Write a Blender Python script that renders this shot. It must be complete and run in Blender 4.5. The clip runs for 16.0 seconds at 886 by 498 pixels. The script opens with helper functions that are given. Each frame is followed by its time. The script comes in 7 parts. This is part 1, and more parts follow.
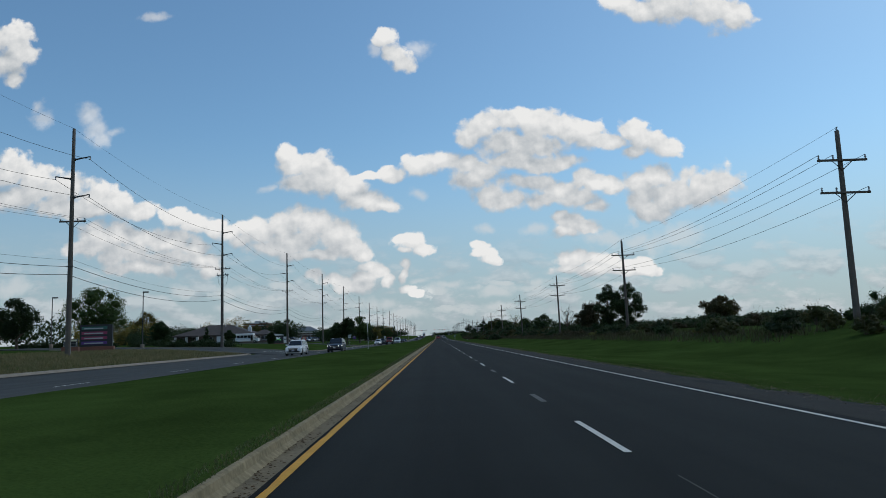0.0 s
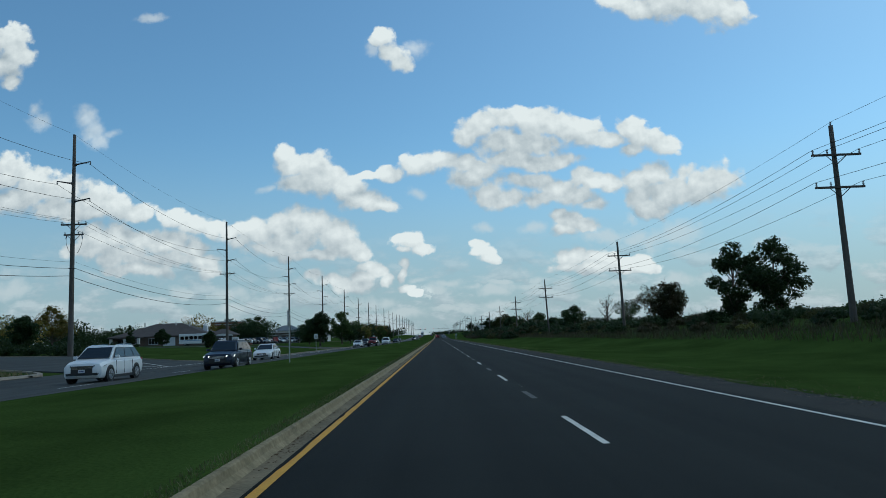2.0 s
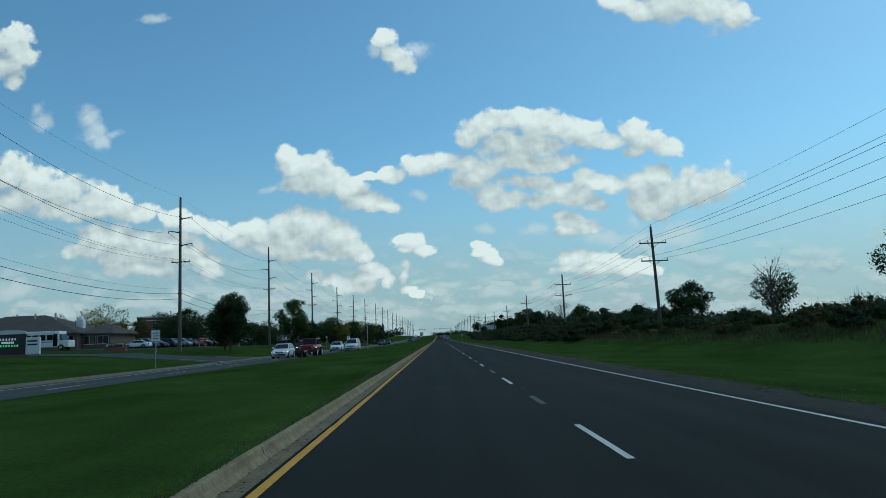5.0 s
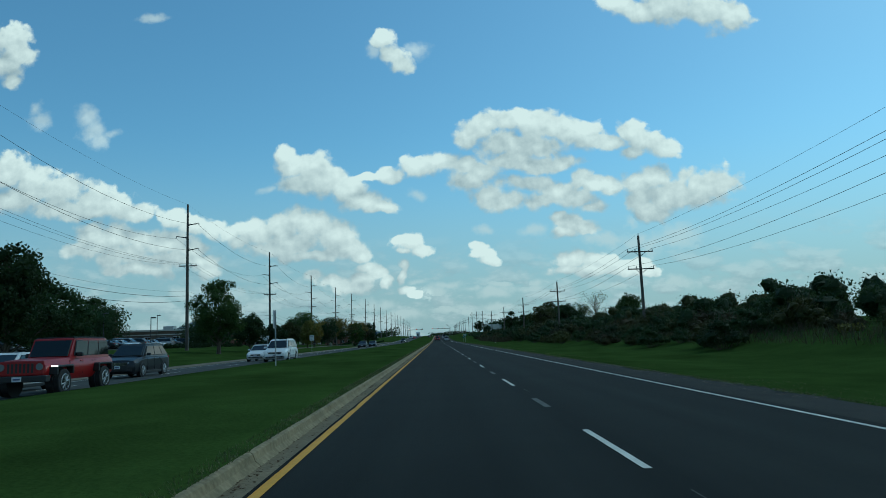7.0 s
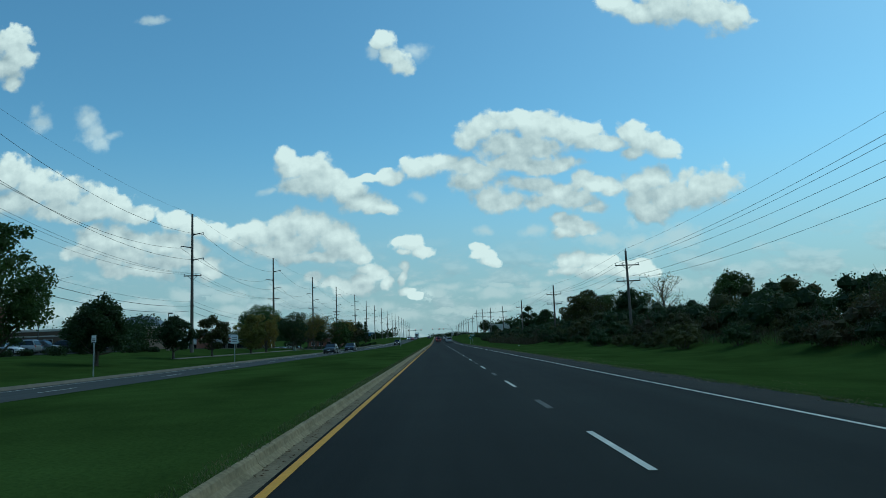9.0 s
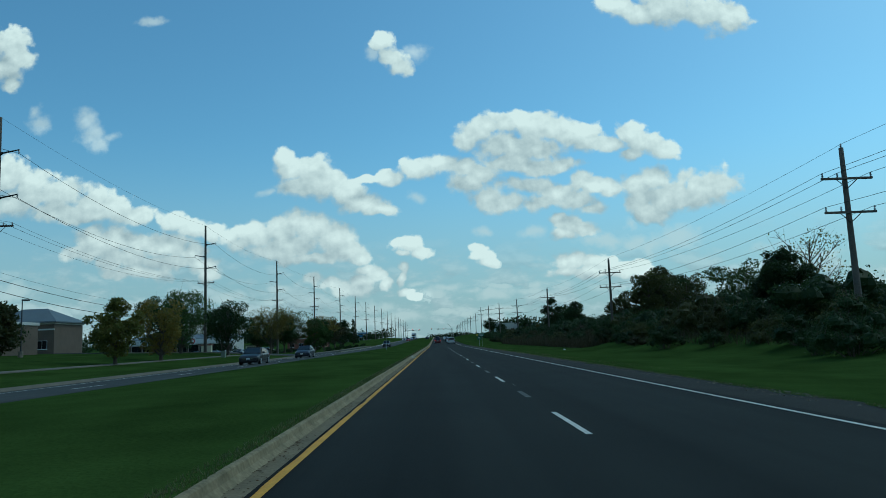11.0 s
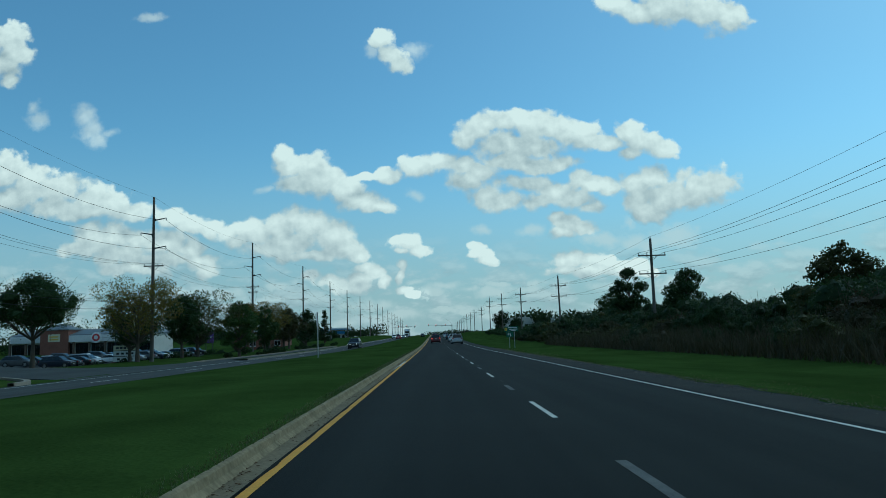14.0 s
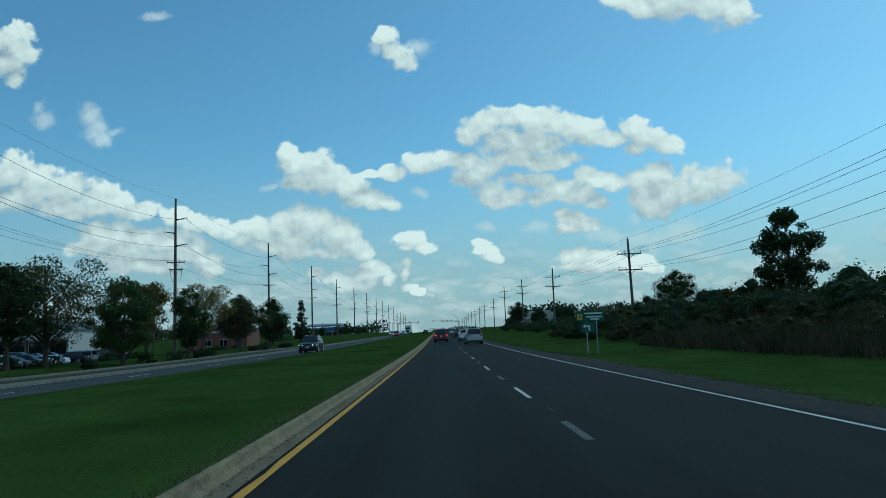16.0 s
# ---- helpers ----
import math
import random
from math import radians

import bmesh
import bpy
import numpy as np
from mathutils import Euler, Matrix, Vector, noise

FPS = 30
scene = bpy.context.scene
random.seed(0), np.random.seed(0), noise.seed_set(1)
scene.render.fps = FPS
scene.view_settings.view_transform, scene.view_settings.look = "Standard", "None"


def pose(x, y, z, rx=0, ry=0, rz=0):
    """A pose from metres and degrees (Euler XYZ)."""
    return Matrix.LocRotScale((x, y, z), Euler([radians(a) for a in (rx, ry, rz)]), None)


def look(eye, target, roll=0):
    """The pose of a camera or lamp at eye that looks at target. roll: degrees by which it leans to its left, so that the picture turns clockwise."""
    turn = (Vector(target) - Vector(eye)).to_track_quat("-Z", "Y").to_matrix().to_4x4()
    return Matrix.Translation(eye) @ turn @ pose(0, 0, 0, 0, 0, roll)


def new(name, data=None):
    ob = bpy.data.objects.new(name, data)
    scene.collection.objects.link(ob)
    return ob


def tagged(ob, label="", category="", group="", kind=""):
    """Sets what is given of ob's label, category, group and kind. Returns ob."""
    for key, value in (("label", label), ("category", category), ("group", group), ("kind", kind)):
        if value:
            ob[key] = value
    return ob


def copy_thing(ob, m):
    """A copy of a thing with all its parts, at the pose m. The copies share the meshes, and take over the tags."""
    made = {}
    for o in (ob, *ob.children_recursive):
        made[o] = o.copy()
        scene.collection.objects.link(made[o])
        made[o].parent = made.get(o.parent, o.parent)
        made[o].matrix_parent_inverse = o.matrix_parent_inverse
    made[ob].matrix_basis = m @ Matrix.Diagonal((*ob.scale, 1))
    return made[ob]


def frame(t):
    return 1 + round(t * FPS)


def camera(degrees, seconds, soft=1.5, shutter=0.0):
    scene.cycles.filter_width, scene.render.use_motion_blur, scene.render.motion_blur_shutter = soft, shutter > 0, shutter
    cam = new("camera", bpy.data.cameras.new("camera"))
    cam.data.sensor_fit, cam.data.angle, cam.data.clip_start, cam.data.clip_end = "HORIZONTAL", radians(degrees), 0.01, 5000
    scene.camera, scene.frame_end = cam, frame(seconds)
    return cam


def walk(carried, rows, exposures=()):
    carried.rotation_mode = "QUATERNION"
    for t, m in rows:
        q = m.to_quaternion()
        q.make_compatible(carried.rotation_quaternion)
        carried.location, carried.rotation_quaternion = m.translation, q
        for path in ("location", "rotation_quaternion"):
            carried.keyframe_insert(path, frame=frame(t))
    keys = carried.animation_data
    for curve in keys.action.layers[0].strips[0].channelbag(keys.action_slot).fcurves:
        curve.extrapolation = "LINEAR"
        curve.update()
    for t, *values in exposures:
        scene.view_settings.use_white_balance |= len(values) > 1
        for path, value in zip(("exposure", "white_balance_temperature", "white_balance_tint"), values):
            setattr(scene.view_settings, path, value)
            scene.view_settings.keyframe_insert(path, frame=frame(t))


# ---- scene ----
cam = camera(62.8, 16.0, soft=0.75)
# seconds, x, y, z, pitch, roll, yaw
PATH = [
    (0.0, 0.127, 0.127, 1.325, 6.943, 1.905, -0.402),
    (0.5, 0.120, 12.350, 1.338, 6.930, 1.799, -0.485),
    (1.0, 0.157, 24.622, 1.338, 7.082, 2.178, -0.544),
    (1.5, 0.213, 36.765, 1.329, 7.441, 2.557, -0.294),
    (2.0, 0.234, 48.328, 1.334, 6.878, 2.361, -0.444),
    (2.5, 0.251, 61.327, 1.316, 6.814, 2.191, -0.541),
    (3.0, 0.222, 73.494, 1.305, 7.199, 2.003, -0.614),
    (3.5, 0.210, 85.556, 1.327, 7.111, 2.041, -0.532),
    (4.0, 0.227, 97.833, 1.328, 7.077, 2.192, -0.384),
    (6.5, 0.205, 159.429, 1.310, 6.833, 2.072, -0.276),
    (7.0, 0.183, 171.762, 1.319, 7.013, 2.031, -0.493),
    (7.5, 0.162, 184.131, 1.312, 6.958, 2.057, -0.462),
    (8.0, 0.178, 196.384, 1.315, 6.872, 2.124, -0.351),
    (8.5, 0.163, 208.572, 1.321, 6.728, 2.215, -0.436),
    (9.0, 0.155, 220.573, 1.321, 7.115, 2.165, -0.452),
    (11.5, 0.202, 278.792, 1.311, 7.181, 2.215, -0.517),
    (12.0, 0.203, 291.271, 1.326, 6.970, 2.124, -0.587),
    (12.5, 0.255, 303.045, 1.314, 6.974, 2.028, -0.603),
    (13.0, 0.276, 314.719, 1.322, 6.671, 1.999, -0.557),
    (13.5, 0.258, 326.278, 1.318, 7.028, 1.994, -0.609),
    (14.0, 0.278, 337.822, 1.327, 7.019, 1.919, -0.671),
    (14.5, 0.325, 349.363, 1.318, 7.086, 1.983, -0.573),
    (15.0, 0.329, 360.632, 1.329, 6.827, 2.076, -0.331),
    (15.5, 0.319, 372.110, 1.338, 6.801, 2.121, -0.543),
    (16.0, 0.368, 383.318, 1.346, 6.800, 2.170, -0.258),
]
EXPOSURES = [(0.0, -0.08, 6500, 11), (0.6, -0.08, 6700, 15), (1.0, -0.08, 6600, 13), (1.5, -0.09, 6200, 6), (2.0, -0.10, 6050, 2), (3.0, -0.11, 5900, -4), (3.5, -0.10, 6000, -2), (4.0, -0.10, 6050, -2), (6.5, -0.14, 5650, -14), (16.0, -0.14, 5600, -14)]
walk(cam, [(t, pose(x, y, z, 90 + p, r, w)) for t, x, y, z, p, r, w in PATH], EXPOSURES)


# ---- world, sun ----
SUN_AZ, SUN_EL = 58.0, 48.0      # degrees to the right of straight ahead, degrees up; the sun stands behind a cloud
# clouds ahead: sideways, up, half-width, half-height, thickness, in thousandths of the distance ahead
CLOUDS = {}


def cloud(name, *blobs):
    CLOUDS[name] = blobs


cloud("small_left", (-598, 442, 30, 22, 1), (-586, 420, 27, 20, 1), (-599, 404, 24, 18, 1), (-592, 385, 14, 10, 1))
cloud("wisps", (-555, 344, 9, 9, 0.4), (-543, 327, 17, 11, 0.4), (-487, 327, 11, 11, 0.6), (-475, 310, 16, 13, 0.7), (-466, 294, 11, 11, 0.6), (-448, 304, 11, 6, 0.5), (-389, 473, 17, 5, 0.35), (-226, 215, 11, 5, 0.5), (-23, 204, 13, 6, 0.45))
cloud("small_high", (-65, 427, 19, 14, 1), (-50, 407, 24, 17, 1), (-36, 392, 17, 12, 1), (-13, 412, 15, 10, 0.65), (-78, 416, 12, 12, 0.65))
cloud("top_right", (280, 473, 27, 14, 1), (308, 458, 30, 18, 1), (354, 466, 41, 27, 1), (398, 456, 41, 26, 1), (439, 448, 28, 24, 1))
cloud("middle", (-210, 263, 16, 14, 1), (-193, 246, 29, 18, 1), (-167, 249, 24, 18, 1), (-152, 226, 32, 23, 1), (-185, 221, 32, 19, 1), (-122, 214, 30, 19, 1), (-99, 197, 33, 14, 1), (-67, 185, 27, 8, 1))
cloud("arm", (-82, 230, 18, 7, 0.8), (-58, 231, 22, 11, 1), (-14, 240, 24, 14, 1), (18, 245, 22, 12, 1), (45, 240, 27, 14, 1), (69, 230, 24, 16, 1), (56, 216, 29, 16, 1), (83, 200, 32, 16, 1), (107, 187, 28, 14, 1))
cloud("crown", (55, 283, 19, 21, 1), (80, 297, 24, 16, 1), (108, 304, 25, 16, 1), (133, 311, 23, 12, 1), (152, 296, 33, 20, 1), (180, 291, 30, 16, 1), (111, 272, 45, 21, 1), (158, 267, 41, 20, 1), (199, 278, 25, 16, 1), (224, 287, 18, 12, 1), (227, 269, 25, 17, 1), (259, 267, 25, 13, 1), (284, 281, 20, 17, 1), (303, 266, 29, 17, 1), (330, 253, 20, 15, 1), (286, 250, 25, 10, 1))
cloud("under_crown", (110, 248, 40, 13, 1), (149, 240, 49, 11, 1), (189, 241, 33, 10, 0.8), (132, 213, 48, 12, 1), (175, 201, 36, 15, 1), (202, 188, 32, 16, 1), (221, 175, 20, 11, 1), (154, 188, 32, 13, 1))
cloud("right", (211, 214, 20, 13, 1), (235, 207, 23, 11, 1), (254, 198, 15, 8, 0.8), (291, 205, 23, 18, 1), (311, 209, 22, 17, 1), (293, 185, 25, 20, 1), (325, 184, 25, 25, 1), (345, 187, 34, 23, 1), (386, 198, 43, 26, 1), (304, 164, 25, 15, 1))
cloud("right_low", (177, 161, 14, 10, 1), (192, 152, 21, 14, 1), (211, 144, 18, 11, 1), (183, 137, 21, 8, 1), (230, 131, 24, 10, 0.7), (246, 127, 20, 10, 0.7), (136, 146, 17, 6, 0.7), (75, 150, 16, 6, 0.7), (275, 153, 11, 10, 0.7), (286, 133, 20, 11, 0.7), (325, 128, 41, 17, 0.7))
cloud("lone", (63, 127, 13, 7, 1), (68, 117, 16, 8, 1), (71, 105, 17, 9, 1), (55, 113, 9, 4, 0.8))
cloud("right_bank", (177, 101, 17, 11, 1), (197, 104, 21, 12, 1), (221, 101, 19, 11, 1), (244, 97, 24, 11, 1), (275, 91, 24, 11, 1), (290, 81, 24, 8, 1), (227, 84, 56, 10, 0.8), (180, 87, 24, 8, 1))
cloud("tower", (-49, 137, 9, 6, 1), (-34, 132, 20, 11, 1), (-18, 120, 17, 7, 1), (-42, 122, 11, 5, 1), (-45, 105, 9, 10, 1), (-47, 85, 7, 13, 1), (-41, 66, 12, 7, 1), (-28, 58, 9, 5, 1))
cloud("hill", (-190, 173, 18, 13, 1), (-210, 158, 32, 16, 1), (-170, 165, 32, 19, 1), (-139, 148, 29, 21, 1), (-194, 142, 56, 19, 1), (-241, 151, 24, 16, 1), (-124, 128, 28, 16, 1), (-163, 121, 56, 10, 1), (-101, 117, 16, 11, 1), (-257, 160, 20, 13, 1), (-225, 131, 32, 11, 1))
cloud("saddle", (-358, 179, 19, 13, 1), (-335, 171, 23, 13, 1), (-307, 166, 20, 12, 1), (-284, 155, 20, 11, 1), (-264, 144, 23, 10, 1))
cloud("far_left", (-595, 248, 33, 23, 1), (-556, 234, 33, 20, 1), (-516, 225, 34, 23, 1), (-571, 215, 55, 20, 1), (-476, 211, 32, 19, 1), (-445, 198, 35, 17, 1), (-413, 187, 22, 14, 1), (-523, 201, 54, 14, 1), (-476, 189, 44, 9, 1))
cloud("left_low", (-475, 163, 23, 16, 1), (-444, 154, 35, 21, 1), (-405, 149, 26, 15, 1), (-366, 144, 34, 17, 1), (-335, 135, 22, 17, 1), (-319, 119, 20, 13, 1), (-428, 130, 51, 17, 1), (-366, 120, 50, 15, 1), (-307, 102, 16, 10, 1), (-475, 140, 35, 14, 1), (-404, 106, 51, 11, 1))
cloud("puffs", (-93, 99, 16, 9, 1), (-82, 91, 16, 11, 1), (-101, 84, 17, 9, 1), (-163, 90, 16, 8, 1), (-140, 81, 24, 9, 1), (-117, 72, 31, 10, 0.8), (-70, 78, 11, 10, 1))
cloud("low_bank", (-210, 83, 21, 6, 0.7), (-226, 61, 32, 8, 0.7), (-24, 77, 11, 5, 0.7), (-8, 61, 31, 8, 0.7), (23, 71, 23, 6, 0.7), (50, 65, 12, 5, 0.7), (77, 58, 19, 6, 0.7), (93, 70, 24, 4, 0.7), (124, 64, 31, 6, 0.7), (140, 71, 13, 5, 0.7), (-63, 47, 16, 5, 0.7), (-102, 48, 31, 8, 0.6), (-40, 35, 31, 6, 0.6), (22, 40, 39, 6, 0.6), (84, 38, 31, 6, 0.5))
cloud("low_left", (-585, 85, 23, 12, 0.7), (-519, 56, 35, 9, 0.5), (-342, 76, 25, 8, 0.7), (-288, 71, 24, 7, 0.6), (-272, 51, 24, 6, 0.6), (320, 65, 33, 8, 0.6), (257, 63, 32, 6, 0.6))

world = bpy.data.worlds.new("sky")
scene.world = world
world.use_nodes = True
wt = world.node_tree
wt.nodes.clear()


def math_node(tree, op, a, b=None, c=None, clamp=False):
    n = tree.nodes.new("ShaderNodeMath")
    n.operation, n.use_clamp = op, clamp
    for k, val in enumerate((a, b, c)):
        if val is None:
            continue
        if isinstance(val, (int, float)):
            n.inputs[k].default_value = val
        else:
            tree.links.new(val, n.inputs[k])
    return n.outputs[0]


def vec_node(tree, op, a, b=None, c=None, out=0):
    n = tree.nodes.new("ShaderNodeVectorMath")
    n.operation = op
    for k, val in enumerate((a, b, c)):
        if val is None:
            continue
        if isinstance(val, tuple):
            n.inputs[k].default_value = val
        else:
            tree.links.new(val, n.inputs[k])
    return n.outputs[out]


def noise_node(tree, vec, scale, detail, rough=0.55, out="Fac"):
    n = tree.nodes.new("ShaderNodeTexNoise")
    n.inputs["Scale"].default_value, n.inputs["Detail"].default_value, n.inputs["Roughness"].default_value = scale, detail, rough
    tree.links.new(vec, n.inputs["Vector"])
    return n.outputs[out]


# thickness of the clouds over the plane (sideways, up)
def cloud_group(name, blobs, grow, blend, grain, amp, lumps):
    g = bpy.data.node_groups.new(name, "ShaderNodeTree")
    g.interface.new_socket("place", in_out="INPUT", socket_type="NodeSocketVector")
    g.interface.new_socket("thickness", in_out="OUTPUT", socket_type="NodeSocketFloat")
    g.interface.new_socket("form", in_out="OUTPUT", socket_type="NodeSocketFloat")
    gin, gout = g.nodes.new("NodeGroupInput"), g.nodes.new("NodeGroupOutput")
    pl = gin.outputs[0]
    warp = vec_node(g, "MULTIPLY_ADD", noise_node(g, pl, 16.0, 3, out="Color"), (0.040, 0.028, 0.0), (-0.020, -0.014, 0.0))
    pw = vec_node(g, "ADD", pl, warp)
    total = None
    for u, v, ru, rv in blobs:
        u, v, ru, rv = u / 1000, v / 1000, grow * ru / 1000, grow * rv / 1000
        q = vec_node(g, "MULTIPLY_ADD", pw, (1 / ru, 1 / rv, 0.0), (-u / ru, -v / rv, 0.0))
        d = math_node(g, "SUBTRACT", 1.0, vec_node(g, "LENGTH", q, out=1))
        total = d if total is None else math_node(g, "SMOOTH_MAX", total, d, blend)
    n1 = math_node(g, "MULTIPLY_ADD", noise_node(g, pl, grain, 8, 0.62), amp, -amp / 2)
    puff = None
    for k, (sc, am) in enumerate(((34.0, 0.55), (78.0, 0.30))):
        vo = g.nodes.new("ShaderNodeTexVoronoi")
        vo.feature = "SMOOTH_F1"
        vo.inputs["Scale"].default_value, vo.inputs["Smoothness"].default_value = sc, 0.35
        g.links.new(pw, vo.inputs["Vector"])
        q = math_node(g, "MULTIPLY_ADD", vo.outputs["Distance"], -am * 1.6, am * 0.62)
        puff = q if puff is None else math_node(g, "ADD", puff, q)
    total = math_node(g, "ADD", total, math_node(g, "MULTIPLY_ADD", puff, lumps, 0.1 * lumps))
    g.links.new(math_node(g, "ADD", total, n1), gout.inputs[0])
    n2 = math_node(g, "MULTIPLY_ADD", noise_node(g, pl, grain * 0.8, 4, 0.5), amp * 0.34, -amp * 0.17)
    g.links.new(math_node(g, "ADD", total, n2), gout.inputs[1])
    return g


field = cloud_group("cloud_thickness", [q[:4] for name in sorted(CLOUDS) for q in CLOUDS[name] if q[4] > 0.75], 1.30, 0.28, 40.0, 1.15, 0.5)
veil = cloud_group("veil_thickness", [q[:4] for name in sorted(CLOUDS) for q in CLOUDS[name] if q[4] <= 0.75], 1.4, 0.25, 24.0, 2.6, 0.4)

tc = wt.nodes.new("ShaderNodeTexCoord")
sep = wt.nodes.new("ShaderNodeSeparateXYZ")
wt.links.new(tc.outputs["Generated"], sep.inputs[0])
dx, dy, dz = sep.outputs
ahead = math_node(wt, "MAXIMUM", dy, 0.05)
comb = wt.nodes.new("ShaderNodeCombineXYZ")
wt.links.new(math_node(wt, "DIVIDE", dx, ahead), comb.inputs[0])
wt.links.new(math_node(wt, "DIVIDE", dz, ahead), comb.inputs[1])


def thickness_at(vec, group):
    n = wt.nodes.new("ShaderNodeGroup")
    n.node_tree = group
    wt.links.new(vec, n.inputs[0])
    return n.outputs


f0, form0 = thickness_at(comb.outputs[0], field)
form1 = thickness_at(vec_node(wt, "ADD", comb.outputs[0], (0.010, 0.025, 0.0)), field)[1]
front = wt.nodes.new("ShaderNodeMapRange")
front.interpolation_type = "SMOOTHSTEP"
front.inputs["From Min"].default_value, front.inputs["From Max"].default_value = 0.1, 0.3
wt.links.new(dy, front.inputs["Value"])
cov = wt.nodes.new("ShaderNodeMapRange")
cov.interpolation_type = "SMOOTHSTEP"
cov.inputs["From Min"].default_value = -0.05
wt.links.new(f0, cov.inputs["Value"])
slope = math_node(wt, "SUBTRACT", form0, form1)
billow0 = noise_node(wt, comb.outputs[0], 46.0, 6, 0.6)
billow1 = noise_node(wt, vec_node(wt, "ADD", comb.outputs[0], (0.0035, 0.0065, 0.0)), 46.0, 6, 0.6)
slope = math_node(wt, "MULTIPLY_ADD", math_node(wt, "SUBTRACT", billow0, billow1), 1.7, slope)
lit = wt.nodes.new("ShaderNodeMapRange")
lit.inputs["From Min"].default_value, lit.inputs["From Max"].default_value = -0.95, 1.15
wt.links.new(slope, lit.inputs["Value"])
# crisp tops, soft undersides
wt.links.new(math_node(wt, "MULTIPLY_ADD", lit.outputs[0], -0.42, 0.66), cov.inputs["From Max"])
thin = wt.nodes.new("ShaderNodeMapRange")
thin.interpolation_type = "SMOOTHSTEP"
thin.inputs["From Min"].default_value, thin.inputs["From Max"].default_value = -0.2, 0.9
thin.inputs["To Max"].default_value = 0.58
wt.links.new(thickness_at(comb.outputs[0], veil)[0], thin.inputs["Value"])
cov_front = math_node(wt, "MULTIPLY", math_node(wt, "MAXIMUM", cov.outputs[0], thin.outputs[0]), front.outputs[0])
# the same broken cumulus goes on over the rest of the sky
high = math_node(wt, "MAXIMUM", dz, 0.03)
comb2 = wt.nodes.new("ShaderNodeCombineXYZ")
wt.links.new(math_node(wt, "DIVIDE", dx, high), comb2.inputs[0])
wt.links.new(math_node(wt, "DIVIDE", dy, high), comb2.inputs[1])
rest = wt.nodes.new("ShaderNodeMapRange")
rest.interpolation_type = "SMOOTHSTEP"
rest.inputs["From Min"].default_value, rest.inputs["From Max"].default_value = 0.52, 0.62
wt.links.new(noise_node(wt, comb2.outputs[0], 1.4, 5), rest.inputs["Value"])
cov_rest = math_node(wt, "MULTIPLY", rest.outputs[0], math_node(wt, "SUBTRACT", 1.0, front.outputs[0]))
# low bank of small clouds near the horizon
low_v = vec_node(wt, "MULTIPLY", comb.outputs[0], (1.0, 2.2, 1.0))
low_n = noise_node(wt, low_v, 13.0, 7, 0.58)
low_up = noise_node(wt, vec_node(wt, "ADD", low_v, (0.0, 0.022, 0.0)), 13.0, 7, 0.58)
low = wt.nodes.new("ShaderNodeMapRange")
low.interpolation_type = "SMOOTHSTEP"
low.inputs["From Min"].default_value, low.inputs["From Max"].default_value = 0.44, 0.58
wt.links.new(low_n, low.inputs["Value"])
band = wt.nodes.new("ShaderNodeMapRange")
band.interpolation_type = "SMOOTHSTEP"
band.inputs["From Min"].default_value, band.inputs["From Max"].default_value = 0.16, 0.05
band.inputs["To Min"].default_value, band.inputs["To Max"].default_value = 0.0, 1.0
wt.links.new(dz, band.inputs["Value"])
cov_low = math_node(wt, "MULTIPLY", low.outputs[0], math_node(wt, "MULTIPLY", band.outputs[0], 0.55))
cover = math_node(wt, "MAXIMUM", math_node(wt, "MAXIMUM", cov_front, cov_rest), cov_low)

body = wt.nodes.new("ShaderNodeMix")
body.data_type = "RGBA"
body.inputs["A"].default_value, body.inputs["B"].default_value = (0.36, 0.415, 0.46, 1), (0.87, 0.875, 0.86, 1)
wt.links.new(math_node(wt, "MAXIMUM", lit.outputs[0], math_node(wt, "MULTIPLY", math_node(wt, "GREATER_THAN", thin.outputs[0], cov.outputs[0]), 0.62)), body.inputs["Factor"])

low_lit = wt.nodes.new("ShaderNodeMapRange")
low_lit.inputs["From Min"].default_value, low_lit.inputs["From Max"].default_value = -0.10, 0.10
wt.links.new(math_node(wt, "SUBTRACT", low_n, low_up), low_lit.inputs["Value"])
low_body = wt.nodes.new("ShaderNodeMix")
low_body.data_type = "RGBA"
low_body.inputs["A"].default_value, low_body.inputs["B"].default_value = (0.36, 0.42, 0.47, 1), (0.66, 0.69, 0.71, 1)
wt.links.new(low_lit.outputs[0], low_body.inputs["Factor"])
body_all = wt.nodes.new("ShaderNodeMix")
body_all.data_type = "RGBA"
wt.links.new(math_node(wt, "GREATER_THAN", cov_low, math_node(wt, "MAXIMUM", cov_front, cov_rest)), body_all.inputs["Factor"])
wt.links.new(body.outputs["Result"], body_all.inputs["A"])
wt.links.new(low_body.outputs["Result"], body_all.inputs["B"])
sky = wt.nodes.new("ShaderNodeTexSky")
sky.sky_type, sky.sun_disc = "NISHITA", False
sky.sun_elevation, sky.sun_rotation = radians(SUN_EL), radians(SUN_AZ)
sky.air_density, sky.dust_density, sky.ozone_density = 1.0, 0.8, 2.2
SKY = 0.105
air = wt.nodes.new("ShaderNodeMix")
air.data_type, air.blend_type = "RGBA", "MULTIPLY"
air.inputs["Factor"].default_value = 1.0
air.inputs["B"].default_value = (SKY * 0.86, SKY * 1.14, SKY * 1.19, 1)
wt.links.new(sky.outputs[0], air.inputs["A"])
mixed = wt.nodes.new("ShaderNodeMix")
mixed.data_type = "RGBA"
wt.links.new(cover, mixed.inputs["Factor"])
haze = wt.nodes.new("ShaderNodeMix")
haze.data_type = "RGBA"
hz = wt.nodes.new("ShaderNodeMapRange")
hz.interpolation_type = "SMOOTHERSTEP"
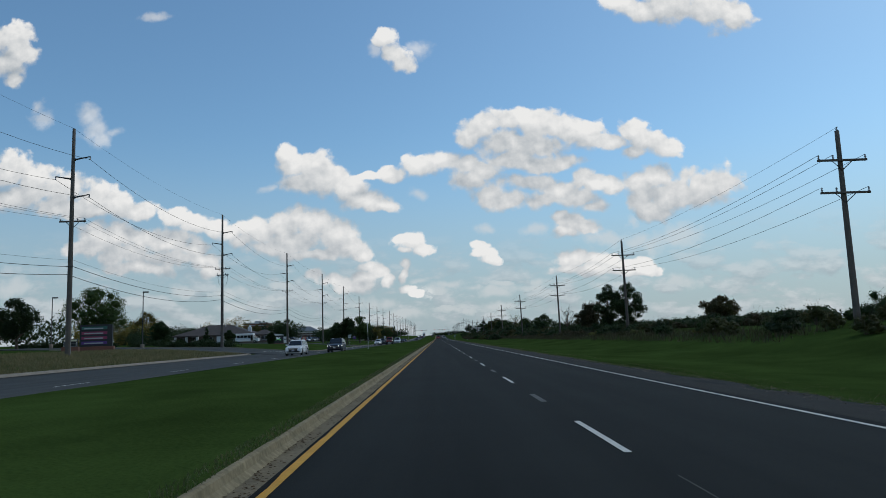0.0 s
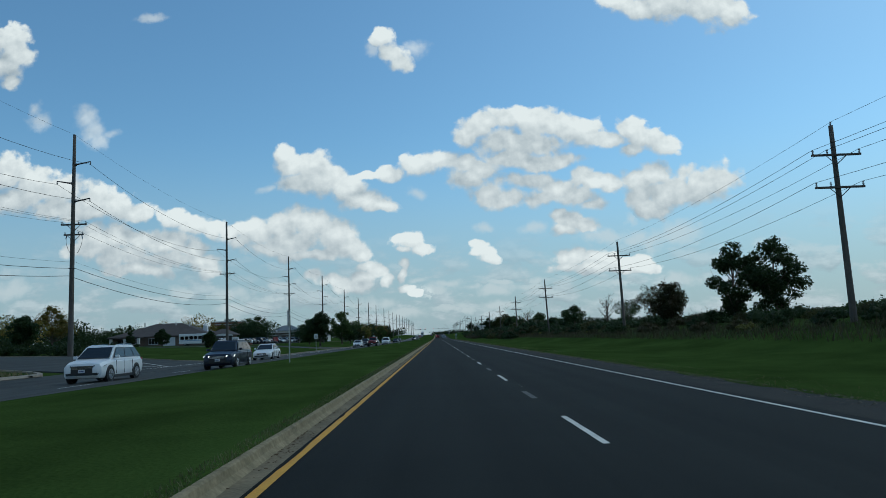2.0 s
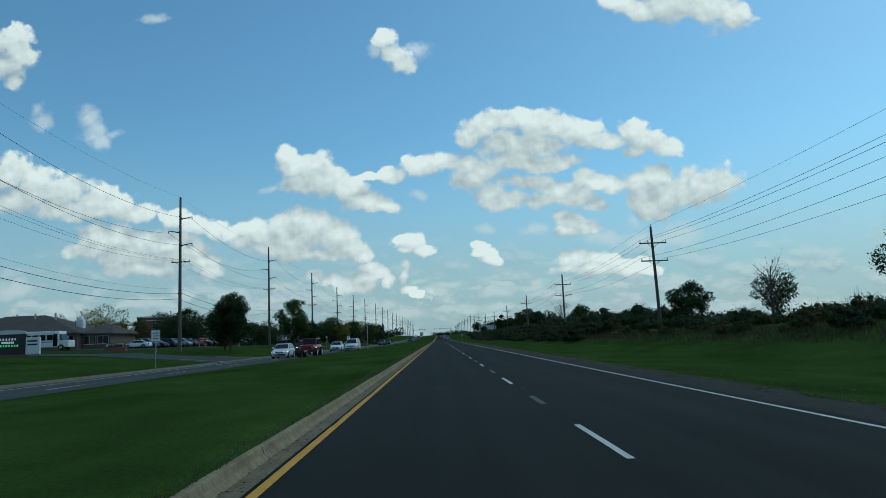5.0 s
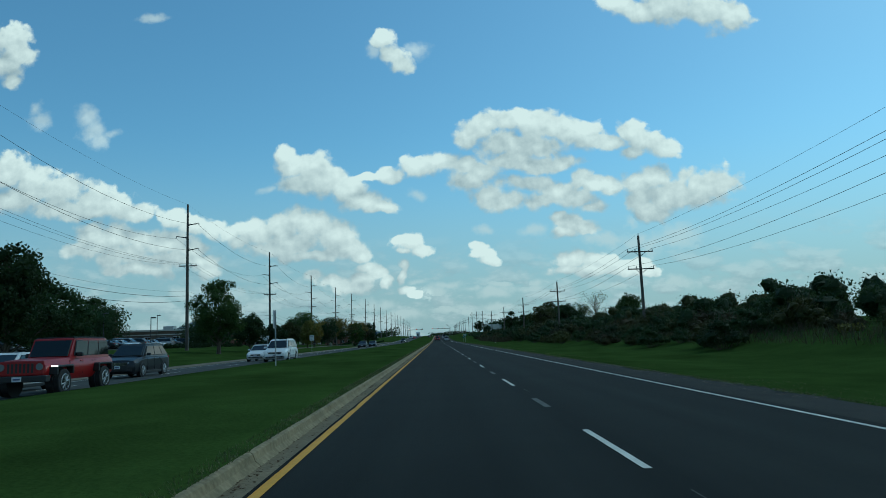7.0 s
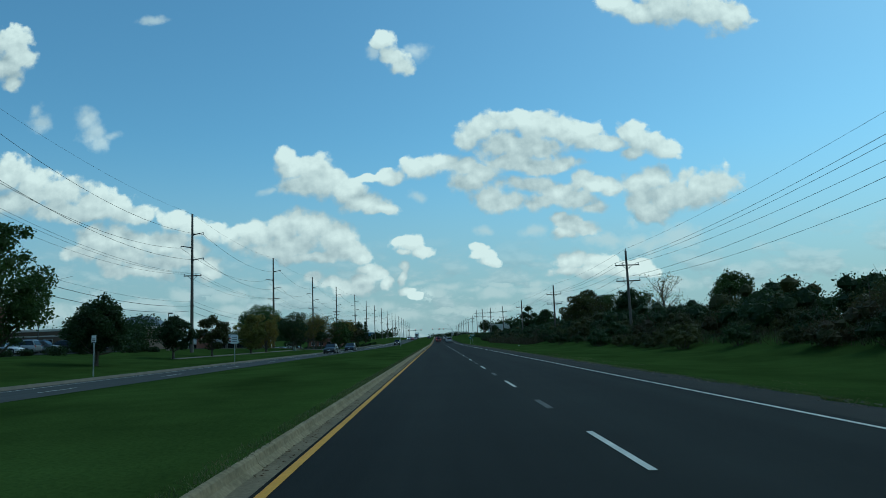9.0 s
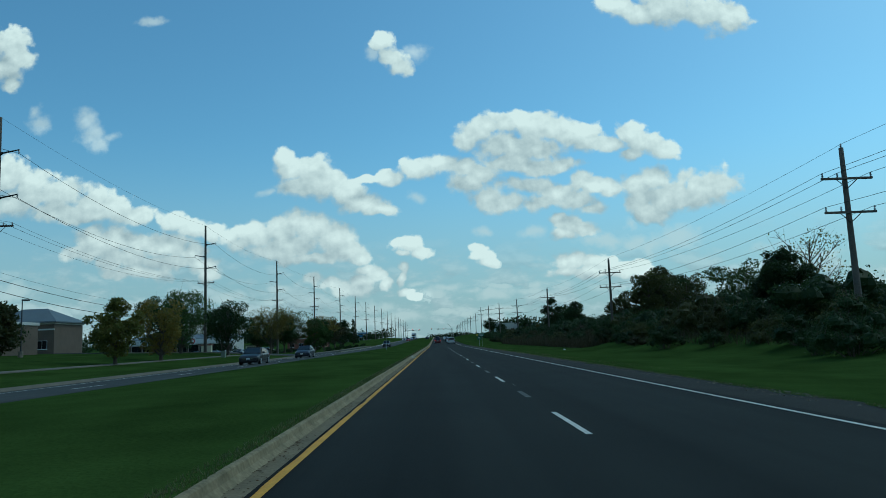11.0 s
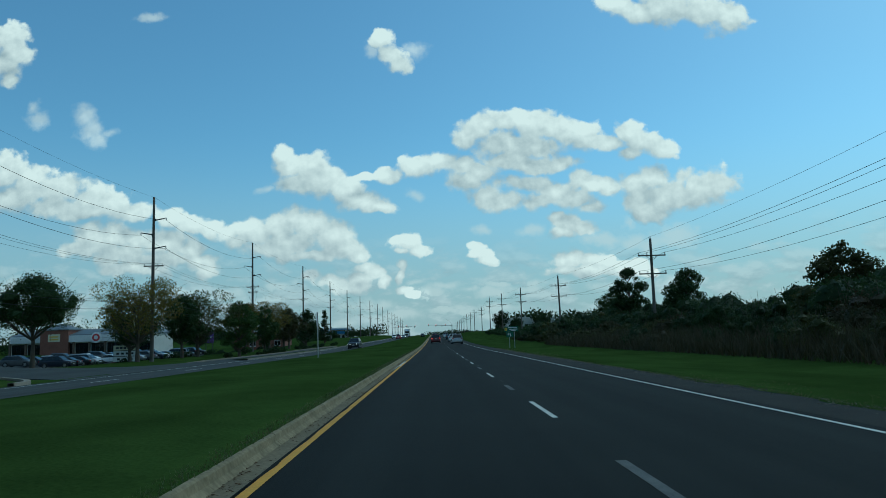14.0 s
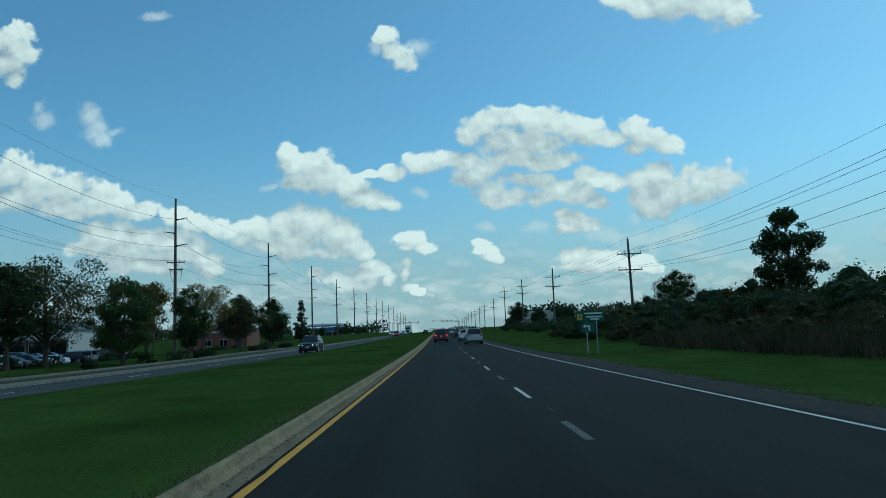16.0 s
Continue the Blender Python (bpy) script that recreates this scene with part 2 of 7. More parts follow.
hz.inputs["From Min"].default_value, hz.inputs["From Max"].default_value = 0.30, -0.02
hz.inputs["To Min"].default_value, hz.inputs["To Max"].default_value = 0.0, 0.85
wt.links.new(dz, hz.inputs["Value"])
wt.links.new(hz.outputs[0], haze.inputs["Factor"])
haze.inputs["B"].default_value = (0.36, 0.45, 0.51, 1)
wt.links.new(air.outputs["Result"], haze.inputs["A"])
wt.links.new(haze.outputs["Result"], mixed.inputs["A"])
wt.links.new(body_all.outputs["Result"], mixed.inputs["B"])
back = wt.nodes.new("ShaderNodeBackground")
wout = wt.nodes.new("ShaderNodeOutputWorld")
wt.links.new(mixed.outputs["Result"], back.inputs["Color"])
wt.links.new(back.outputs[0], wout.inputs["Surface"])

sun = new("sun", bpy.data.lights.new("sun", "SUN"))
sun.data.energy = 0.5
sun.data.angle = radians(12)
sun.data.color = (1.0, 0.96, 0.9)
az, el = radians(SUN_AZ), radians(SUN_EL)
SUN_DIR = Vector((math.sin(az) * math.cos(el), math.cos(az) * math.cos(el), math.sin(el)))
sun.matrix_world = look(SUN_DIR * 50, (0, 0, 0))

# ---- materials ----
def mat(name, color, rough=0.8, metal=0.0, var=0.25, scale=3.0, fine=40.0, bump=0.2, dist=0.01, second=None, spread=0.0, spec=0.5, coords="Object", coat=0.0):
    """A surface with variation at two scales: broad stains (scale) and grain (fine), per metre."""
    m = bpy.data.materials.new(name)
    m.use_nodes = True
    nt = m.node_tree
    b = nt.nodes["Principled BSDF"]
    tc = nt.nodes.new("ShaderNodeTexCoord")
    geo = nt.nodes.new("ShaderNodeNewGeometry")
    src = geo.outputs["Position"] if coords == "World" else tc.outputs["Object"]
    n1 = nt.nodes.new("ShaderNodeTexNoise")
    n1.inputs["Scale"].default_value, n1.inputs["Detail"].default_value = scale, 5
    n2 = nt.nodes.new("ShaderNodeTexNoise")
    n2.inputs["Scale"].default_value, n2.inputs["Detail"].default_value = fine, 3
    for n in (n1, n2):
        nt.links.new(src, n.inputs["Vector"])
    add = nt.nodes.new("ShaderNodeMath")
    add.operation = "MULTIPLY_ADD"
    add.inputs[1].default_value = 0.5
    nt.links.new(n2.outputs["Fac"], add.inputs[0])
    half = nt.nodes.new("ShaderNodeMath")
    half.operation = "MULTIPLY"
    half.inputs[1].default_value = 0.5
    nt.links.new(n1.outputs["Fac"], half.inputs[0])
    nt.links.new(half.outputs[0], add.inputs[2])
    ramp = nt.nodes.new("ShaderNodeMapRange")
    ramp.inputs["From Min"].default_value, ramp.inputs["From Max"].default_value = 0.3, 0.7
    nt.links.new(add.outputs[0], ramp.inputs["Value"])
    mix = nt.nodes.new("ShaderNodeMix")
    mix.data_type = "RGBA"
    c2 = second or tuple(c * (1 - var) for c in color)
    c1 = color if second else tuple(min(1, c * (1 + var)) for c in color)
    mix.inputs["A"].default_value = (*c2, 1)
    mix.inputs["B"].default_value = (*c1, 1)
    nt.links.new(ramp.outputs[0], mix.inputs["Factor"])
    out = mix.outputs["Result"]
    if spread:
        info = nt.nodes.new("ShaderNodeObjectInfo")
        rnd = nt.nodes.new("ShaderNodeMapRange")
        rnd.inputs["To Min"].default_value, rnd.inputs["To Max"].default_value = 1 - spread, 1 + spread
        nt.links.new(info.outputs["Random"], rnd.inputs["Value"])
        hsv = nt.nodes.new("ShaderNodeHueSaturation")
        nt.links.new(rnd.outputs[0], hsv.inputs["Value"])
        nt.links.new(out, hsv.inputs["Color"])
        out = hsv.outputs["Color"]
    nt.links.new(out, b.inputs["Base Color"])
    b.inputs["Roughness"].default_value = rough
    b.inputs["Metallic"].default_value = metal
    b.inputs["Specular IOR Level"].default_value = spec
    b.inputs["Coat Weight"].default_value = coat
    b.inputs["Coat Roughness"].default_value = 0.06
    if bump:
        bp = nt.nodes.new("ShaderNodeBump")
        bp.inputs["Strength"].default_value, bp.inputs["Distance"].default_value = bump, dist
        nt.links.new(n2.outputs["Fac"], bp.inputs["Height"])
        nt.links.new(bp.outputs[0], b.inputs["Normal"])
    return m


def streaks(m, along=0.02, across=1.1, amount=0.3):
    """Long wear bands that run with the traffic."""
    nt = m.node_tree
    b = nt.nodes["Principled BSDF"]
    src = b.inputs["Base Color"].links[0].from_socket
    geo = nt.nodes.new("ShaderNodeNewGeometry")
    mp = nt.nodes.new("ShaderNodeVectorMath")
    mp.operation = "MULTIPLY"
    mp.inputs[1].default_value = (across, along, 0.0)
    nt.links.new(geo.outputs["Position"], mp.inputs[0])
    ns = nt.nodes.new("ShaderNodeTexNoise")
    ns.inputs["Scale"].default_value, ns.inputs["Detail"].default_value = 1.0, 4
    nt.links.new(mp.outputs[0], ns.inputs["Vector"])
    rg = nt.nodes.new("ShaderNodeMapRange")
    rg.inputs["From Min"].default_value, rg.inputs["From Max"].default_value = 0.3, 0.7
    rg.inputs["To Min"].default_value, rg.inputs["To Max"].default_value = 1 - amount, 1 + amount
    nt.links.new(ns.outputs["Fac"], rg.inputs["Value"])
    hv = nt.nodes.new("ShaderNodeHueSaturation")
    nt.links.new(rg.outputs[0], hv.inputs["Value"])
    nt.links.new(src, hv.inputs["Color"])
    nt.links.new(hv.outputs[0], b.inputs["Base Color"])


def leaf_mat(name, color, second, trans=0.45):
    """Leaves: colour by leaf and by tree, some light coming through."""
    m = bpy.data.materials.new(name)
    m.use_nodes = True
    nt = m.node_tree
    b = nt.nodes["Principled BSDF"]
    geo = nt.nodes.new("ShaderNodeNewGeometry")
    info = nt.nodes.new("ShaderNodeObjectInfo")
    tc = nt.nodes.new("ShaderNodeTexCoord")
    ns = nt.nodes.new("ShaderNodeTexNoise")
    ns.inputs["Scale"].default_value = 0.8
    nt.links.new(tc.outputs["Object"], ns.inputs["Vector"])
    a = nt.nodes.new("ShaderNodeMath")
    a.operation = "MULTIPLY_ADD"
    a.inputs[1].default_value = 0.55
    nt.links.new(geo.outputs["Random Per Island"], a.inputs[0])
    a2 = nt.nodes.new("ShaderNodeMath")
    a2.operation = "MULTIPLY_ADD"
    a2.inputs[1].default_value = 1.6
    a2.inputs[2].default_value = -0.6
    nt.links.new(ns.outputs["Fac"], a2.inputs[0])
    nt.links.new(a2.outputs[0], a.inputs[2])
    mix = nt.nodes.new("ShaderNodeMix")
    mix.data_type = "RGBA"
    mix.inputs["A"].default_value, mix.inputs["B"].default_value = (*color, 1), (*second, 1)
    nt.links.new(a.outputs[0], mix.inputs["Factor"])
    rnd = nt.nodes.new("ShaderNodeMapRange")
    rnd.inputs["To Min"].default_value, rnd.inputs["To Max"].default_value = 0.75, 1.25
    nt.links.new(info.outputs["Random"], rnd.inputs["Value"])
    hsv = nt.nodes.new("ShaderNodeHueSaturation")
    nt.links.new(rnd.outputs[0], hsv.inputs["Value"])
    nt.links.new(mix.outputs["Result"], hsv.inputs["Color"])
    nt.links.new(hsv.outputs[0], b.inputs["Base Color"])
    b.inputs["Roughness"].default_value = 0.6
    b.inputs["Specular IOR Level"].default_value = 0.25
    tr = nt.nodes.new("ShaderNodeBsdfTranslucent")
    nt.links.new(hsv.outputs[0], tr.inputs["Color"])
    ms = nt.nodes.new("ShaderNodeMixShader")
    ms.inputs[0].default_value = trans
    nt.links.new(b.outputs[0], ms.inputs[1])
    nt.links.new(tr.outputs[0], ms.inputs[2])
    nt.links.new(ms.outputs[0], nt.nodes["Material Output"].inputs["Surface"])
    return m


M_ASPHALT = mat("asphalt", (0.0168, 0.0185, 0.0165), 0.93, spec=0.11, var=0.22, scale=0.35, fine=60, bump=0.35, dist=0.006, coords="World")
M_ASPHALT_OLD = mat("old_asphalt", (0.050, 0.052, 0.048), 0.92, spec=0.2, var=0.25, scale=0.5, fine=45, bump=0.4, dist=0.008, coords="World")
streaks(M_ASPHALT, amount=0.28)
streaks(M_ASPHALT_OLD, amount=0.25)
M_SHOULDER = mat("gritty_shoulder_asphalt", (0.040, 0.036, 0.029), 0.95, second=(0.018, 0.0175, 0.0155), spec=0.15, scale=0.9, fine=38, bump=0.6, dist=0.01, coords="World")
M_GRAVEL = mat("gravel_stone", (0.20, 0.175, 0.135), 0.95, second=(0.07, 0.06, 0.045), scale=7, fine=60, bump=0.2, coords="World", spec=0.2)
M_JOINT = mat("dirty_joint", (0.014, 0.0125, 0.010), 0.95, var=0.4, scale=2.5, fine=30, bump=0.3, coords="World", spec=0.1)
M_DEBRIS = mat("dead_leaf_debris", (0.11, 0.062, 0.030), 0.95, second=(0.035, 0.024, 0.014), scale=9, fine=40, bump=0.1, coords="World", spec=0.1)
M_CONCRETE = mat("concrete", (0.245, 0.205, 0.155), 0.9, var=0.3, scale=1.6, fine=25, bump=0.3, dist=0.006, coords="World")
M_KERB = mat("weathered_kerb_concrete", (0.34, 0.275, 0.165), 0.95, second=(0.13, 0.105, 0.06), scale=1.7, fine=13, bump=0.6, dist=0.012, coords="World", spec=0.2)
M_GUTTER = mat("gutter_concrete", (0.27, 0.215, 0.13), 0.95, second=(0.11, 0.088, 0.054), scale=1.1, fine=17, bump=0.5, dist=0.008, coords="World", spec=0.2)
M_NEWCONC = mat("fresh_concrete", (0.33, 0.345, 0.29), 0.85, var=0.15, scale=2.5, fine=25, bump=0.25, dist=0.004, coords="World")
M_WATER = mat("standing_water", (0.02, 0.022, 0.024), 0.03, var=0.1, scale=4, fine=9, bump=0.03, dist=0.003, coords="World")
M_PATH = mat("old_path_concrete", (0.155, 0.135, 0.105), 0.95, var=0.25, scale=1.2, fine=20, bump=0.3, dist=0.006, coords="World", spec=0.2)
M_GRASS = mat("grass", (0.051, 0.085, 0.021), 0.95, second=(0.031, 0.053, 0.0132), scale=0.8, fine=14, bump=0.8, dist=0.04, coords="World", spec=0.0)
streaks(M_GRASS, 0.12, 0.3, 0.26)
M_YELLOW = mat("yellow_paint", (0.62, 0.30, 0.018), 0.75, var=0.22, scale=2, fine=50, bump=0.2, dist=0.003, coords="World")
M_WHITE_LINE = mat("white_line_paint", (0.63, 0.61, 0.54), 0.8, var=0.25, scale=2, fine=60, bump=0.2, dist=0.003, coords="World")
M_GREY_LINE = mat("worn_line", (0.15, 0.145, 0.13), 0.85, second=(0.03, 0.03, 0.03), scale=3, fine=70, bump=0.3, dist=0.003, coords="World")
M_WOODPOLE = mat("pole_wood", (0.115, 0.098, 0.082), 0.9, var=0.3, scale=1.2, fine=14, bump=0.4, dist=0.02, spread=0.2)
M_STEEL = mat("galvanised_steel", (0.42, 0.43, 0.43), 0.45, metal=0.8, var=0.12, scale=3, fine=30, bump=0.05)
M_DARKSTEEL = mat("dark_steel", (0.05, 0.05, 0.052), 0.5, metal=0.3, var=0.2, scale=3, fine=30, bump=0.05)
M_WIRE = mat("wire", (0.03, 0.03, 0.03), 0.6, var=0.1, bump=0)
M_INSUL = mat("insulator", (0.25, 0.26, 0.27), 0.3, var=0.1, bump=0)
M_BARK = mat("bark", (0.085, 0.066, 0.048), 0.95, var=0.4, scale=2.5, fine=18, bump=0.8, dist=0.03)
L_GREEN = leaf_mat("leaves_green", (0.030, 0.062, 0.016), (0.072, 0.108, 0.026))
L_DARK = leaf_mat("leaves_dark", (0.020, 0.044, 0.015), (0.048, 0.074, 0.022))
L_OLIVE = leaf_mat("leaves_olive", (0.040, 0.055, 0.016), (0.095, 0.090, 0.028))
L_AUTUMN = leaf_mat("leaves_autumn", (0.20, 0.125, 0.022), (0.12, 0.13, 0.034))
L_RUST = leaf_mat("leaves_rust", (0.066, 0.046, 0.020), (0.044, 0.056, 0.018))
L_YELLOW = leaf_mat("leaves_yellow", (0.16, 0.14, 0.03), (0.08, 0.10, 0.022))
L_REED = leaf_mat("reeds", (0.11, 0.085, 0.045), (0.045, 0.048, 0.02), 0.2)

# ---- mesh helpers ----
def part(name, bm, material, parent=None, label="", smooth=False):
    me = bpy.data.meshes.new(name)
    bm.to_mesh(me)
    bm.free()
    if smooth:
        me.polygons.foreach_set("use_smooth", [True] * len(me.polygons))
    for m in (material if isinstance(material, (list, tuple)) else [material]):
        me.materials.append(m)
    ob = new(name, me)
    if parent:
        ob.parent = parent
    if label:
        tagged(ob, label)
    return ob


def shared(name, me, parent, loc=(0, 0, 0), rot=(0, 0, 0)):
    """One more object on a mesh that exists."""
    ob = new(name, me)
    ob.parent = parent
    ob.location, ob.rotation_euler = loc, rot
    return ob


def empty(name, loc=(0, 0, 0), rz=0.0):
    ob = new(name)
    ob.empty_display_size = 0.2
    ob.location, ob.rotation_euler = loc, (0, 0, rz)
    return ob


def add_box(bm, x0, x1, y0, y1, z0, z1, bevel=0.0, mi=0):
    r = bmesh.ops.create_cube(bm, size=1.0, matrix=Matrix.LocRotScale(((x0 + x1) / 2, (y0 + y1) / 2, (z0 + z1) / 2), None, (x1 - x0, y1 - y0, z1 - z0)))
    vs = r["verts"]
    fs = {f for v in vs for f in v.link_faces}
    for f in fs:
        f.material_index = mi
    if bevel:
        es = {e for v in vs for e in v.link_edges}
        bmesh.ops.bevel(bm, geom=list(es), offset=bevel, segments=2, affect="EDGES", profile=0.5)
    return vs


def add_cyl(bm, a, b, r0, r1=None, n=10, cap=True):
    """A tapered rod from a to b."""
    a, b = Vector(a), Vector(b)
    r1 = r0 if r1 is None else r1
    d = b - a
    m = Matrix.Translation((a + b) / 2) @ d.to_track_quat("Z", "Y").to_matrix().to_4x4()
    return bmesh.ops.create_cone(bm, cap_ends=cap, segments=n, radius1=r0, radius2=r1, depth=d.length, matrix=m)["verts"]


def box_part(name, dims, material, parent, bevel=0.0, label=""):
    bm = bmesh.new()
    add_box(bm, *dims, bevel=bevel)
    return part(name, bm, material, parent, label)


def cyl_part(name, a, b, r0, material, parent, r1=None, n=12, label=""):
    bm = bmesh.new()
    add_cyl(bm, a, b, r0, r1, n)
    return part(name, bm, material, parent, label, smooth=False)


def strip(name, profile, y0, y1, step, material, kind="structure", label="", category="", wobble=0.0, uneven=0.0):
    """A long strip swept along y: profile is (x, z) from the left to the right, left edge first."""
    ys = np.arange(y0, y1 + step * 0.5, step)
    verts, faces = [], []
    k = len(profile)
    for y in ys:
        for j, (x, z) in enumerate(profile):
            w = wobble * noise.noise(Vector((x * 0.3, y * 0.9, j * 3.1))) if wobble and j == k - 1 else 0
            dz = uneven * noise.noise(Vector((x * 0.25, y * 0.12, 7.7))) if uneven and 0 < j < k - 1 else 0
            verts.append((x + w, y, z + dz))
    for i in range(len(ys) - 1):
        for j in range(k - 1):
            a = i * k + j
            faces.append((a, a + 1, a + k + 1, a + k))
    me = bpy.data.meshes.new(name)
    me.from_pydata(verts, [], faces)
    me.polygons.foreach_set("use_smooth", [True] * len(me.polygons))
    me.materials.append(material)
    ob = new(name, me)
    return tagged(ob, label, category, kind=kind)


# ---- ground, road, kerb ----
Y0, Y1 = -60.0, 1500.0
X_YELLOW, X_DASH, X_EDGE = -1.45, 2.15, 5.74


def left_z(x):
    """Height of the opposite road, which falls away from the median."""
    return -0.05 - 0.0095 * (-11 - x) if x > -14.6 else -0.084 - 0.032 * (-14.6 - x)


def rise(y):
    """Height that the whole road gains on the grade up to the junction, which levels off behind it."""
    def ramp(d):
        return 0.0 if d < 0 else d * d / 160 if d < 80 else d - 40
    return 0.0102 * (ramp(y - 405) - ramp(y - 800))


def ground_z(x):
    """Height of the land across the road."""
    pts = ((-3000, 8.0), (-400, 5.0), (-120, 2.8), (-60, 1.6), (-34, 0.82), (-27, 0.22), (-22, -0.16), (-20.1, -0.21), (-19.9, -0.8), (-11.3, -0.8), (-11.2, 0.13), (-10, 0.18), (-7, 0.20), (-4, 0.185),
           (-1.93, 0.148), (-1.91, -0.3), (7.2, -0.3), (7.5, -0.06), (10, -0.16), (13.5, -0.24), (17, 0.02), (20, 0.67), (24, 1.36), (40, 1.8), (120, 2.6), (400, 4.0), (3000, 6.0))
    for (xa, za), (xb, zb) in zip(pts, pts[1:]):
        if x <= xb:
            return za + (zb - za) * (x - xa) / (xb - xa)
    return 6.0


def smooth(a):
    a = min(1.0, max(0.0, a))
    return a * a * (3 - 2 * a)


def fall(x, y):
    """The verge before the shops falls away from the kerb."""
    return 1.25 * smooth((-21.5 - x) / 8) * smooth((y - 382) / 28) * smooth((630 - y) / 120)


def dip(x, y):
    """The car parks of the shops lie lower still."""
    return fall(x, y) + 1.5 * smooth((-38 - x) / 10) * smooth((y - 395) / 40)


gx = [-3000, -1200, -400, -200, -120, -80, -60, -50, -45, -41, -38, -34, -29, -24, -22, -20.1, -19.9, -11.3, -11.2, -10.8, -10, -8.5, -7, -5.5, -4, -3, -2.4, -1.93, -1.91, 7.2, 7.5, 8.5, 10, 11.5, 13.5, 15, 17, 18.5, 20, 22, 24, 30, 40, 70, 120, 400, 1200, 3000]
gy = [-800, -300, -100] + list(range(-60, 700, 3)) + list(range(700, 1500, 25)) + [1500, 1800, 2400, 3600]
verts, faces = [], []
for y in gy:
    for x in gx:
        z = ground_z(x)
        if (-10.9 < x < -2.1) or 7.6 < x < 60 or -90 < x < -20.3:
            z -= 0.3 if -22.5 < x < -20 and (y < 119 or 388 < y < 462) else 0
            z += 0.06 * noise.noise(Vector((x * 0.22, y * 0.10, 1.3))) + 0.02 * noise.noise(Vector((x * 0.9, y * 0.5, 4.0)))
        verts.append((x, y, z))
k = len(gx)
for i in range(len(gy) - 1):
    for j in range(k - 1):
        a = i * k + j
        faces.append((a, a + 1, a + k + 1, a + k))
me = bpy.data.meshes.new("ground")
me.from_pydata(verts, [], faces)
me.materials.append(M_GRASS)
me.polygons.foreach_set("use_smooth", [True] * len(me.polygons))
ground = tagged(new("ground", me), "mown green grass verge, median and land beside road", "ground", kind="structure")

KERB = [(-1.96, -0.1), (-1.96, 0.145), (-1.945, 0.154), (-1.90, 0.150), (-1.875, 0.133), (-1.85, 0.06), (-1.78, 0.0)]
strip("road", [(-1.66, 0.0), (2.15, 0.02), (5.9, 0.0), (7.4, -0.045)], Y0, Y1, 1.5, M_ASPHALT, label="smooth dark asphalt two-lane carriageway with paved shoulder", category="road", wobble=0.35)
strip("road_opposite", [(-19.55, left_z(-19.55)), (-17, left_z(-17)), (-14.6, left_z(-14.6)), (-11.25, left_z(-11.25)), (-11.1, -0.6)], Y0, Y1, 4, M_ASPHALT_OLD, label="grey asphalt opposite carriageway beyond the grass median", category="road")
strip("kerb_patch", [(x + 0.004 - 0.012 * (j == 0), z + 0.006) for j, (x, z) in enumerate(KERB)] + [(-1.70, 0.012), (-1.56, 0.016)], 325.6, 328.9, 0.55, M_NEWCONC, label="fresh pale concrete patch in the kerb and gutter", category="kerb")
strip("puddle", [(-1.60, 0.0095), (-1.57, 0.011), (-1.53, 0.012)], 370.4, 383.0, 0.2, M_WATER, kind="structure", label="narrow puddle of still water in the gutter", category="puddle", wobble=0.10)
strip("paved_shoulder", [(6.02, -0.0005), (6.6, -0.018), (7.0, -0.030), (7.34, -0.040)], Y0, Y1, 0.7, M_SHOULDER, label="gritty brownish asphalt shoulder fading into the verge", category="road edge", wobble=0.45)
strip("gutter_joint", [(-1.553, 0.0095), (-1.53, 0.0105), (-1.512, 0.0115)], Y0, 369.5, 0.5, M_JOINT, label="dark dirty joint between gutter and asphalt", category="road edge", wobble=0.05)
strip("gutter_joint", [(-1.553, 0.0095), (-1.53, 0.0105), (-1.512, 0.0115)], 383.5, 470, 0.5, M_JOINT, label="dark dirty joint between gutter and asphalt", category="road edge", wobble=0.05)
strip("gutter", [(-1.86, 0.006), (-1.72, 0.003), (-1.545, 0.008)], Y0, Y1, 3, M_GUTTER, label="tan concrete gutter beside the yellow line", category="gutter")
strip("kerb_far", KERB, 420, Y1, 6, M_KERB, label="weathered concrete kerb along the median", category="kerb")
kerb = tagged(empty("kerb"), "weathered concrete kerb in cast lengths along the median", "kerb", kind="structure")
kv, kf = [], []
KY = (0.002, 0.4, 0.8, 1.2, 1.6, 2.0, 2.4, 2.8, 3.048)
for y in KY:
    for j, (x, z) in enumerate(KERB):
        w = 0.0 if j < 2 or j == len(KERB) - 1 or y in (KY[0], KY[-1]) else 0.0025 * noise.noise(Vector((j * 1.7, y * 2.1, 3.3)))
        kv.append((x + w, y, z + w * 0.8))
nk = len(KERB)
for i in range(len(KY) - 1):
    for j in range(nk - 1):
        kf.append((i * nk + j, i * nk + j + 1, (i + 1) * nk + j + 1, (i + 1) * nk + j))
kf += [tuple(reversed(range(nk))), tuple(range((len(KY) - 1) * nk, len(KY) * nk))]
kme = bpy.data.meshes.new("kerb_stone")
kme.from_pydata(kv, [], kf)
kme.materials.append(M_KERB)
for i in range(-14, 138):
    shared("kerb_stone", kme, kerb, (random.uniform(-0.003, 0.003), i * 3.05, random.uniform(-0.004, 0.002)))
strip("kerb_opposite", [(-19.95, -0.7), (-19.95, -0.09), (-19.8, -0.09), (-19.72, -0.12), (-19.66, -0.242), (-19.45, -0.228)], 123, 373, 4, M_PATH, label="pale concrete kerb of the opposite road", category="kerb")
